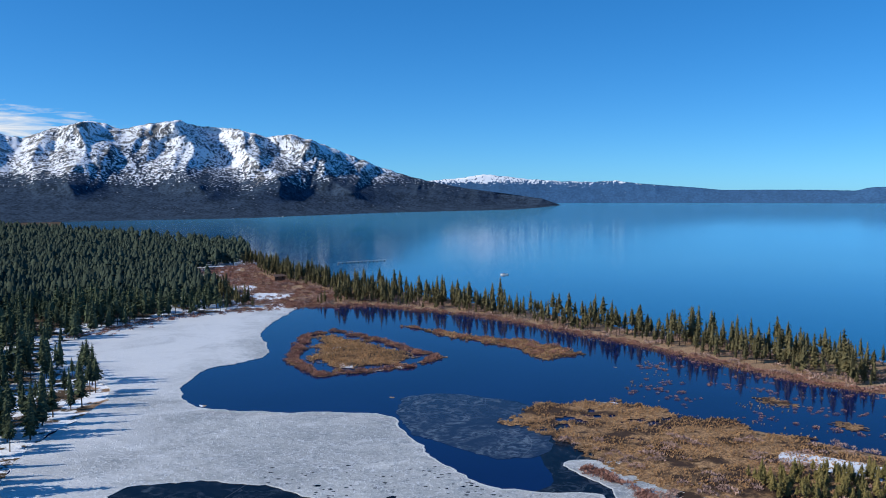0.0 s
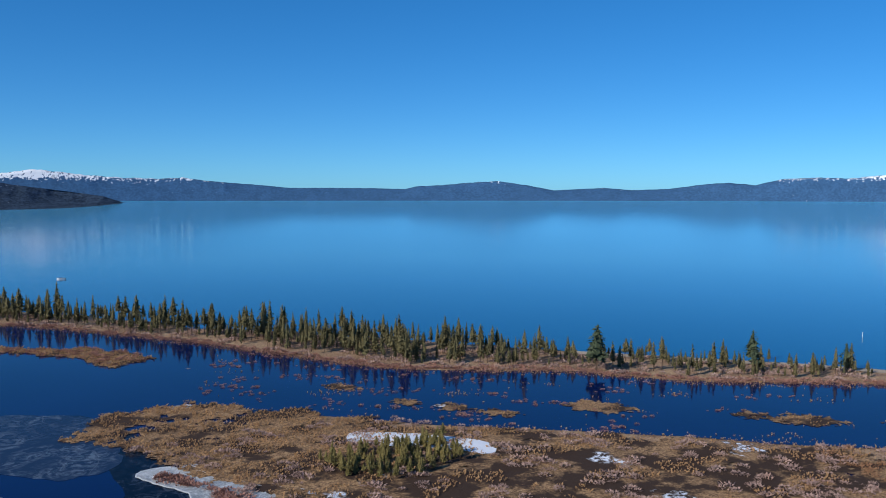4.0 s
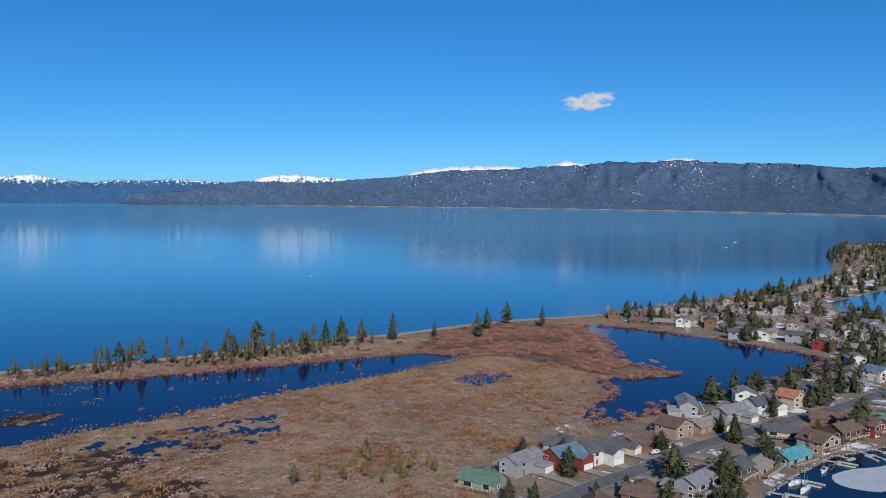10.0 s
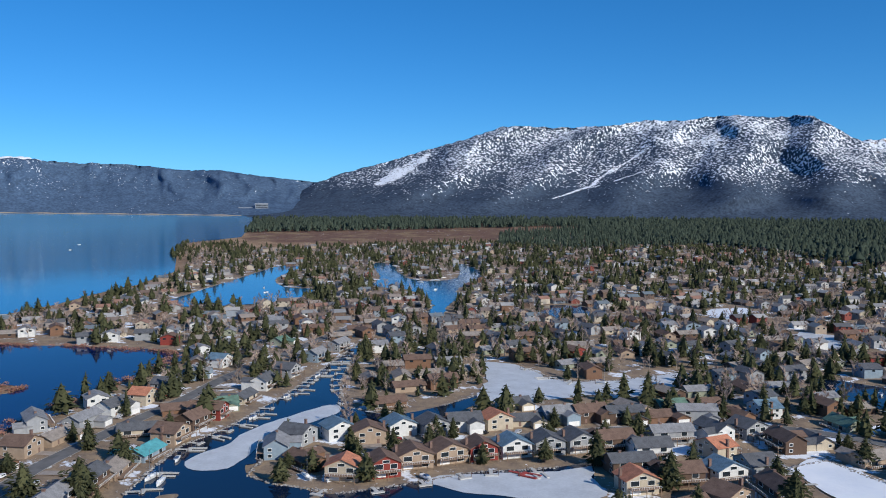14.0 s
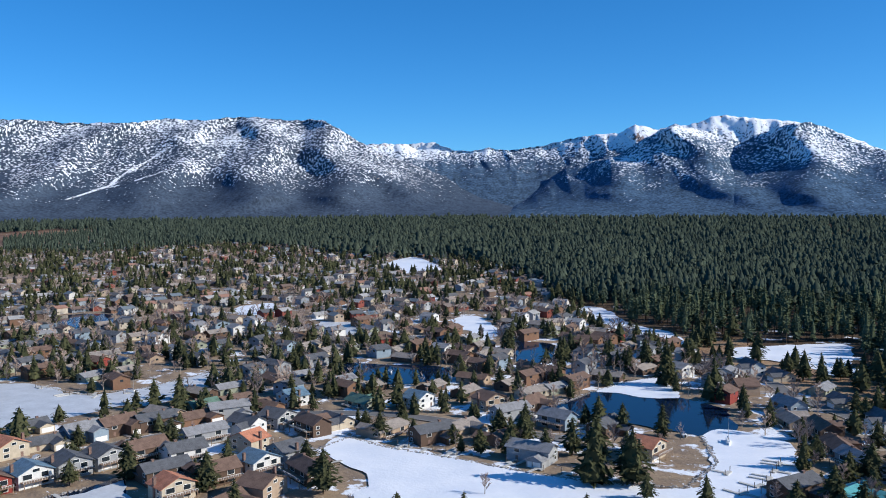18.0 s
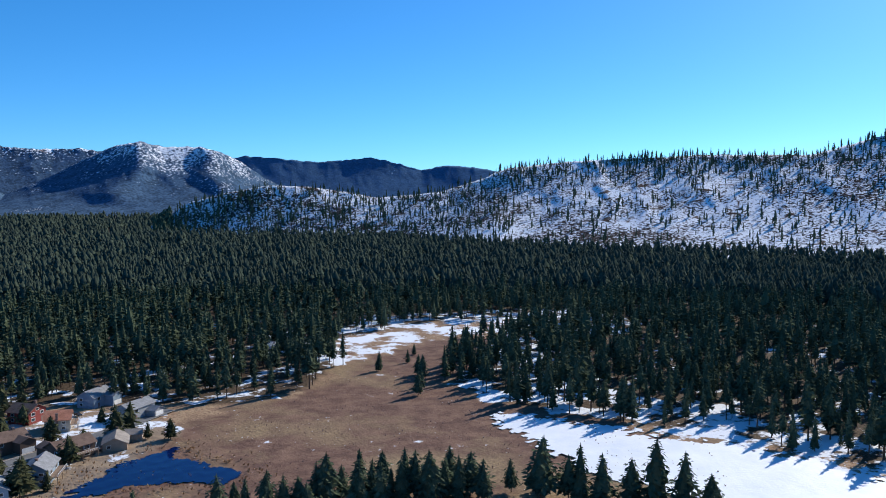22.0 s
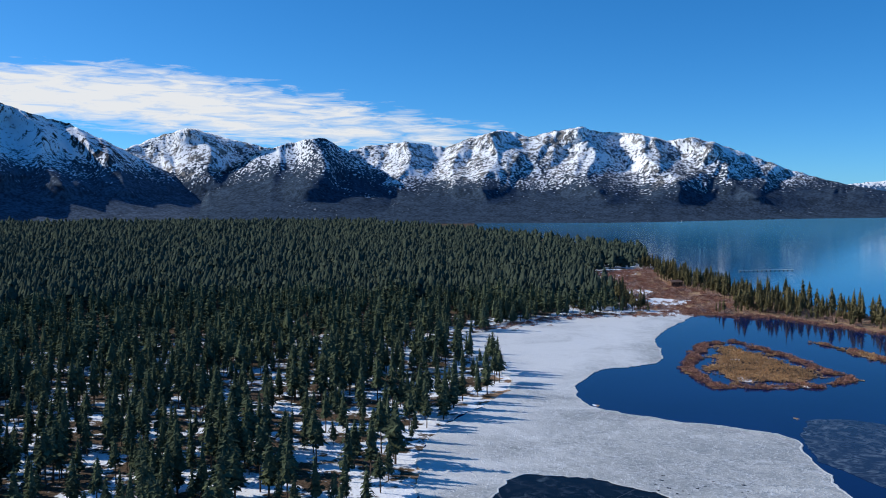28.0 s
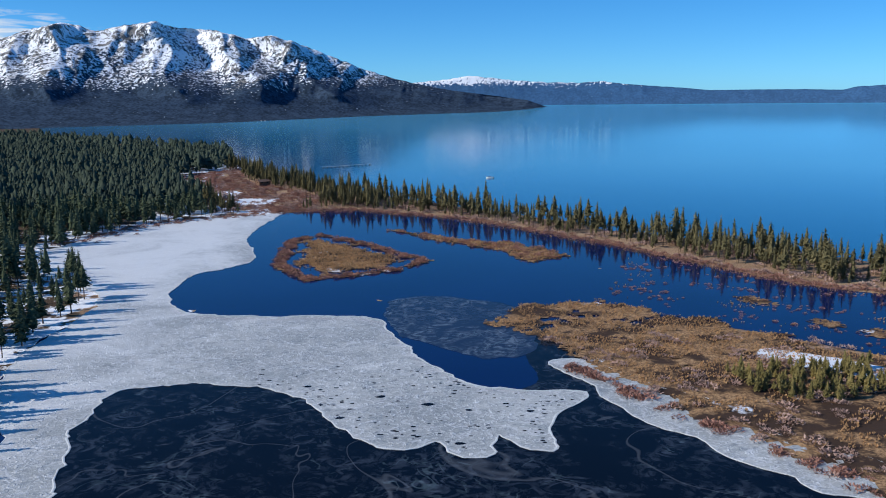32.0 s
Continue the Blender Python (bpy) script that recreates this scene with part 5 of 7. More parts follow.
M_SAGE = needle_material("grey_brown_twigs", (0.25, 0.165, 0.14), (0.46, 0.32, 0.27))
M_RUST = needle_material("rust_orange_twigs", (0.20, 0.105, 0.06), (0.36, 0.20, 0.115))
M_REED = needle_material("golden_reeds", (0.29, 0.168, 0.085), (0.52, 0.325, 0.17))
M_TWIG = needle_material("bare_grey_twigs", (0.25, 0.19, 0.165), (0.46, 0.36, 0.31))
M_PALE = plain("pale_bark", (0.30, 0.25, 0.21), 0.85, 0.3, 2.0)


def tuft(rng, blades, spread, rise_, width):
    """Unit shrub or reed clump: pointed blades that fan out from the root."""
    v, f = [], []
    for k in range(blades):
        a = 6.283 * k / blades + rng.uniform(-0.5, 0.5)
        out, up = spread * rng.uniform(0.35, 1.1), rise_ * rng.uniform(0.6, 1.1)
        ca, sa, w = math.cos(a), math.sin(a), width * rng.uniform(0.6, 1.3)
        b = len(v)
        v += [(0.1 * ca, 0.1 * sa, 0), (out * 0.6 * ca - w * sa, out * 0.6 * sa + w * ca, up * 0.6), (out * ca, out * sa, up), (out * 0.6 * ca + w * sa, out * 0.6 * sa - w * ca, up * 0.55)]
        f += [(b, b + 1, b + 2), (b, b + 2, b + 3)]
    return np.array(v), np.array(f)


def bush(rng, twigs):
    """Unit leafless shrub: a loose round mound of fine upright twigs."""
    v, f = [], []
    for k in range(twigs):
        a, t = k * 2.39996 + rng.uniform(-0.4, 0.4), math.sqrt((k + 0.5) / twigs)
        h = 0.72 * math.sqrt(1.02 - t * t) * rng.uniform(0.55, 1.1)
        x, y = 0.8 * t * math.cos(a), 0.8 * t * math.sin(a)
        ln, w = rng.uniform(0.16, 0.32), rng.uniform(0.07, 0.145)
        ox, oy = 1.1 * t * math.cos(a) * ln + rng.uniform(-0.2, 0.2), 1.1 * t * math.sin(a) * ln + rng.uniform(-0.2, 0.2)
        q = rng.uniform(0, 6.28)
        b = len(v)
        v += [(x - w * math.cos(q), y - w * math.sin(q), max(0.0, h - 0.25)), (x + w * math.cos(q), y + w * math.sin(q), max(0.0, h - 0.12)), (x + ox, y + oy, h + ln * 0.6)]
        f.append((b, b + 1, b + 2))
    return np.array(v), np.array(f)


_t = np.random.RandomState(12)
SHRUB = [bush(_t, 40) for _ in range(6)]
REED = [tuft(_t, 6, 0.6, 1.0, 0.13) for _ in range(4)]


def stuff_tufts(name, kinds, x, y, size, material, label, seed, z=0.0):
    v, f = many(kinds, np.stack([x, y, np.full(len(x), z)], -1), size, seed, (0.9, 1.7))
    return tagged(mesh_object(name, v, f, material), label, "shrubs", kind="stuff")


def area_points(rng, poly, n, gap, edge=None):
    px, py = zip(*poly)
    x, y = rng.uniform(min(px), max(px), n), rng.uniform(min(py), max(py), n)
    x, y = thin_out(x, y, gap)
    ok = inside(poly, x, y)
    if edge is not None:
        ok &= near_line(poly, x, y) < edge
    return x[ok], y[ok]


def along(poly, step, spread, rng, closed=False):
    """Places along a line of the plan, strewn to both sides."""
    xs, ys = [], []
    n = len(poly)
    for i in range(n if closed else n - 1):
        (ax, ay), (bx, by) = poly[i], poly[(i + 1) % n]
        m = max(1, int(math.hypot(bx - ax, by - ay) / step))
        t = rng.uniform(0, 1, m)
        xs.append(ax + (bx - ax) * t)
        ys.append(ay + (by - ay) * t)
    x, y = np.concatenate(xs), np.concatenate(ys)
    return x + rng.normal(0, spread, len(x)), y + rng.normal(0, spread, len(x))


NORTH_BANK = [(-149, 850), (-82, 864), (34, 780), (134, 642), (187, 546), (229, 482), (318, 426), (366, 368), (452, 314), (502, 223), (563, 132), (590, 90)]
STRIP = NORTH_BANK + [(671, 100), (645, 139), (559, 227), (517, 289), (463, 361), (430, 395), (356, 473), (243, 607), (149, 709), (43, 859), (-98, 1020), (-263, 1305), (-330, 1500), (-300, 1056), (-215, 840)]
WILLOWS = [(590, 85), (640, 70), (690, 75), (745, 20), (735, -40), (690, -50), (640, -50), (575, -55), (545, -85), (520, -60), (560, -20), (590, 20), (575, 50)]
MEADOW = [(320, 250), (400, 183), (460, 138), (560, 45), (560, -20), (500, -35), (430, -25), (390, -30), (340, 25), (280, 20), (230, 100), (240, 200)]
REED_BELT = [(590, 40), (530, 80), (470, 120), (440, 40), (470, -25), (530, -40), (560, -10)]

rng = np.random.RandomState(40)
# shrubs
x, y = area_points(rng, WILLOWS, 16000, 2.1)
k = wave(x, y, 75, 23) + 0.4 * wave(x, y, 20, 24) > -0.25
x, y = x[k], y[k]
stuff_tufts("willow_thicket", SHRUB, x, y, 0.8 + 2.2 * rng.beta(1.5, 2.0, len(x)) * np.clip(0.8 + wave(x, y, 22, 84), 0.4, 1.5), M_WILLOW, "dense red-brown leafless willow thicket", 41)
x, y = along(NORTH_BANK, 0.9, 4.0, rng)
x2, y2 = area_points(rng, ISLE_A, 9000, 1.7)
k = isle_keep(x2, y2, near_line(ISLE_A, x2, y2)) & (near_line(ISLE_A, x2, y2) < 12) & (wave(x2, y2, 14, 51) > -0.5)
x2, y2 = x2[k], y2[k]
x3, y3 = area_points(rng, ISLE_B, 5000, 2.2)
k = long_keep(x3, y3, near_line(ISLE_B, x3, y3)) & (wave(x3, y3, 18, 52) > 0.1)
x3, y3 = x3[k], y3[k]
x4, y4 = along(EAST_POND, 1.6, 3.0, rng, True)
x6, y6 = along([(58, 338), (78, 298), (98, 268), (114, 242), (128, 218)], 0.35, 1.8, rng)
k6 = wave(x6, y6, 22, 53) > -0.1
x5, y5 = along([(-282, 673), (-249, 769), (-199, 813), (-149, 840), (-60, 850)], 1.0, 8.0, rng)
x, y = np.concatenate([x, x2, x3, x4, x5, x6[k6]]), np.concatenate([y, y2, y3, y4, y5, y6[k6]])
stuff_tufts("bank_willows", SHRUB, x, y, rng.uniform(0.8, 2.6, len(x)), M_WILLOW, "reddish willow shrubs along the banks", 42, 0.1)
x, y = area_points(rng, STRIP, 16000, 3.6)
k = wave(x, y, 60, 9) > -0.6
stuff_tufts("strip_shrubs", SHRUB, x[k], y[k], rng.uniform(1.2, 4.0, int(k.sum())), M_SAGE, "grey-brown shrubs under the shore pines", 43)
x, y = area_points(rng, MEADOW, 30000, 2.7)
k = (wave(x, y, 55, 11) + rng.uniform(-0.8, 0.8, len(x)) > -0.08) & ~inside(PUDDLES, x, y)
stuff_tufts("meadow_shrubs", SHRUB, x[k], y[k], 0.4 + 2.4 * rng.beta(1.1, 3.4, int(k.sum())), M_SAGE, "low brown shrubs dotted over the dry meadow", 44)
k = (wave(x, y, 70, 13) + rng.uniform(-0.8, 0.8, len(x)) > 0.75) & (x > 300)
stuff_tufts("rust_shrubs", SHRUB, x[k], y[k], rng.uniform(1.2, 2.6, int(k.sum())), M_RUST, "rust-orange shrubs in the dry meadow", 45)
x, y = area_points(rng, MARSH_ISLE, 9000, 2.8)
k = (wave(x, y, 45, 14) + 0.6 * wave(x, y, 15, 15) > 0.3) & (y < 385)
stuff_tufts("marsh_shrubs", SHRUB, x[k], y[k], rng.uniform(1.0, 2.6, int(k.sum())), M_SAGE, "grey-mauve shrubs on the reed marsh", 46, 0.4)
# reeds
x, y = area_points(rng, MARSH_ISLE, 60000, 1.25)
k = marsh_keep(x, y, near_line(MARSH_ISLE, x, y)) & (wave(x, y, 40, 15) > np.interp(y, [280, 360], [0.35, -0.6]))
stuff_tufts("marsh_reeds", REED, x[k], y[k], rng.uniform(0.5, 1.2, int(k.sum())), M_REED, "golden dry reeds of the marsh", 47, 0.4)
x, y = area_points(rng, ISLE_A, 16000, 1.6)
k = isle_keep(x, y, near_line(ISLE_A, x, y)) & (near_line(ISLE_A, x, y) > 8)
x2, y2 = area_points(rng, ISLE_B, 8000, 1.8)
k2 = long_keep(x2, y2, near_line(ISLE_B, x2, y2))
x2, y2 = x2[k2], y2[k2]
x, y = np.concatenate([x[k], x2]), np.concatenate([y[k], y2])
stuff_tufts("island_reeds", REED, x, y, rng.uniform(0.7, 1.6, len(x)), M_REED, "golden dry reeds on the low islands", 48, 0.3)
CHANNEL = [(100, 470), (150, 620), (229, 470), (318, 415), (366, 355), (450, 300), (495, 215), (555, 125), (520, 85), (460, 135), (360, 220), (258, 302), (195, 350)]
x, y = area_points(rng, CHANNEL, 30000, 1.6)
edge = near_line(CHANNEL, x, y)
long_, wide_ = 0.78 * x - 0.62 * y, 0.62 * x + 0.78 * y
k = wave(long_ / 2.2, wide_, 36, 17) + 0.4 * wave(x, y, 9, 27) + 0.3 * np.exp(-edge / 8) > 0.8
for bar in SANDBARS:
    k |= inside(bar, x, y) & bar_keep(x, y, near_line(bar, x, y))
stuff_tufts("channel_reeds", REED, x[k], y[k], rng.uniform(0.4, 1.0, int(k.sum())), M_REED, "tan reed patches standing in the dark channel", 49, 0.0)
k = (wave(long_ / 2, wide_, 40, 18) + 0.4 * wave(x, y, 10, 28) > np.interp(np.degrees(np.arctan2(x, y)), [20, 40, 60], [0.45, 0.6, 1.1]))
stuff_tufts("channel_willows", SHRUB, x[k][::2], y[k][::2], rng.uniform(0.5, 1.4, len(x[k][::2])), M_WILLOW, "reddish shrubs standing in the dark channel", 50, 0.0)
x, y = area_points(rng, REED_BELT, 14000, 1.7)
k = wave(x, y, 40, 19) > -0.5
stuff_tufts("belt_reeds", REED, x[k], y[k], rng.uniform(0.4, 1.0, int(k.sum())), M_REED, "tan reeds between the channel and the pond", 51)
x, y = along([(590, 37), (528, 74), (462, 129), (405, 173), (360, 213), (316, 243), (258, 295), (195, 343)], 0.35, 5.0, rng)
x2, y2 = along(NORTH_BANK, 0.22, 5.0, rng)
x, y = np.concatenate([x, x2]), np.concatenate([y, y2 - 4])
stuff_tufts("bank_reeds", REED, x, y, rng.uniform(0.35, 0.9, len(x)), M_REED, "dry golden reeds along the channel bank", 52)
x, y = along(CREEK_POND, 0.5, 6.0, rng, True)
k = ~inside(CREEK_POND, x, y)
stuff_tufts("creek_reeds", REED, x[k], y[k], rng.uniform(0.5, 1.4, int(k.sum())), M_REED, "dry reeds round the small pond", 53)
x, y = area_points(rng, FIELD, 9000, 4.0)
k = wave(x, y, 50, 20) > 0.2
stuff_tufts("field_grass", REED, x[k], y[k], rng.uniform(0.3, 0.8, int(k.sum())), M_SAGE, "short dry tussocks of the brown field", 54)
x, y = area_points(rng, [(-390, -100), (-481, -121), (-573, -146), (-613, -57), (-423, -28)], 2600, 1.6)
k = wave(x, y, 40, 83) + rng.uniform(-0.4, 0.4, len(x)) > 0.1
x, y = x[k], y[k]
stuff_tufts("clearing_shrubs", SHRUB, x, y, rng.uniform(0.8, 3.0, len(x)), M_RUST, "dark leafless shrubs in the snowy clearing", 55)


x, y = area_points(rng, CLEAR, 12000, 2.6)
k = (wave(x, y, 60, 29) + 0.5 * wave(x, y, 18, 30) > -0.25)
for pl in ([(-264, 1036), (-232, 1049), (-220, 992), (-246, 993)], [(-214, 963), (-169, 962), (-172, 910), (-197, 900)], [(-365, 1195), (-313, 1175), (-330, 1137)]):
    k &= ~inside(pl, x, y)
stuff_tufts("creek_willows", SHRUB, x[k], y[k], rng.uniform(1.0, 3.0, int(k.sum())), M_WILLOW, "reddish-brown willow shrubs round the frozen creek", 56)


def single_pine(kind, needles, label, group):
    home = new("pine_tree")
    tagged(home, label, "tree", group)
    (tv, tf), (cv, cf) = kind
    mesh_object("trunk", tv, tf, M_BARK, home)
    mesh_object("crown", cv, cf, needles, home)
    return home


standing = set()


def plant(protos, places, heights, seed, wide=(0.9, 1.25)):
    """Copies of the single trees at the places; the first uses of a prototype are the prototypes themselves."""
    r = random.Random(seed)
    for i, ((px, py), h) in enumerate(zip(places, heights)):
        p = next((q for q in protos if q.name not in standing), None)
        w = h * r.uniform(*wide)
        m = pose(px, py, -0.25, r.uniform(-2, 2), r.uniform(-2, 2), r.uniform(0, 360))
        if p is None:
            src = r.choice(protos)
            keep = src.scale.copy()
            src.scale = (w, w, h)
            copy_thing(src, m)
            src.scale = keep
        else:
            standing.add(p.name)
            p.matrix_world = m @ Matrix.Diagonal((w, w, h, 1))


# shore strip: dense young pines in the west, thinner to the east
x, y = area_points(rng, STRIP, 30000, 4.2)
az = np.degrees(np.arctan2(x, y))
d = near_line(LAGOON, x, y)
dens = np.interp(az, [-20, 0, 28, 34, 46, 62, 74, 80], [0.95, 0.95, 0.95, 0.95, 0.85, 0.85, 0.9, 0.0])
k = (d > 14) & (rng.uniform(0, 1, len(x)) < dens) & ~in_water(x, y, 3) & ~inside(CLEAR, x, y) & (wave(x, y, 50, 21) > np.interp(az, [0, 25, 40], [-1.2, -1.0, -0.75]))
x, y, az = x[k], y[k], az[k]
h = rng.uniform(7, 16, len(x)) + np.where(rng.uniform(0, 1, len(x)) < 0.35, rng.uniform(4, 12, len(x)), 0)
h = h * np.interp(az, [-15, 10, 30, 40, 70], [1.15, 1.1, 1.0, 0.75, 0.8])
stuff_trees("shore_pines", PINE_HI, grounded(x, y), h, 61, "row of green pines on the shore strip", M_SHORE, (0.7, 1.2))

NEAR_PINES = [single_pine(k_, M_TOWN, "dark green pine with drooping boughs and brown trunk", "pines near the houses") for k_ in PINE_FULL]
YOUNG_PINES = [single_pine(k_, M_YOUNG, "small yellow-green young pine on the marsh", "young marsh pines") for k_ in PINE_HI[:4]]
TALL_PINES = [single_pine(k_, M_NEEDLE, "tall dark pine standing alone by the shore", "shore pines") for k_ in PINE_HI[1:5]]
FORE_PINES = [single_pine(k_, M_NEEDLE, "dark backlit pine at the edge of the field", "pines before the field") for k_ in PINE_FULL]
tall_spots = [(331, 416), (437, 389), (596, 196), (645, 105), (668, 75), (660, 40), (700, 35), (735, 20), (728, -10), (420, 372), (520, 262), (470, 345), (560, 200), (615, 150), (622, 140), (636, 128)]
tall_high = [30, 22, 21, 22, 14, 21, 20, 21, 19, 16, 17, 18, 16, 20, 22, 18]
plant(TALL_PINES, tall_spots, tall_high, 5, (1.4, 1.9))
x, y = area_points(rng, [(118, 330), (178, 332), (172, 300), (140, 290), (120, 305)], 400, 3.6)
x2, y2 = area_points(rng, [(310, 90), (352, 72), (350, 32), (325, 36), (312, 60)], 60, 7.0)
spots = list(zip(np.concatenate([x, x2]), np.concatenate([y, y2])))
plant(YOUNG_PINES, spots, rng.uniform(4.5, 9, len(spots)), 6, (1.1, 1.6))
fore = [(-93, -281), (-117, -267), (-126, -266), (-137, -258), (-142, -252), (-152, -257), (-162, -250), (-168, -245), (-176, -244), (-184, -237), (-194, -233), (-200, -227), (-223, -220), (-173, -267), (-182, -250),
        (-216, -214), (-229, -196), (-226, -204), (-239, -181), (-245, -173), (-235, -188), (-250, -166)]
fore += [((ax + bx) / 2 - 3, (ay + by) / 2 - 4) for (ax, ay), (bx, by) in zip(fore[1:16], fore[2:17])]
plant(FORE_PINES, fore, [13, 17, 14, 15, 13, 20, 18, 17, 16, 20, 17, 16, 22, 15, 18, 24, 20, 22, 27, 23, 19, 16] + [12, 15, 13, 17, 14, 16, 12, 18, 15, 17, 13, 16, 14, 15, 17], 7, (0.95, 1.3))
lone = [(-300, -440), (-330, -450), (-280, -372), (-290, -382), (-350, -470), (-420, -500), (-308, -405), (-312, -415)]
plant(FORE_PINES, lone, [13, 9, 14, 12, 8, 9, 15, 13], 8)

town_pines = [(73, -321), (59, -324), (98, -341), (90, -352), (115, -341), (118, -372), (59, -395), (77, -394), (31, -313), (51, -309), (-1, -367), (40, -472), (73, -503), (66, -491), (28, -460), (233, -624), (191, -570), (152, -682), (141, -520), (101, -538), (92, -547), (26, -576), (12, -580), (0, -547), (-10, -536), (-21, -557), (-24, -319), (-29, -326), (162, -467), (-25, -474), (-28, -454), (136, -583), (14, -432), (12, -474), (66, -549), (61, -553)]
town_high = [28, 22, 15, 17, 11, 11, 16, 15, 11, 10, 15, 12, 30, 12, 14, 12, 19, 17, 23, 17, 21, 10, 7, 14, 20, 14, 9, 13, 13, 12, 14, 14, 14, 11, 16, 16]
plant(NEAR_PINES, town_pines, town_high, 15, (1.05, 1.4))

# ------------------------------------------------------------------ houses, roads, docks
ROAD_1 = [(300, -5), (327, -27), (351, -49), (376, -69), (399, -92), (431, -126), (462, -162), (499, -198), (540, -248), (592, -311), (640, -370)]
ROAD_2 = [(-10, -280), (-34, -318), (-50, -344), (-61, -365), (-60, -385), (-48, -405), (-37, -435), (-21, -466), (6, -505), (20, -540), (60, -600)]
ROAD_3 = [(318, -190), (311, -205), (303, -235), (292, -268), (280, -300), (262, -335), (235, -370), (190, -385), (140, -380), (95, -374)]
ROAD_4 = [(-61, -372), (-90, -385), (-120, -400), (-160, -425)]
ROADS = [ROAD_1, ROAD_2, ROAD_3, ROAD_4]


def road_material():
    m = Mat("worn_asphalt", 0.9, 0, 0.2)
    a, b = m.noise(0.12, 5), m.noise(3.0, 3)
    m.bump(b, 0.3, 0.02)
    return m.col(m.mix(m.step(a, 0.35, 0.65), m.mix(b, (0.10, 0.098, 0.097), (0.15, 0.148, 0.146)), m.mix(b, (0.17, 0.166, 0.165), (0.21, 0.205, 0.2))))


beach = [(356, 477), (430, 400), (463, 366), (517, 294), (559, 232), (645, 144), (671, 105), (748, 29), (806, -66), (860, -118)]
M_ROAD, M_KERB = road_material(), plain("concrete_kerb", (0.42, 0.40, 0.37), 0.9)
M_DRIVE = plain("pale_driveway", (0.34, 0.29, 0.25), 0.9, 0.2, 0.3)


def ribbon(name, line, w0, w1, z, material, parent=None):
    pts = rounded(line, 5, 0.0, 1, False)
    v, f = [], []
    for i, p in enumerate(pts):
        a, b = pts[max(i - 1, 0)], pts[min(i + 1, len(pts) - 1)]
        dx, dy = b[0] - a[0], b[1] - a[1]
        n = math.hypot(dx, dy) or 1
        nx, ny = -dy / n, dx / n
        v += [(p[0] + nx * w0, p[1] + ny * w0, z), (p[0] + nx * w1, p[1] + ny * w1, z)]
        if i:
            k = 2 * i
            f.append((k - 2, k - 1, k + 1, k))
    ob = mesh_object(name, v, f, material, parent)
    if ob.data.polygons[0].normal.z < 0:
        ob.data.flip_normals()
    return ob


tagged(ribbon("ground_beach", beach, -7, 4, 0.14, M_SAND), "narrow pale sand beach along the lake", "beach", kind="structure")
for lift, rd in enumerate(ROADS):
    r_ = ribbon("road", rd, -4.2, 4.2, 0.13 + 0.012 * lift, M_ROAD)
    tagged(r_, "worn grey asphalt street with pale kerbs", "road", kind="structure")
    for s_ in (-1, 1):
        ribbon("kerb", rd, s_ * 4.2, s_ * 4.6, 0.24, M_KERB, r_)


def box(bm, x0, x1, y0, y1, z0, z1):
    vs = [bm.verts.new(p) for p in ((x0, y0, z0), (x1, y0, z0), (x1, y1, z0), (x0, y1, z0), (x0, y0, z1), (x1, y0, z1), (x1, y1, z1), (x0, y1, z1))]
    for q in ((3, 2, 1, 0), (4, 5, 6, 7), (0, 1, 5, 4), (1, 2, 6, 5), (2, 3, 7, 6), (3, 0, 4, 7)):
        bm.faces.new([vs[i] for i in q])


def part(name, bm, material, parent, label=""):
    me = bpy.data.meshes.new(name)
    bm.to_mesh(me)
    bm.free()
    for m_ in material if isinstance(material, tuple) else (material,):
        me.materials.append(m_)
    ob = new(name, me)
    ob.parent = parent
    if label:
        ob["label"] = label
    return ob


def gable_body(x0, x1, y0, y1, z1, ridge, along_x):
    """Walls with gable ends up to the ridge."""
    bm = bmesh.new()
    base = [bm.verts.new(p) for p in ((x0, y0, -0.6), (x1, y0, -0.6), (x1, y1, -0.6), (x0, y1, -0.6))]
    top = [bm.verts.new(p) for p in ((x0, y0, z1), (x1, y0, z1), (x1, y1, z1), (x0, y1, z1))]
    if along_x:
        ym = (y0 + y1) / 2
        a, b = bm.verts.new((x0, ym, ridge)), bm.verts.new((x1, ym, ridge))
        bm.faces.new((base[0], base[1], top[1], top[0]))
        bm.faces.new((base[2], base[3], top[3], top[2]))
        bm.faces.new((base[1], base[2], top[2], b, top[1]))
        bm.faces.new((base[3], base[0], top[0], a, top[3]))
    else:
        xm = (x0 + x1) / 2
        a, b = bm.verts.new((xm, y0, ridge)), bm.verts.new((xm, y1, ridge))
        bm.faces.new((base[1], base[2], top[2], top[1]))
        bm.faces.new((base[3], base[0], top[0], top[3]))
        bm.faces.new((base[0], base[1], top[1], a, top[0]))
        bm.faces.new((base[2], base[3], top[3], b, top[2]))
    return bm


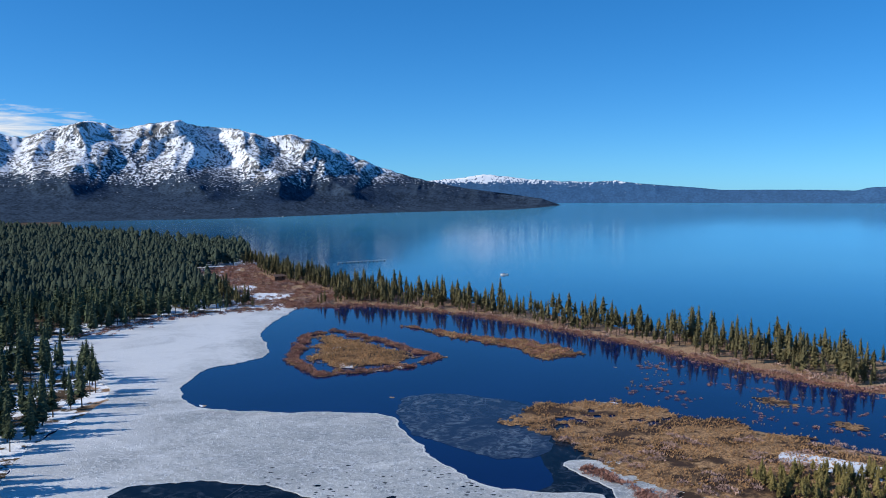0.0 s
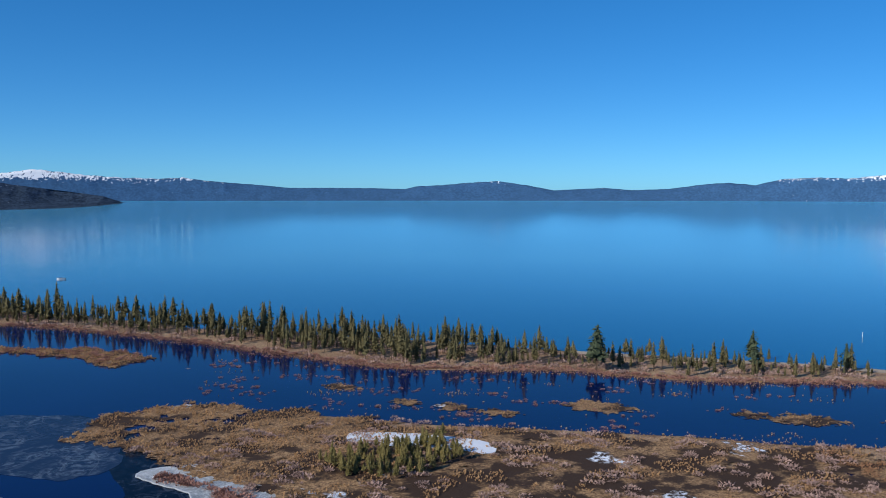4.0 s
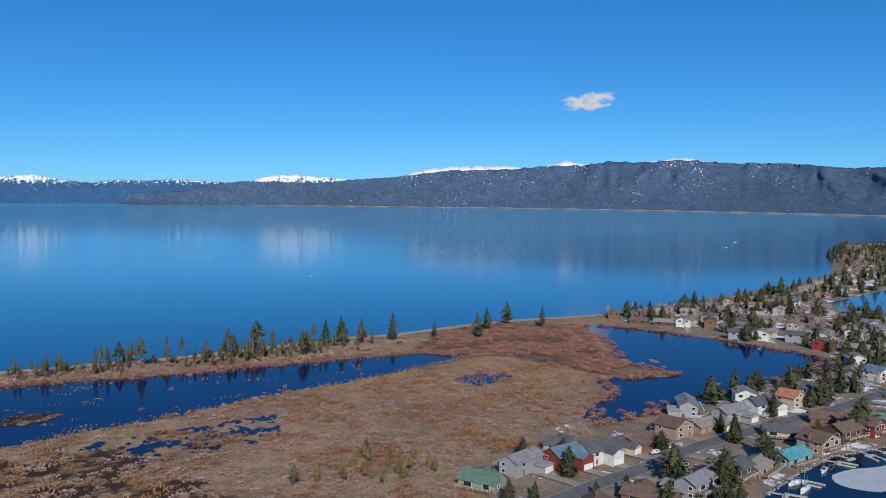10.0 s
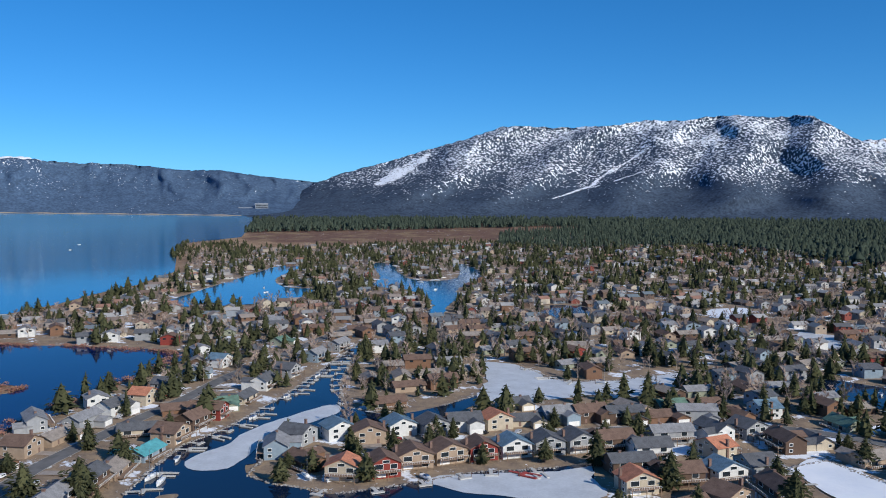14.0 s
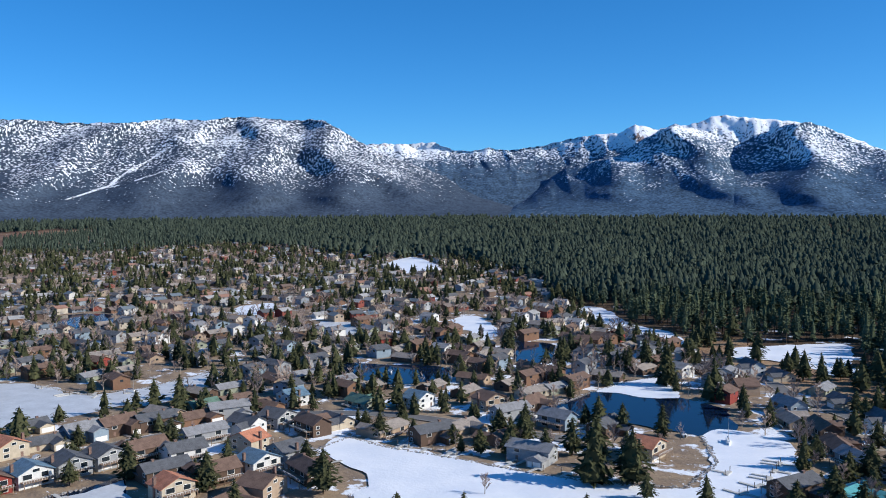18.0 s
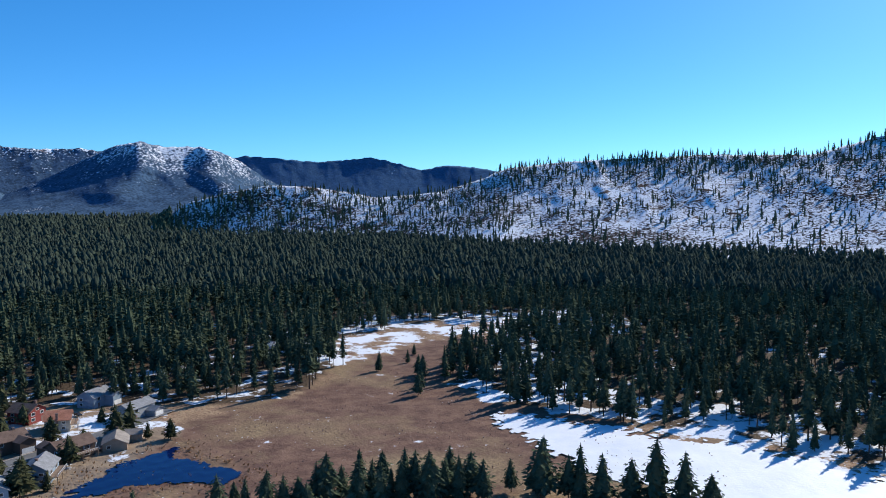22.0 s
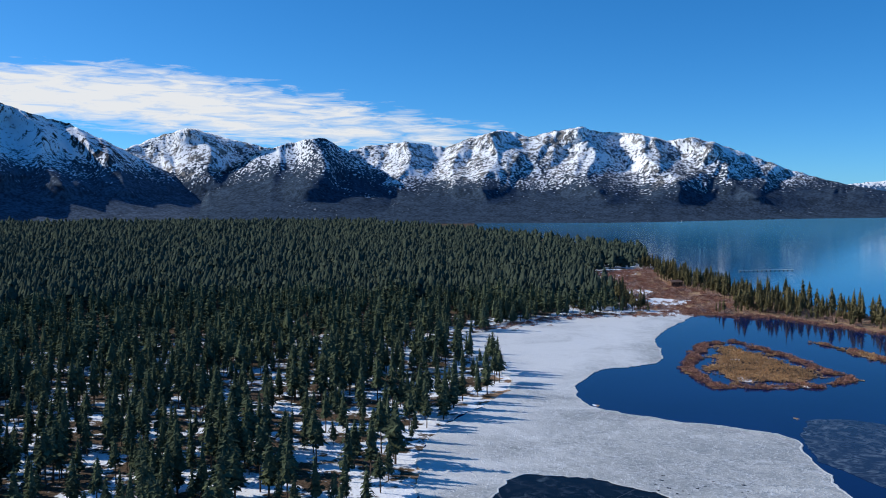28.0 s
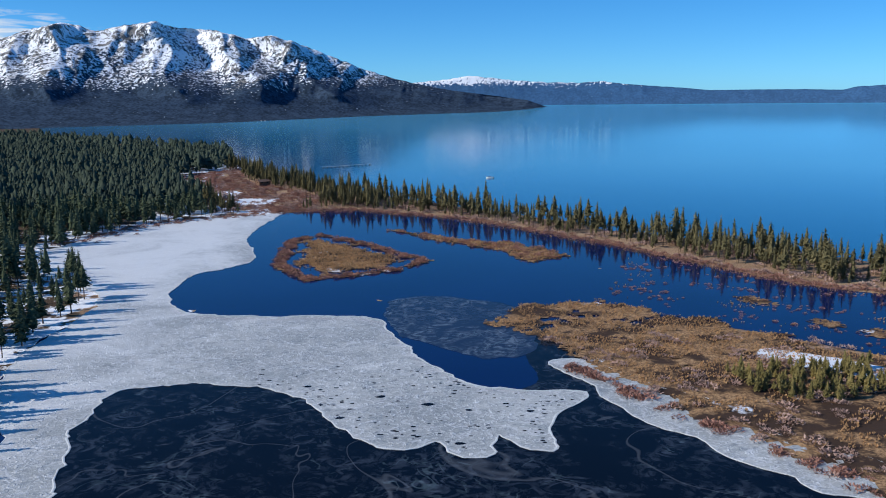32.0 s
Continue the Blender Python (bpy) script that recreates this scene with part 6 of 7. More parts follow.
def gable_roof(x0, x1, y0, y1, z1, ridge, along_x, over=0.7, thick=0.22):
    bm = bmesh.new()
    if along_x:
        m_, h_ = (y0 + y1) / 2, (y1 - y0) / 2
    else:
        m_, h_ = (x0 + x1) / 2, (x1 - x0) / 2
    k = (ridge - z1) / h_
    low = z1 - over * k
    for s in (-1, 1):
        prof = [(m_, ridge + 0.03), (m_ + s * (h_ + over), low + 0.03), (m_ + s * (h_ + over), low + thick + 0.03), (m_, ridge + thick + 0.03)]
        rings = []
        for e in ((x0 - over, x1 + over) if along_x else (y0 - over, y1 + over)):
            rings.append([bm.verts.new((e, p, z) if along_x else (p, e, z)) for p, z in prof])
        a, b = rings
        for i in range(4):
            bm.faces.new((a[i], a[(i + 1) % 4], b[(i + 1) % 4], b[i]))
        bm.faces.new(a)
        bm.faces.new(b[::-1])
    bmesh.ops.recalc_face_normals(bm, faces=bm.faces)
    return bm


M_TRIM = plain("white_trim", (0.78, 0.77, 0.74), 0.6, 0.08)
_g = Mat("window_glass", 0.05, 0, 0.6)
M_GLASS = _g.col((0.02, 0.028, 0.035))
M_DECK = plain("weathered_deck_boards", (0.25, 0.17, 0.12), 0.85, 0.3, 1.5)
M_BRICK = plain("chimney_brick", (0.20, 0.13, 0.105), 0.9, 0.3, 2.0)
WALLS = [plain(n_ + "_siding", c_, 0.8, 0.12, 0.5) for n_, c_ in (("grey", (0.30, 0.31, 0.32)), ("white", (0.62, 0.62, 0.60)), ("tan", (0.36, 0.27, 0.195)), ("brown", (0.19, 0.105, 0.065)), ("barn_red", (0.24, 0.045, 0.035)),
                                                                   ("blue_grey", (0.24, 0.31, 0.37)), ("sage", (0.27, 0.29, 0.22)), ("cream", (0.48, 0.41, 0.31)), ("dark_brown", (0.11, 0.07, 0.05)))]


def shingle_material(name, c):
    m = Mat(name, 0.9, 0, 0.2)
    a, b = m.noise(0.4, 4), m.noise(3.5, 3, 0.7)
    k = m.mth("ADD", m.step(a, 0.3, 0.7, 0.75, 1.2), m.step(b, 0.3, 0.7, -0.25, 0.25))
    v = m.node("ShaderNodeVectorMath")
    v.operation = "SCALE"
    v.inputs[0].default_value = tuple(1.35 * q for q in c)
    m.link(k, v.inputs["Scale"])
    m.bump(b, 0.5, 0.05)
    return m.col(v.outputs[0])


ROOFS = [shingle_material(n_ + "_shingles", c_) for n_, c_ in (("charcoal", (0.085, 0.088, 0.095)), ("brown", (0.13, 0.085, 0.065)), ("grey", (0.19, 0.19, 0.195)), ("weathered", (0.22, 0.19, 0.165)),
                                                                ("slate_blue", (0.10, 0.16, 0.21)), ("green", (0.09, 0.15, 0.115)), ("terracotta", (0.36, 0.15, 0.09)), ("teal", (0.07, 0.25, 0.27)))]


def window(parent, x, y, z, w, h, side):
    """A framed window on a wall that faces -y (0), +x (1), +y (2) or -x (3)."""
    bm = bmesh.new()
    f = 0.13
    rings = []
    for yy in (-0.11, 0.03):
        for e in (f, 0.0):
            rings.append([bm.verts.new(p) for p in ((-w / 2 - e, yy, -e), (w / 2 + e, yy, -e), (w / 2 + e, yy, h + e), (-w / 2 - e, yy, h + e))])
    for a, b in ((0, 1), (1, 3), (3, 2), (2, 0)):
        for i in range(4):
            bm.faces.new((rings[a][i], rings[a][(i + 1) % 4], rings[b][(i + 1) % 4], rings[b][i]))
    bmesh.ops.recalc_face_normals(bm, faces=bm.faces)
    ob = part("window", bm, M_TRIM, parent)
    ob.matrix_local = pose(x, y, z, 0, 0, 90 * side)
    bm = bmesh.new()
    box(bm, -w / 2, w / 2, -0.05, 0.02, 0, h)
    part("pane", bm, M_GLASS, ob)
    return ob


def house(form, wall, roof, label, w=11.0, d=12.0, storeys=2, deck=True):
    """form 'front': gable to the street; 'side': ridge along the street with a garage wing; 'ell': both."""
    home = new("house")
    tagged(home, label, "house", "houses by the water")
    h = 2.6 * storeys + 0.3
    rise_ = 2.9 if form != "side" else 2.4
    al = form != "front"
    part("wall", gable_body(-w / 2, w / 2, -d / 2, d / 2, h, h + rise_, al), wall, home)
    part("roof", gable_roof(-w / 2, w / 2, -d / 2, d / 2, h, h + rise_, al), roof, home)
    if form in ("side", "ell"):
        gx0, gx1 = (w / 2 - 6.2, w / 2 - 0.2)
        gy0 = -d / 2 - 5.5
        gh = 2.9 if form == "side" else h - 0.6
        part("wing_wall", gable_body(gx0, gx1, gy0, -d / 2 + 0.5, gh, gh + 1.5, False), wall, home)
        part("wing_roof", gable_roof(gx0, gx1, gy0, -d / 2 + 2.0, gh, gh + 1.5, False, 0.5), roof, home)
    else:
        gx0, gx1, gy0 = -w / 2 + 0.6, -w / 2 + 5.4, -d / 2
    bm = bmesh.new()
    box(bm, gx0 + 0.6, gx1 - 0.6, gy0 - 0.08, gy0 + 0.05, 0, 2.3)
    for k in range(1, 4):
        box(bm, gx0 + 0.6, gx1 - 0.6, gy0 - 0.11, gy0, 0.56 * k, 0.56 * k + 0.05)
    if form == "front":
        part("garage_door", bm, M_TRIM, home).matrix_local = pose(0, 0, 0, 0, 0, 180)
    else:
        part("garage_door", bm, M_TRIM, home)
    bm = bmesh.new()
    dx = -w / 4 if form != "front" else w / 4
    box(bm, dx - 0.5, dx + 0.5, -d / 2 - 0.07, -d / 2 + 0.05, 0, 2.1)
    part("door", bm, M_BRICK, home, "dark front door")
    bm = bmesh.new()
    cx_ = w / 4 if al else w / 2
    cz_ = h + rise_ + (0.7 if al else 0.1)
    box(bm, cx_ - 0.45, cx_ + 0.45, -0.6, 0.4, -0.5 if not al else h, cz_)
    box(bm, cx_ - 0.55, cx_ + 0.55, -0.7, 0.5, cz_, cz_ + 0.18)
    part("chimney", bm, M_BRICK, home)
    for s in range(storeys):
        z = 0.9 + 2.6 * s
        window(home, -w / 4, -d / 2, z if s or form == "front" else z, 1.9, 1.4, 0) if (s or form == "front") else None
        window(home, w / 4, -d / 2, z, 1.6, 1.3, 0) if form == "front" and s else None
        window(home, w / 2, d / 4, z, 1.5, 1.2, 1)
        window(home, -w / 2, d / 4, z, 1.5, 1.2, 3)
        window(home, w / 4, d / 2, z - 0.3, 2.8, 1.9, 2)
        window(home, -w / 4, d / 2, z - 0.3, 2.2, 1.8, 2)
    if form == "front":
        window(home, 0, -d / 2, h + 0.2, 1.6, 1.0, 0)
        window(home, 0, d / 2, h + 0.1, 2.2, 1.1, 2)
    if deck:
        y0, y1, zd = d / 2, d / 2 + 3.2, 2.55 if storeys > 1 else 0.4
        bm = bmesh.new()
        box(bm, -w / 2 + 0.5, w / 2 - 0.5, y0, y1, zd, zd + 0.2)
        for px in (-w / 2 + 0.7, 0, w / 2 - 0.7):
            box(bm, px - 0.1, px + 0.1, y1 - 0.25, y1 - 0.05, -0.5, zd)
        part("deck", bm, M_DECK, home)
        bm = bmesh.new()
        box(bm, -w / 2 + 0.5, w / 2 - 0.5, y1 - 0.12, y1 - 0.04, zd + 1.0, zd + 1.1)
        n = int(w / 0.9)
        for k in range(n + 1):
            px = -w / 2 + 0.5 + (w - 1.0) * k / n
            box(bm, px - 0.04, px + 0.04, y1 - 0.12, y1 - 0.04, zd + 0.2, zd + 1.0)
        part("railing", bm, M_TRIM, home)
    return home


W, F = WALLS, ROOFS
HOUSES = [
    house("front", W[1], F[4], "white two-storey house with slate-blue gable roof and deck"),
    house("front", W[0], F[0], "grey two-storey house with charcoal gable roof and deck", 11, 13),
    house("front", W[4], F[1], "barn-red two-storey house with brown gable roof", 10, 12),
    house("front", W[2], F[1], "tan two-storey house with brown gable roof and deck", 12, 12),
    house("side", W[0], F[2], "long grey house with grey shingle roof and garage", 16, 9, 2),
    house("side", W[7], F[0], "cream house with charcoal roof and garage wing", 14, 9, 1),
    house("side", W[3], F[1], "brown wooden house with brown roof and garage wing", 16, 10, 1),
    house("ell", W[1], F[0], "white gabled house with charcoal roof", 13, 10, 2),
    house("ell", W[5], F[2], "blue-grey gabled house with grey shingle roof", 13, 10, 2),
    house("ell", W[8], F[1], "dark brown cabin-style house with brown roof", 14, 10, 2),
    house("ell", W[6], F[5], "sage house with dull green roof", 13, 10, 1),
    house("side", W[2], F[3], "tan ranch house with weathered shingle roof", 17, 10, 1),
    house("front", W[7], F[6], "cream house with terracotta roof", 11, 11, 2),
    house("ell", W[4], F[4], "dark red house with blue metal roof", 13, 10, 2),
    house("side", W[5], F[7], "blue-grey house with teal metal roof", 15, 10, 1),
    house("side", W[8], F[0], "dark brown house with charcoal roof", 15, 10, 2),
]


def plain_house(form, wall, roof, label, w, d, storeys):
    """A house farther off: walls, roof, chimney and a few windows."""
    home = new("house")
    tagged(home, label, "house", "houses of the neighbourhood")
    h = 2.8 * storeys + 0.3
    al = form == "side"
    part("wall", gable_body(-w / 2, w / 2, -d / 2, d / 2, h, h + 2.2, al), wall, home)
    part("roof", gable_roof(-w / 2, w / 2, -d / 2, d / 2, h, h + 2.2, al), roof, home)
    bm = bmesh.new()
    box(bm, w / 4, w / 4 + 1.0, -0.6, 0.4, h, h + 3.2)
    part("chimney", bm, M_BRICK, home)
    for sx, sy, sd in ((-w / 4, -d / 2, 0), (w / 4, -d / 2, 0), (-w / 4, d / 2, 2), (w / 4, d / 2, 2), (w / 2, 0, 1), (-w / 2, 0, 3)):
        bm = bmesh.new()
        box(bm, -0.9, 0.9, -0.08, 0.03, h - 1.9, h - 0.6)
        part("window", bm, M_GLASS, home).matrix_local = pose(sx, sy, 0, 0, 0, 90 * sd)
    return home


PLAIN = [
    plain_house("side", W[0], F[0], "grey house with charcoal gable roof", 13, 10, 2),
    plain_house("side", W[2], F[1], "tan house with brown gable roof", 15, 10, 1),
    plain_house("front", W[1], F[2], "white house with grey gable roof", 10, 12, 2),
    plain_house("side", W[3], F[1], "brown wooden house with brown roof", 14, 10, 2),
    plain_house("side", W[7], F[3], "cream ranch house with weathered roof", 16, 10, 1),
    plain_house("front", W[5], F[0], "blue-grey house with charcoal roof", 11, 12, 2),
    plain_house("side", W[8], F[3], "dark brown house with weathered roof", 14, 10, 1),
    plain_house("front", W[4], F[1], "dull red house with brown roof", 10, 12, 2),
    plain_house("side", W[6], F[2], "sage house with grey roof", 14, 9, 1),
]
ROW_HOUSES = [(340, 3), (349, -14), (357, -27), (370, -36), (380, -49), (400, -67), (413, -83), (430, -99), (448, -118), (465, -138), (484, -157), (509, -181), (538, -210), (568, -244), (594, -280),
              (322, -63), (338, -79), (352, -92), (366, -109), (383, -126), (400, -142), (412, -157), (438, -184), (460, -206), (484, -232), (519, -271), (548, -305),
              (336, -156), (348, -172), (315, -160), (345, -191), (293, -165), (288, -180), (331, -199),
              (290, -196), (287, -211), (282, -225), (277, -239), (272, -254), (267, -268), (258, -281), (231, -262), (240, -285),
              (333, -217), (325, -231), (321, -246), (315, -261), (311, -277), (305, -292), (298, -307), (287, -320), (277, -338), (268, -352)]
ROW_KIND = [4, 13, 7, 5, 6, 3, 11, 4, 7, 12, 1, 8, 0, 5, 10, 4, 15, 11, 14, 3, 9, 2, 5, 7, 1, 8, 4, 8, 1, 6, 0, 12, 2, 3, 3, 3, 2, 0, 1, 1, 9, 15, 7, 0, 1, 7, 12, 5, 8, 9, 15, 6, 4]
SOUTH_HOUSES = [(29, -560), (12, -548), (-9, -420), (6, -462), (-15, -400), (-22, -374), (-36, -366), (-36, -447), (-43, -418), (-59, -425), (-66, -402), (-78, -398), (-98, -446), (-134, -459), (-142, -422), (-98, -372),
                (-81, -350), (-17, -336), (2, -333), (5, -440), (-20, -490), (-60, -460), (30, -500)]
SOUTH_KIND = [7, 5, 9, 8, 6, 4, 8, 7, 6, 0, 6, 9, 2, 8, 4, 9, 8, 14, 15, 11, 5, 10, 3]


def nearest_road(px, py):
    best, bd = None, 1e9
    for rd in ROADS:
        for i in range(len(rd) - 1):
            (ax, ay), (bx, by) = rd[i], rd[i + 1]
            dx, dy = bx - ax, by - ay
            t = min(1, max(0, ((px - ax) * dx + (py - ay) * dy) / (dx * dx + dy * dy)))
            qx, qy = ax + t * dx, ay + t * dy
            dd = math.hypot(px - qx, py - qy)
            if dd < bd:
                best, bd = (qx - px, qy - py), dd
    return best, bd


hr = random.Random(77)
built = []
used = set()
used_near, used_mid = [], []


def put_house(kind, px, py, angle, kinds=HOUSES):
    src = kinds[kind]
    m_ = pose(px, py, 0.1, 0, 0, angle) @ Matrix.Diagonal((min(1.1, 13.4 / src.children[0].dimensions.x), 1.0, 1.0, 1))
    if src.name not in used:
        used.add(src.name)
        src.matrix_world = m_
    else:
        copy_thing(src, m_)
    built.append((px, py))


for (px, py), kind in zip(ROW_HOUSES + SOUTH_HOUSES, ROW_KIND + SOUTH_KIND):
    (dx, dy), dist = nearest_road(px, py)
    put_house(kind, px, py, math.degrees(math.atan2(dx, -dy)) + hr.uniform(-6, 6))

put_house(3, -215, 1112, 40, PLAIN)
put_house(1, -114, 990, 65, PLAIN)

# the rest of the neighbourhood: rows on a loose street grid
far_xy, far_ang = [], []
E1, E2 = (-0.30, -0.954), (0.954, -0.30)
cand = []
for i in range(-10, 130):
    for j in range(-60, 70):
        u_ = i * 19.0 + hr.uniform(-2.5, 2.5)
        v_ = (j // 2) * 58 + (j % 2) * 27 + hr.uniform(-2, 2)
        bend = 18 * math.sin(u_ / 130) + 12 * math.sin(v_ / 90)
        px, py = E1[0] * (u_ + bend) + E2[0] * (v_ + bend), E1[1] * (u_ + bend) + E2[1] * (v_ + bend)
        cand.append((px, py, j % 2))
cx, cy = np.array([c[0] for c in cand]), np.array([c[1] for c in cand])
ok = inside(HOMES, cx, cy) & ~in_water(cx, cy, 11) & (np.hypot(cx, cy) > 250)
for rd in ROADS:
    ok &= near_line(rd, cx, cy, False) > 13
for pl in (ICE_F, SNOW_LOT, MEADOW, FIELD):
    ok &= ~inside(pl, cx, cy)
ok &= ~((cx < 0) & (cy > -330))
for i in sorted(np.where(ok)[0], key=lambda k: cx[k] ** 2 + cy[k] ** 2):
    px, py, side = cand[i]
    if hr.random() < 0.16 or any((px - a) ** 2 + (py - b) ** 2 < 260 for a, b in built):
        continue
    ang = math.degrees(math.atan2(-E2[0] if side == 0 else E2[0], E2[1] if side == 0 else -E2[1])) + hr.choice((0, 0, 0, 90, -90)) + hr.uniform(-14, 14)
    dist = math.hypot(px, py)
    if dist < 470 and len(used_near) < 60:
        used_near.append(1)
        put_house(hr.choice((0, 1, 3, 4, 4, 5, 6, 6, 7, 8, 9, 9, 11, 11, 12, 15, 15, 10)), px, py, ang)
    elif dist < 760 and len(used_mid) < 225:
        used_mid.append(1)
        put_house(hr.choice((0, 1, 2, 3, 4, 5, 6, 8, 0, 1, 3, 4, 5, 6, 8, 7, 2, 6)), px, py, ang, PLAIN)
    elif hr.random() < (0.10 if dist < 950 else 0.45 if dist < 1250 else 0.72):
        continue
    else:
        built.append((px, py))
        far_xy.append((px, py))
        far_ang.append(ang)


def random_tint(name, stops, rough=0.85):
    m = Mat(name, rough, 0, 0.2)
    n = m.noise(0.5, 4)
    r = m.node("ShaderNodeValToRGB")
    r.color_ramp.interpolation = "CONSTANT"
    el = r.color_ramp.elements
    while len(el) < len(stops):
        el.new(0.5)
    for i, (e, c) in enumerate(zip(el, stops)):
        e.position, e.color = i / len(stops), (*c, 1)
    m.link(m.rand(), r.inputs[0])
    return m.col(m.mix(m.step(n, 0.3, 0.7, 0, 0.3), r.outputs[0], (0.12, 0.11, 0.10)))


M_FARWALL = random_tint("mixed_siding", [(0.38, 0.39, 0.40), (0.62, 0.61, 0.58), (0.42, 0.33, 0.25), (0.20, 0.11, 0.07), (0.24, 0.06, 0.045), (0.28, 0.32, 0.36), (0.52, 0.46, 0.37), (0.15, 0.10, 0.075)])
M_FARROOF = random_tint("mixed_shingles", [(0.12, 0.122, 0.13), (0.18, 0.125, 0.10), (0.26, 0.26, 0.265), (0.31, 0.26, 0.225), (0.16, 0.20, 0.23), (0.22, 0.17, 0.145), (0.40, 0.39, 0.38), (0.33, 0.18, 0.13)])


def bm_arrays(bm):
    bmesh.ops.triangulate(bm, faces=bm.faces)
    bm.verts.index_update()
    out = np.array([v.co[:] for v in bm.verts]), np.array([[v.index for v in f.verts] for f in bm.faces])
    bm.free()
    return out


def far_houses():
    fw, fr, fg = [], [], []
    for w, d, h, al in ((12, 10, 5.6, True), (14, 9, 3.1, True), (10, 12, 5.6, False), (15, 10, 3.1, True)):
        fw.append(bm_arrays(gable_body(-w / 2, w / 2, -d / 2, d / 2, h, h + 2.2, al)))
        fr.append(bm_arrays(gable_roof(-w / 2, w / 2, -d / 2, d / 2, h, h + 2.2, al)))
        bm = bmesh.new()
        for sx in (-w / 4, w / 4):
            for yy in (-d / 2 - 0.06, d / 2 + 0.02):
                box(bm, sx - 0.9, sx + 0.9, yy, yy + 0.04, h - 1.9, h - 0.6)
        fg.append(bm_arrays(bm))
    home = new("distant_houses")
    tagged(home, "many distant houses with gabled grey and brown roofs", "houses", kind="stuff")
    r = np.random.RandomState(5)
    pick = r.randint(0, 4, len(far_xy))
    for name, kinds, mat in (("walls", fw, M_FARWALL), ("roofs", fr, M_FARROOF), ("windows", fg, M_GLASS)):
        vs, fs, base = [], [], 0
        for (px, py), a, k in zip(far_xy, far_ang, pick):
            v, f = kinds[k]
            c, s = math.cos(radians(a)), math.sin(radians(a))
            z = float(rise(math.hypot(px, py)))
            vs.append(np.stack([v[:, 0] * c - v[:, 1] * s + px, v[:, 0] * s + v[:, 1] * c + py, v[:, 2] + z], -1))
            fs.append(f + base)
            base += len(v)
        mesh_object(name, np.concatenate(vs), np.concatenate(fs), mat, home)["kind"] = "stuff"


far_houses()

# ------------------------------------------------------------------ trees among the houses


def bare_tree(rng, limbs=9, twigs=26, spray=0.010):
    """Unit leafless tree: tapered trunk, rising limbs and fans of fine twigs. Returns wood and twigs as (verts, tris)."""
    v, f, tv, tf = [], [], [], []

    def stick(a, b, w0, w1):
        d = Vector(b) - Vector(a)
        s = d.orthogonal().normalized()
        t = d.cross(s).normalized()
        k = len(v)
        for p, w in ((Vector(a), w0), (Vector(b), w1)):
            for q in range(3):
                an = 2.094 * q
                v.append(tuple(p + (s * math.cos(an) + t * math.sin(an)) * w))
        for q in range(3):
            m = (q + 1) % 3
            f.extend([(k + q, k + m, k + 3 + m), (k + q, k + 3 + m, k + 3 + q)])

    stick((0, 0, 0), (0.01, 0.0, 0.45), 0.022, 0.013)
    stick((0.01, 0.0, 0.45), (0.0, 0.01, 0.97), 0.013, 0.003)
    for i in range(limbs):
        z = 0.16 + 0.62 * i / limbs
        a = i * 2.4 + rng.uniform(-0.4, 0.4)
        ln = 0.30 * (1.1 - 0.7 * i / limbs) * rng.uniform(0.8, 1.2)
        end = (ln * math.cos(a) * 0.75, ln * math.sin(a) * 0.75, min(0.98, z + ln * rng.uniform(0.7, 1.1)))
        stick((0, 0, z), end, 0.009, 0.003)
        for j in range(twigs):
            t = rng.uniform(0.25, 1.0)
            o = Vector((end[0] * t, end[1] * t, z + (end[2] - z) * t))
            d = Vector((rng.uniform(-0.7, 0.7), rng.uniform(-0.7, 0.7), rng.uniform(0.3, 1.5))).normalized() * rng.uniform(0.08, 0.2)
            s = d.orthogonal().normalized() * spray
            k = len(tv)
            tv += [tuple(o - s), tuple(o + s), tuple(o + d + s * 0.3)]
            tf.append((k, k + 1, k + 2))
    return (np.array(v), np.array(f)), (np.array(tv), np.array(tf))


_b = np.random.RandomState(19)
BARE = [bare_tree(_b) for _ in range(4)]
BARE_LOW = [bare_tree(_b, 5, 17, 0.018) for _ in range(3)]


def single_bare(kind, label):
    home = new("bare_tree")
    tagged(home, label, "tree", "leafless trees")
    (tv, tf), (cv, cf) = kind
    mesh_object("trunk", tv, tf, M_PALE, home)
    mesh_object("crown", cv, cf, M_TWIG, home)
    return home


hx, hy = np.array([b_[0] for b_ in built]), np.array([b_[1] for b_ in built])


def clear_of_houses(x, y, gap):
    keep = np.ones(len(x), bool)
    for i in range(len(x)):
        keep[i] = np.min((hx - x[i]) ** 2 + (hy - y[i]) ** 2) > gap * gap
    return keep


def free_ground(x, y, gap):
    ok = inside(HOMES, x, y) & ~in_water(x, y, 3) & (np.hypot(x, y) > 240) & ~inside(SNOW_LOT, x, y) & ~inside(ICE_F, x, y)
    for rd in ROADS:
        ok &= near_line(rd, x, y, False) > 6
    ok[ok] &= clear_of_houses(x[ok], y[ok], gap)
    return x[ok], y[ok]


POINT = [(1844, -575), (2191, -770), (1952, -827), (1714, -739), (1427, -502)]
rng = np.random.RandomState(90)
x, y = scatter(rng, 2600, 86, 205, 270, 640)
x, y = free_ground(*thin_out(x, y, 8.0), 7.0)
x, y = x[~inside(MEADOW, x, y)], y[~inside(MEADOW, x, y)]
dist = np.hypot(x, y)
order = np.argsort(dist)
x, y = x[order], y[order]
pick = rng.uniform(0, 1, len(x)) < 0.45
x, y = x[pick], y[pick]
close = min(115, len(x))
spots = list(zip(x[:close].tolist(), y[:close].tolist()))
plant(NEAR_PINES, spots, 6 + 12 * rng.beta(1.6, 1.7, close), 9, (1.2, 1.65))
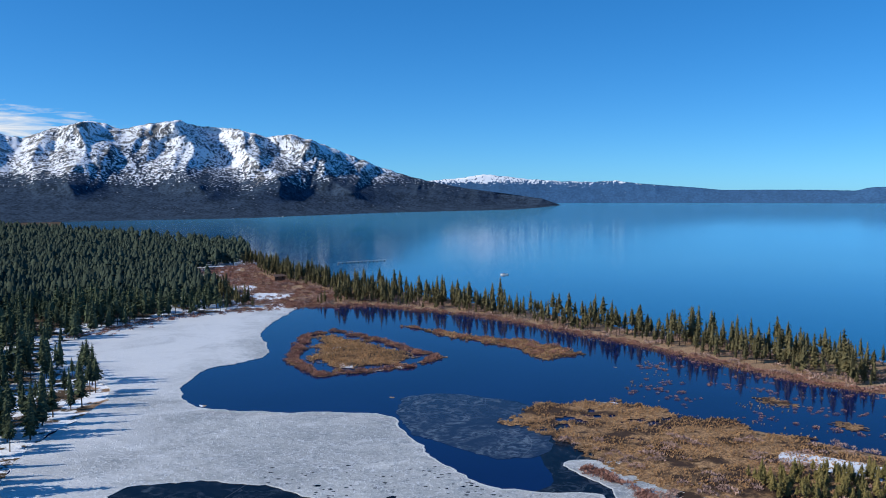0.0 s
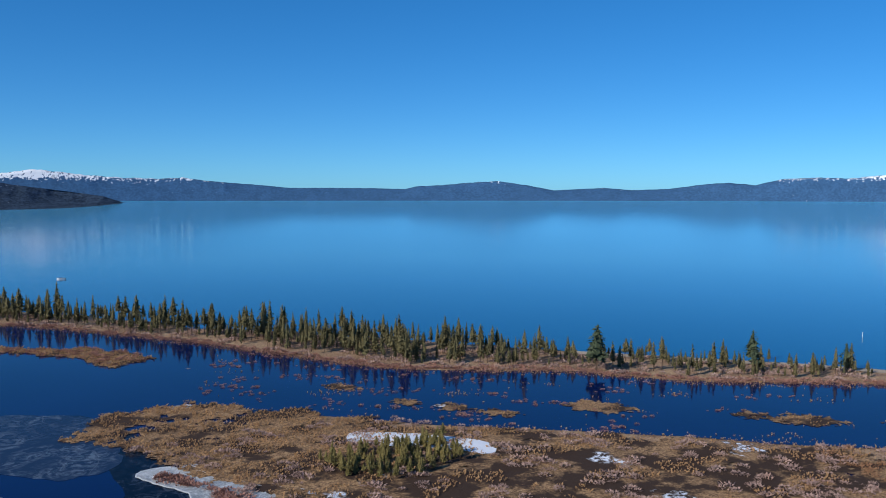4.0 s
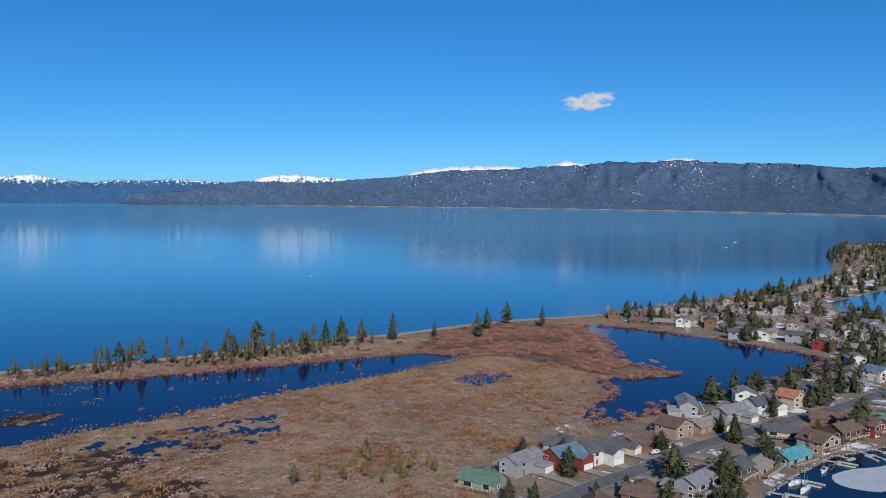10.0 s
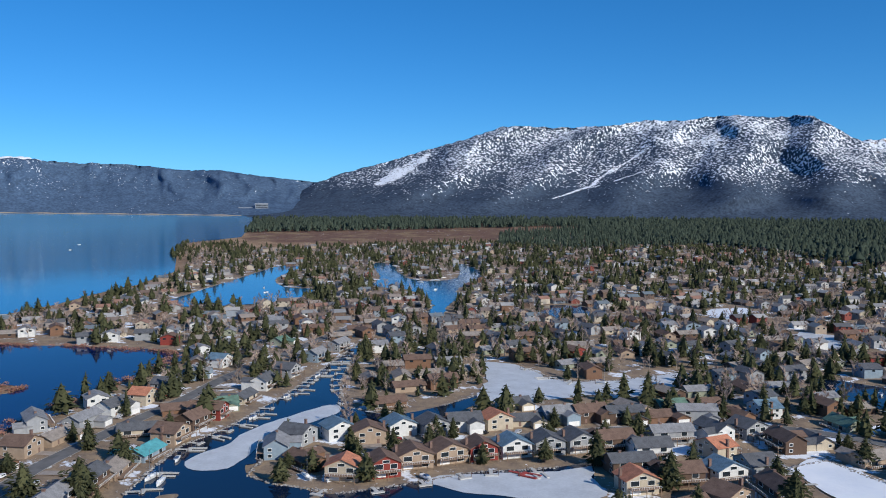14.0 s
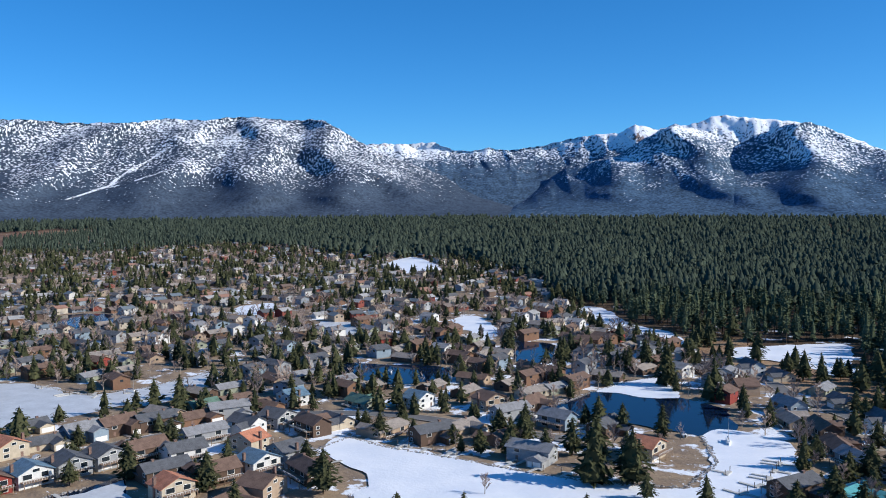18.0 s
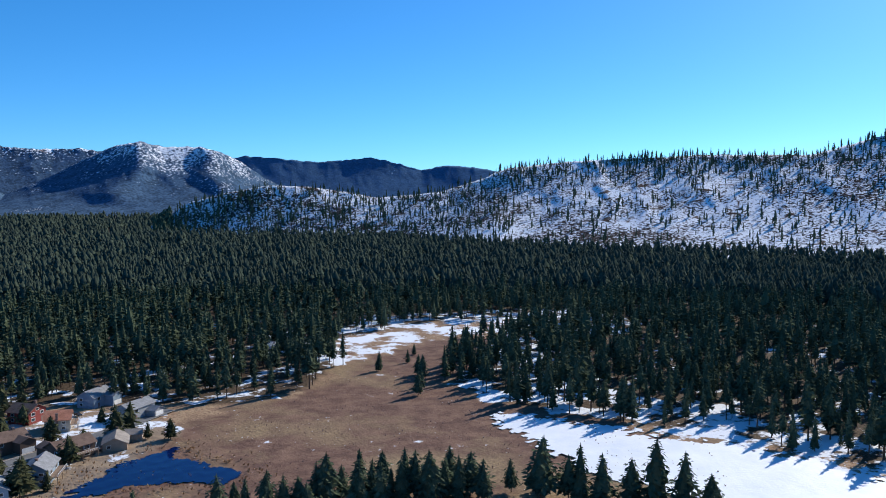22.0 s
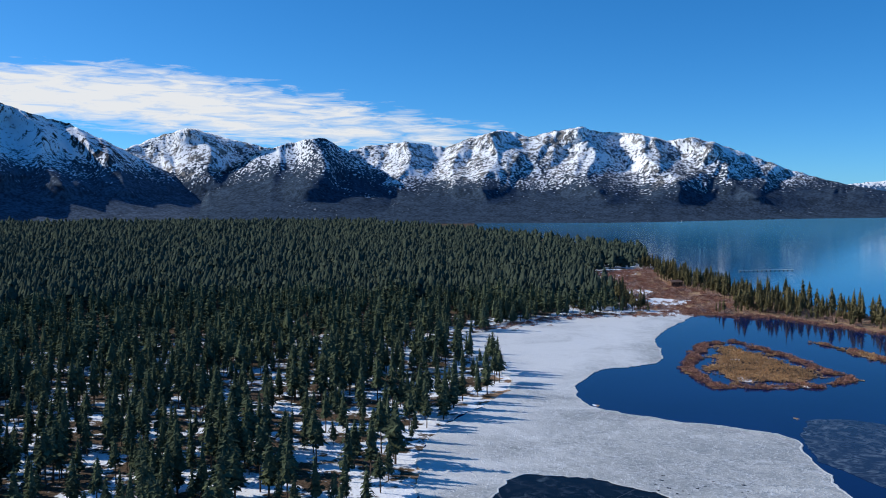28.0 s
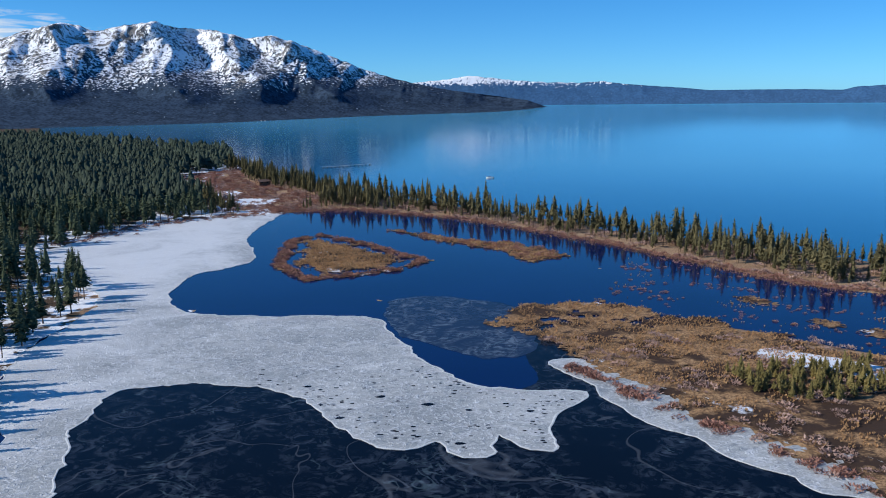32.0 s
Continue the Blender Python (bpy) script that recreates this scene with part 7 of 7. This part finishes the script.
x, y = x[close:], y[close:]
xm, ym = scatter(rng, 9000, 86, 205, 560, 900)
xm, ym = free_ground(*thin_out(xm, ym, 8.5), 6.5)
pick = wave(xm, ym, 80, 61) + rng.uniform(-0.7, 0.7, len(xm)) > 0.55
xm, ym = np.concatenate([x, xm[pick]]), np.concatenate([y, ym[pick]])
stuff_trees("neighbourhood_pines", FULL_MID, grounded(xm, ym), 6 + 12 * rng.beta(1.6, 1.7, len(xm)), 91, "dark pines standing between the houses", M_TOWN, (1.2, 1.7))
xm, ym = scatter(rng, 26000, 92, 190, 900, 2100)
xm, ym = thin_out(xm, ym, 9.5)
ok = inside(HOMES, xm, ym) | inside(POINT, xm, ym)
xm, ym = xm[ok], ym[ok]
ok = ~in_water(xm, ym, 4)
ok[ok] &= clear_of_houses(xm[ok], ym[ok], 6.0)
xm, ym = xm[ok], ym[ok]
leafy = wave(xm, ym, 120, 62) + rng.uniform(-0.8, 0.8, len(xm))
pick = leafy > 0.12
stuff_trees("far_neighbourhood_pines", FULL_LOW, grounded(xm[pick], ym[pick]), 6 + 12 * rng.beta(2, 2, int(pick.sum())), 94, "dark pines crowding between distant houses", M_TOWN, (1.1, 1.8))
bx, by = xm[leafy < -0.62], ym[leafy < -0.62]
EDGE_WOOD = [(240, -905), (126, -706), (42, -692), (-31, -577), (-86, -500), (-111, -477), (-90, -470), (-45, -505), (20, -560), (98, -655), (179, -772), (260, -900)]
wx, wy = area_points(rng, EDGE_WOOD, 900, 7.5)
ok = ~inside(SNOW_LOT, wx, wy) & ~in_water(wx, wy, 3)
ok[ok] &= clear_of_houses(wx[ok], wy[ok], 8.0)
stuff_trees("edge_pines", FULL_MID, grounded(wx[ok], wy[ok]), rng.uniform(9, 22, int(ok.sum())), 96, "pines at the forest edge behind the houses", M_TOWN, (1.1, 1.5))
WOODS_E = [(1853, -1545), (1916, -1869), (1684, -2169), (1231, -1588), (1288, -1273), (1524, -1271)]
wx, wy = area_points(rng, WOODS_E, 6000, 16.0)
stuff_trees("meadow_edge_pines", PINE_LOW, grounded(wx, wy), rng.uniform(15, 25, len(wx)), 95, "dark pine wood at the edge of the red meadow", M_NEEDLE_FAR)
x, y = scatter(rng, 500, 90, 190, 280, 560)
x, y = free_ground(*thin_out(x, y, 16.0), 7.0)
BARE_PROTO = [single_bare(k_, "leafless grey-brown tree with fine twigs") for k_ in BARE]
spots = [(391, -221), (305, -216), (275, -387), (269, -406), (108, -293), (359, -204)] + list(zip(x.tolist(), y.tolist()))[:60]
plant(BARE_PROTO, spots, [18, 12, 17, 16, 9, 14] + rng.uniform(7, 14, 60).tolist(), 10, (0.9, 1.3))
x, y = scatter(rng, 1900, 92, 180, 480, 900)
x, y = free_ground(*thin_out(x, y, 12.0), 6.0)
x, y = np.concatenate([x, bx]), np.concatenate([y, by])
ok = near_line(EAST_POND, x, y) > 30
x, y = x[ok], y[ok]
h = 7 + 10 * rng.beta(1.6, 1.8, len(x))
tv, tf = many([k_[0] for k_ in BARE_LOW], grounded(x, y), h, 92, (0.8, 1.2))
cv, cf = many([k_[1] for k_ in BARE_LOW], grounded(x, y), h, 92, (0.8, 1.2))
home = new("neighbourhood_bare_trees")
tagged(home, "leafless pinkish-grey trees among the houses", "trees", kind="stuff")
mesh_object("trunks", tv, tf, M_PALE, home)["kind"] = "stuff"
mesh_object("twigs", cv, cf, M_TWIG, home)["kind"] = "stuff"

# ------------------------------------------------------------------ driveways and stone banks
for (px, py), kind in zip(ROW_HOUSES + SOUTH_HOUSES, ROW_KIND + SOUTH_KIND):
    (dx, dy), dd = nearest_road(px, py)
    if 9 < dd < 34:
        ux, uy = dx / dd, dy / dd
        nx, ny = -uy * 2.6, ux * 2.6
        a0, a1 = 5.0, dd - 4.6
        ox, oy = (uy * -2.5, ux * 2.5)
        drive = mesh_object("driveway", [(px + ux * a0 + ox + nx, py + uy * a0 + oy + ny, 0.10), (px + ux * a0 + ox - nx, py + uy * a0 + oy - ny, 0.10), (px + ux * a1 + ox - nx, py + uy * a1 + oy - ny, 0.10),
                                         (px + ux * a1 + ox + nx, py + uy * a1 + oy + ny, 0.10)], [(0, 1, 2, 3)], M_DRIVE)
        if drive.data.polygons[0].normal.z < 0:
            drive.data.flip_normals()
        tagged(drive, "short pale concrete driveway", "driveway", kind="structure")


def stone_shape(r):
    bm = bmesh.new()
    bmesh.ops.create_icosphere(bm, subdivisions=1, radius=1.0)
    for v in bm.verts:
        v.co *= r.uniform(0.7, 1.2)
        v.co.z *= 0.6
    return bm_arrays(bm)


M_STONE = random_tint("bank_stones", [(0.40, 0.37, 0.34), (0.30, 0.27, 0.25), (0.48, 0.45, 0.41), (0.24, 0.21, 0.19)])
_s = np.random.RandomState(8)
STONES = [stone_shape(_s)[:2] for _ in range(4)]
BANKS = [[(322, -88), (347, -106), (372, -127), (390, -156), (411, -180), (441, -213), (504, -274), (561, -328)], [(500, -287), (447, -250), (407, -228), (383, -225), (366, -238)], [(365, -265), (374, -298)],
         [(364, -211), (363, -188), (359, -158), (330, -146), (316, -134), (301, -138), (288, -147), (277, -153), (271, -177), (267, -209), (251, -242)],
         [(348, -445), (350, -413), (356, -383), (376, -361), (421, -370)], [(196, -318), (192, -341), (168, -333), (132, -329), (94, -322), (71, -321), (40, -327), (32, -363), (42, -402)], [(120, -432), (108, -476), (92, -514), (79, -524)]]
xs, ys = zip(*[along(bk, 0.35, 0.6, _s) for bk in BANKS])
x, y = np.concatenate(xs), np.concatenate(ys)
v, f = many(STONES, np.stack([x, y, np.full(len(x), 0.12)], -1), _s.uniform(0.25, 0.6, len(x)), 14)
tagged(mesh_object("bank_stones", v, f, M_STONE), "pale rip-rap stones along the canal banks", "stones", kind="stuff")

# ------------------------------------------------------------------ docks, boats, cars
M_DOCK = plain("pale_dock_boards", (0.52, 0.50, 0.46), 0.85, 0.2, 1.2)
M_RED = plain("red_painted_dock", (0.34, 0.06, 0.05), 0.8)
M_HULL = plain("white_gelcoat", (0.80, 0.80, 0.78), 0.3, 0.05, spec=0.5)
M_COVER = plain("blue_canvas", (0.05, 0.10, 0.20), 0.85, 0.2)
M_METAL = plain("aluminium_mast", (0.6, 0.6, 0.6), 0.35, 0.05, metal=0.9)
M_TYRE = plain("black_rubber", (0.02, 0.02, 0.02), 0.9, 0.1)
M_PILE = plain("dark_pile_wood", (0.12, 0.09, 0.07), 0.9)


def dock(shape, material, label):
    home = new("boat_dock")
    tagged(home, label, "dock", "floating docks")
    bm = bmesh.new()
    box(bm, -0.8, 0.8, -1.0, 4.5, 0.35, 0.5)
    part("gangway", bm, material, home)
    bm = bmesh.new()
    box(bm, -2.6, 2.6, 4.5, 6.3, 0.15, 0.55)
    part("platform", bm, material, home)
    fingers = {"u": ((-2.6, -1.4), (1.4, 2.6)), "l": ((-2.6, -1.3),), "t": ()}[shape]
    for x0, x1 in fingers:
        bm = bmesh.new()
        box(bm, x0, x1, 6.3, 12.5, 0.15, 0.55)
        part("finger", bm, material, home)
    for px in (-2.8, 2.8):
        bm = bmesh.new()
        bmesh.ops.create_cone(bm, cap_ends=True, segments=6, radius1=0.16, radius2=0.14, depth=3.0, matrix=Matrix.Translation((px, 5.4, 0.9)))
        part("mooring_post", bm, M_PILE, home)
    return home


def hull_mesh(ln, bw, z0, z1):
    """A pointed boat hull, bow to +y."""
    bm = bmesh.new()
    rings = []
    for y_, k in ((-ln / 2, 0.85), (-ln / 6, 1.0), (ln / 5, 0.85), (ln / 2.6, 0.45), (ln / 2, 0.04)):
        rings.append([bm.verts.new(p) for p in ((-bw / 2 * k, y_, z1), (-bw / 3 * k, y_, z0 + 0.15), (0, y_, z0), (bw / 3 * k, y_, z0 + 0.15), (bw / 2 * k, y_, z1), (0, y_, z1 + 0.12))])
    for a, b in zip(rings, rings[1:]):
        for i in range(6):
            bm.faces.new((a[i], a[(i + 1) % 6], b[(i + 1) % 6], b[i]))
    bm.faces.new(rings[0][::-1])
    bm.faces.new(rings[-1])
    bmesh.ops.recalc_face_normals(bm, faces=bm.faces)
    return bm


def boat(sail, label):
    home = new("sailboat" if sail else "motorboat")
    tagged(home, label, "boat", "moored boats")
    ln = 8.5 if sail else 6.8
    part("hull", hull_mesh(ln, 2.5, -0.2, 1.0), M_HULL, home)
    bm = bmesh.new()
    box(bm, -0.8, 0.8, -ln * 0.12, ln * 0.2, 1.0, 1.6)
    bmesh.ops.bevel(bm, geom=bm.edges[:], offset=0.15, segments=1, affect="EDGES")
    part("cabin", bm, M_HULL if sail else M_COVER, home)
    if sail:
        bm = bmesh.new()
        bmesh.ops.create_cone(bm, cap_ends=True, segments=6, radius1=0.10, radius2=0.06, depth=11, matrix=Matrix.Translation((0, 0.8, 6.4)))
        part("mast", bm, M_METAL, home)
        bm = bmesh.new()
        box(bm, -0.16, 0.16, -3.2, 0.8, 2.0, 2.35)
        part("boom", bm, M_COVER, home, "blue-covered boom")
    else:
        bm = bmesh.new()
        box(bm, -0.25, 0.25, -ln / 2 - 0.5, -ln / 2 + 0.1, 0.1, 1.3)
        part("outboard_motor", bm, M_TYRE, home)
    return home


def car(body, label):
    home = new("car")
    tagged(home, label, "car", "parked cars")
    bm = bmesh.new()
    prof = [(-2.3, 0.35), (2.3, 0.35), (2.35, 0.85), (1.2, 1.0), (0.5, 1.6), (-1.9, 1.62), (-2.3, 1.0)]
    a = [bm.verts.new((-0.9, y_, z_)) for y_, z_ in prof]
    b = [bm.verts.new((0.9, y_, z_)) for y_, z_ in prof]
    for i in range(len(prof)):
        bm.faces.new((a[i], a[(i + 1) % len(prof)], b[(i + 1) % len(prof)], b[i]))
    bm.faces.new(a[::-1])
    bm.faces.new(b)
    bmesh.ops.recalc_face_normals(bm, faces=bm.faces)
    bmesh.ops.bevel(bm, geom=bm.edges[:], offset=0.08, segments=1, affect="EDGES")
    part("body", bm, body, home)
    for sx in (-0.9, 0.9):
        bm = bmesh.new()
        box(bm, sx - 0.02, sx + 0.02, -1.7, 0.5, 1.08, 1.5)
        part("side_window", bm, M_GLASS, home)
        for sy in (-1.45, 1.45):
            bm = bmesh.new()
            bmesh.ops.create_cone(bm, cap_ends=True, segments=12, radius1=0.34, radius2=0.34, depth=0.24, matrix=pose(sx, sy, 0.34, 0, 90, 0))
            part("wheel", bm, M_TYRE, home)
    return home


DOCKS = [dock("u", M_DOCK, "pale U-shaped floating boat dock"), dock("l", M_DOCK, "pale L-shaped floating boat dock"), dock("t", M_DOCK, "short pale floating dock"), dock("u", M_RED, "red-painted floating boat dock")]
placed = set()


def put(src, m):
    if src.name in placed:
        return copy_thing(src, m)
    placed.add(src.name)
    src.matrix_world = m
    return src


def docks_along(line, step, side, seed, skip=0.12):
    """Docks on a bank, reaching to the given side (1: left of the line's run)."""
    r = random.Random(seed)
    for i in range(len(line) - 1):
        (ax, ay), (bx, by) = line[i], line[i + 1]
        ln = math.hypot(bx - ax, by - ay)
        k = int(ln / step)
        for j in range(k):
            if r.random() < skip:
                continue
            t = (j + 0.5 + r.uniform(-0.15, 0.15)) / max(k, 1)
            ang = math.degrees(math.atan2(by - ay, bx - ax)) + (0 if side > 0 else 180) + r.uniform(-12, 12)
            put(DOCKS[r.choice((0, 0, 1, 1, 2, 2, 2))], pose(ax + (bx - ax) * t, ay + (by - ay) * t, 0, 0, 0, ang))


docks_along([(318, -86), (345, -105), (371, -127), (389, -156), (410, -180), (440, -213), (503, -274), (550, -318)], 9.5, -1, 1)
docks_along([(500, -287), (448, -250), (408, -229), (384, -225)], 13, -1, 2)
docks_along([(288, -147), (277, -154), (271, -178), (267, -209), (251, -242)], 13, -1, 3)
docks_along([(366, -213), (364, -190), (360, -160)], 14, -1, 4)
docks_along([(350, -383), (375, -362), (420, -371)], 13, 1, 5)
docks_along([(321, -363), (336, -342), (345, -311)], 14, -1, 6)
docks_along([(168, -333), (132, -329), (94, -322), (71, -321)], 11, 1, 7)
docks_along([(31, -362), (34, -330)], 12, 1, 8)
docks_along([(196, -318), (171, -303), (157, -288)], 11, -1, 9)
docks_along([(2, -375), (7, -343), (17, -321)], 10, -1, 10)
put(DOCKS[3], pose(258, -222, 0.1, 0, 0, 110))
SAIL, MOTOR = boat(True, "white sailboat with bare mast moored at a dock"), boat(False, "small white motorboat with dark blue cover")
for px, py, an in ((335, -102, 40), (327, -103, 55), (300, -152, 80), (1040, -740, 20), (1010, -770, 70), (960, -700, 10), (930, -640, 120), (720, -500, 60), (840, -600, 30), (352, -375, 95), (30, -395, 10)):
    put(SAIL, pose(px, py, 0.1, 0, 0, an))
for px, py, an in ((352, -118, 60), (398, -172, 35), (430, -206, 35), (470, -246, 40), (293, -157, 70), (272, -190, 90), (1100, -720, 10), (980, -440, 60), (930, -420, 20), (1000, -760, 50), (240, -480, 30), (860, -540, 80), (395, -232, 120), (50, -400, 200)):
    put(MOTOR, pose(px, py, 0.1, 0, 0, an))
lake_boat = boat(False, "small white boat anchored on the open lake")
lake_boat.matrix_world = pose(85, 1185, 0.1, 0, 0, 80) @ Matrix.Diagonal((1.5, 1.5, 1.5, 1))
for i, (px, py) in enumerate(((2080, -480), (1900, -420), (1150, 300), (1450, 560))):
    put(MOTOR, pose(px, py, float(rise(math.hypot(px, py))) + 0.1, 0, 0, 40 * i))
PAINT = [plain(n_ + "_car_paint", c_, 0.25, 0.04, spec=0.5) for n_, c_ in (("white", (0.75, 0.75, 0.74)), ("black", (0.02, 0.02, 0.022)), ("silver", (0.42, 0.43, 0.45)), ("red", (0.30, 0.02, 0.02)))]
CARS = [car(p_, n_) for p_, n_ in zip(PAINT, ("white parked sport-utility car", "black parked car by a house", "silver parked car by a house", "dark red parked car by a house"))]
for k_, px, py, an in ((0, 369, -54, 42), (0, 352, -63, 40), (1, 386, -58, 120), (2, 438, -118, 45), (3, 322, -209, 15), (0, 318, -222, 100), (1, 309, -249, 100), (2, 300, -262, 15), (0, -70, -410, 60), (2, -110, -395, 70), (1, -120, -440, 20), (3, 470, -152, 45), (2, 505, -190, 40)):
    put(CARS[k_], pose(px, py, 0.13, 0, 0, an))

# long pier on the lake, by the western shore
pier = new("pier")
tagged(pier, "long low wooden pier reaching into the lake", "pier")
bm = bmesh.new()
box(bm, -48, 48, -1.5, 1.5, 1.6, 2.0)
part("walkway", bm, M_DOCK, pier)
for k_ in range(13):
    bm = bmesh.new()
    box(bm, -46.4 + k_ * 7.6, -46.0 + k_ * 7.6, -1.2, 1.2, -1.0, 1.6)
    part("mooring_post", bm, M_PILE, pier)
pier.matrix_world = pose(-134, 1420, 0, 0, 0, 39)

# channel marker post in the lake
buoy = new("channel_marker")
tagged(buoy, "thin pale channel marker post standing in the lake", "marker")
bm = bmesh.new()
bmesh.ops.create_cone(bm, cap_ends=True, segments=8, radius1=0.22, radius2=0.16, depth=4, matrix=Matrix.Translation((0, 0, 2)))
part("post", bm, M_HULL, buoy)
bm = bmesh.new()
box(bm, -0.5, 0.5, -0.1, 0.1, 3.0, 4.0)
part("board", bm, M_HULL, buoy)
buoy.matrix_world = pose(590, 420, 0, 0, 0, 40)

# far hotel towers on the eastern shore
M_TOWER = plain("far_concrete", (0.30, 0.33, 0.37), 0.7, 0.1, 0.05)
for w_, d_, h_, az_, r_ in ((58, 30, 46, 114.1, 4060), (80, 30, 26, 113.2, 4080), (60, 30, 20, 115.0, 4070)):
    tower = new("hotel_tower")
    tagged(tower, "pale far-off hotel tower above the shore trees", "building", "far hotels")
    bm = bmesh.new()
    box(bm, -w_ / 2, w_ / 2, -d_ / 2, d_ / 2, -20, h_)
    part("wall", bm, M_TOWER, tower)
    bm = bmesh.new()
    box(bm, -w_ / 2 - 1, w_ / 2 + 1, -d_ / 2 - 1, d_ / 2 + 1, h_, h_ + 3)
    part("roof", bm, M_TOWER, tower)
    for k_ in range(int(h_ / 9)):
        bm = bmesh.new()
        box(bm, -w_ / 2 + 2, w_ / 2 - 2, d_ / 2, d_ / 2 + 0.4, 2 + 9 * k_, 7 + 9 * k_)
        part("window", bm, M_GLASS, tower)
    a_ = radians(az_)
    tower.matrix_world = pose(r_ * math.sin(a_), r_ * math.cos(a_), float(rise(r_)), 0, 0, -az_ + 180)

# ------------------------------------------------------------------ clouds


def cloud_material(scale, lo, hi, stretch):
    m = Mat("thin_cloud", 1.0, 0, 0.0)
    n = m.noise(scale, 7, 0.62, stretch, 0.6)
    edge = m.attr("body")
    dens = m.step(m.mth("ADD", n, m.mth("MULTIPLY", edge, 0.5)), lo, hi)
    out = m.t.nodes["Material Output"]
    # the cloud's sunlit white is emission, not light from the sun lamp
    e = m.node("ShaderNodeEmission")
    e.inputs["Color"].default_value = (0.93, 0.96, 1.0, 1)
    e.inputs["Strength"].default_value = 0.82
    t = m.node("ShaderNodeBsdfTransparent")
    mx = m.node("ShaderNodeMixShader")
    m.link(dens, mx.inputs[0])
    m.link(t.outputs[0], mx.inputs[1])
    m.link(e.outputs[0], mx.inputs[2])
    m.link(mx.outputs[0], out.inputs["Surface"])
    return m.m


def cloud(name, a0, a1, low, high, material, label):
    """A distant bank of cloud: low and high give its edges in degrees along the heading."""
    n, rows = 80, 14
    az = np.linspace(a0, a1, n)
    lo_ = np.interp(np.linspace(0, 1, n), np.linspace(0, 1, len(low)), low)
    hi_ = np.interp(np.linspace(0, 1, n), np.linspace(0, 1, len(high)), high)
    u = np.linspace(0, 1, rows)
    el = np.radians(lo_[None] + (hi_ - lo_)[None] * u[:, None])
    a = np.radians(az)[None] + 0 * el
    r = 4910.0
    v = np.stack([r * np.cos(el) * np.sin(a), r * np.cos(el) * np.cos(a), EYE + r * np.sin(el)], -1).reshape(-1, 3)
    i, j = np.arange(rows - 1)[:, None] * n, np.arange(n - 1)[None]
    q = np.stack([i + j, i + n + j, i + n + j + 1, i + j + 1], -1).reshape(-1, 4)
    ob = mesh_object(name, v, q, material)
    body = np.sin(np.pi * u)[:, None] ** 0.8 * np.sin(np.pi * np.linspace(0, 1, n))[None] ** 0.5
    ob.data.attributes.new("body", "FLOAT", "POINT").data.foreach_set("value", body.ravel().astype(np.float32))
    ob.visible_shadow = False
    return tagged(ob, label, "cloud", kind="structure")


cloud("backdrop_cloud_bank", 249, 340, [4.6, 4.4, 3.6, 4.5, 5.0, 4.0, 2.6, 2.6], [6.8, 7.0, 7.6, 8.0, 8.2, 8.8, 7.4, 4.6], cloud_material(0.004, 0.60, 0.92, (1, 1, 8)), "long white bank of thin wind-drawn cloud")
cloud("backdrop_cloud_puff", 91.6, 95.6, [5.5, 5.4, 5.7], [6.6, 6.9, 7.0], cloud_material(0.012, 0.70, 0.95, (1, 1, 2)), "single small white cloud")
cloud("backdrop_cloudlet", 259.2, 261.2, [7.8, 7.8], [8.5, 8.5], cloud_material(0.02, 0.74, 0.98, (1, 1, 3)), "tiny wisp of cloud")
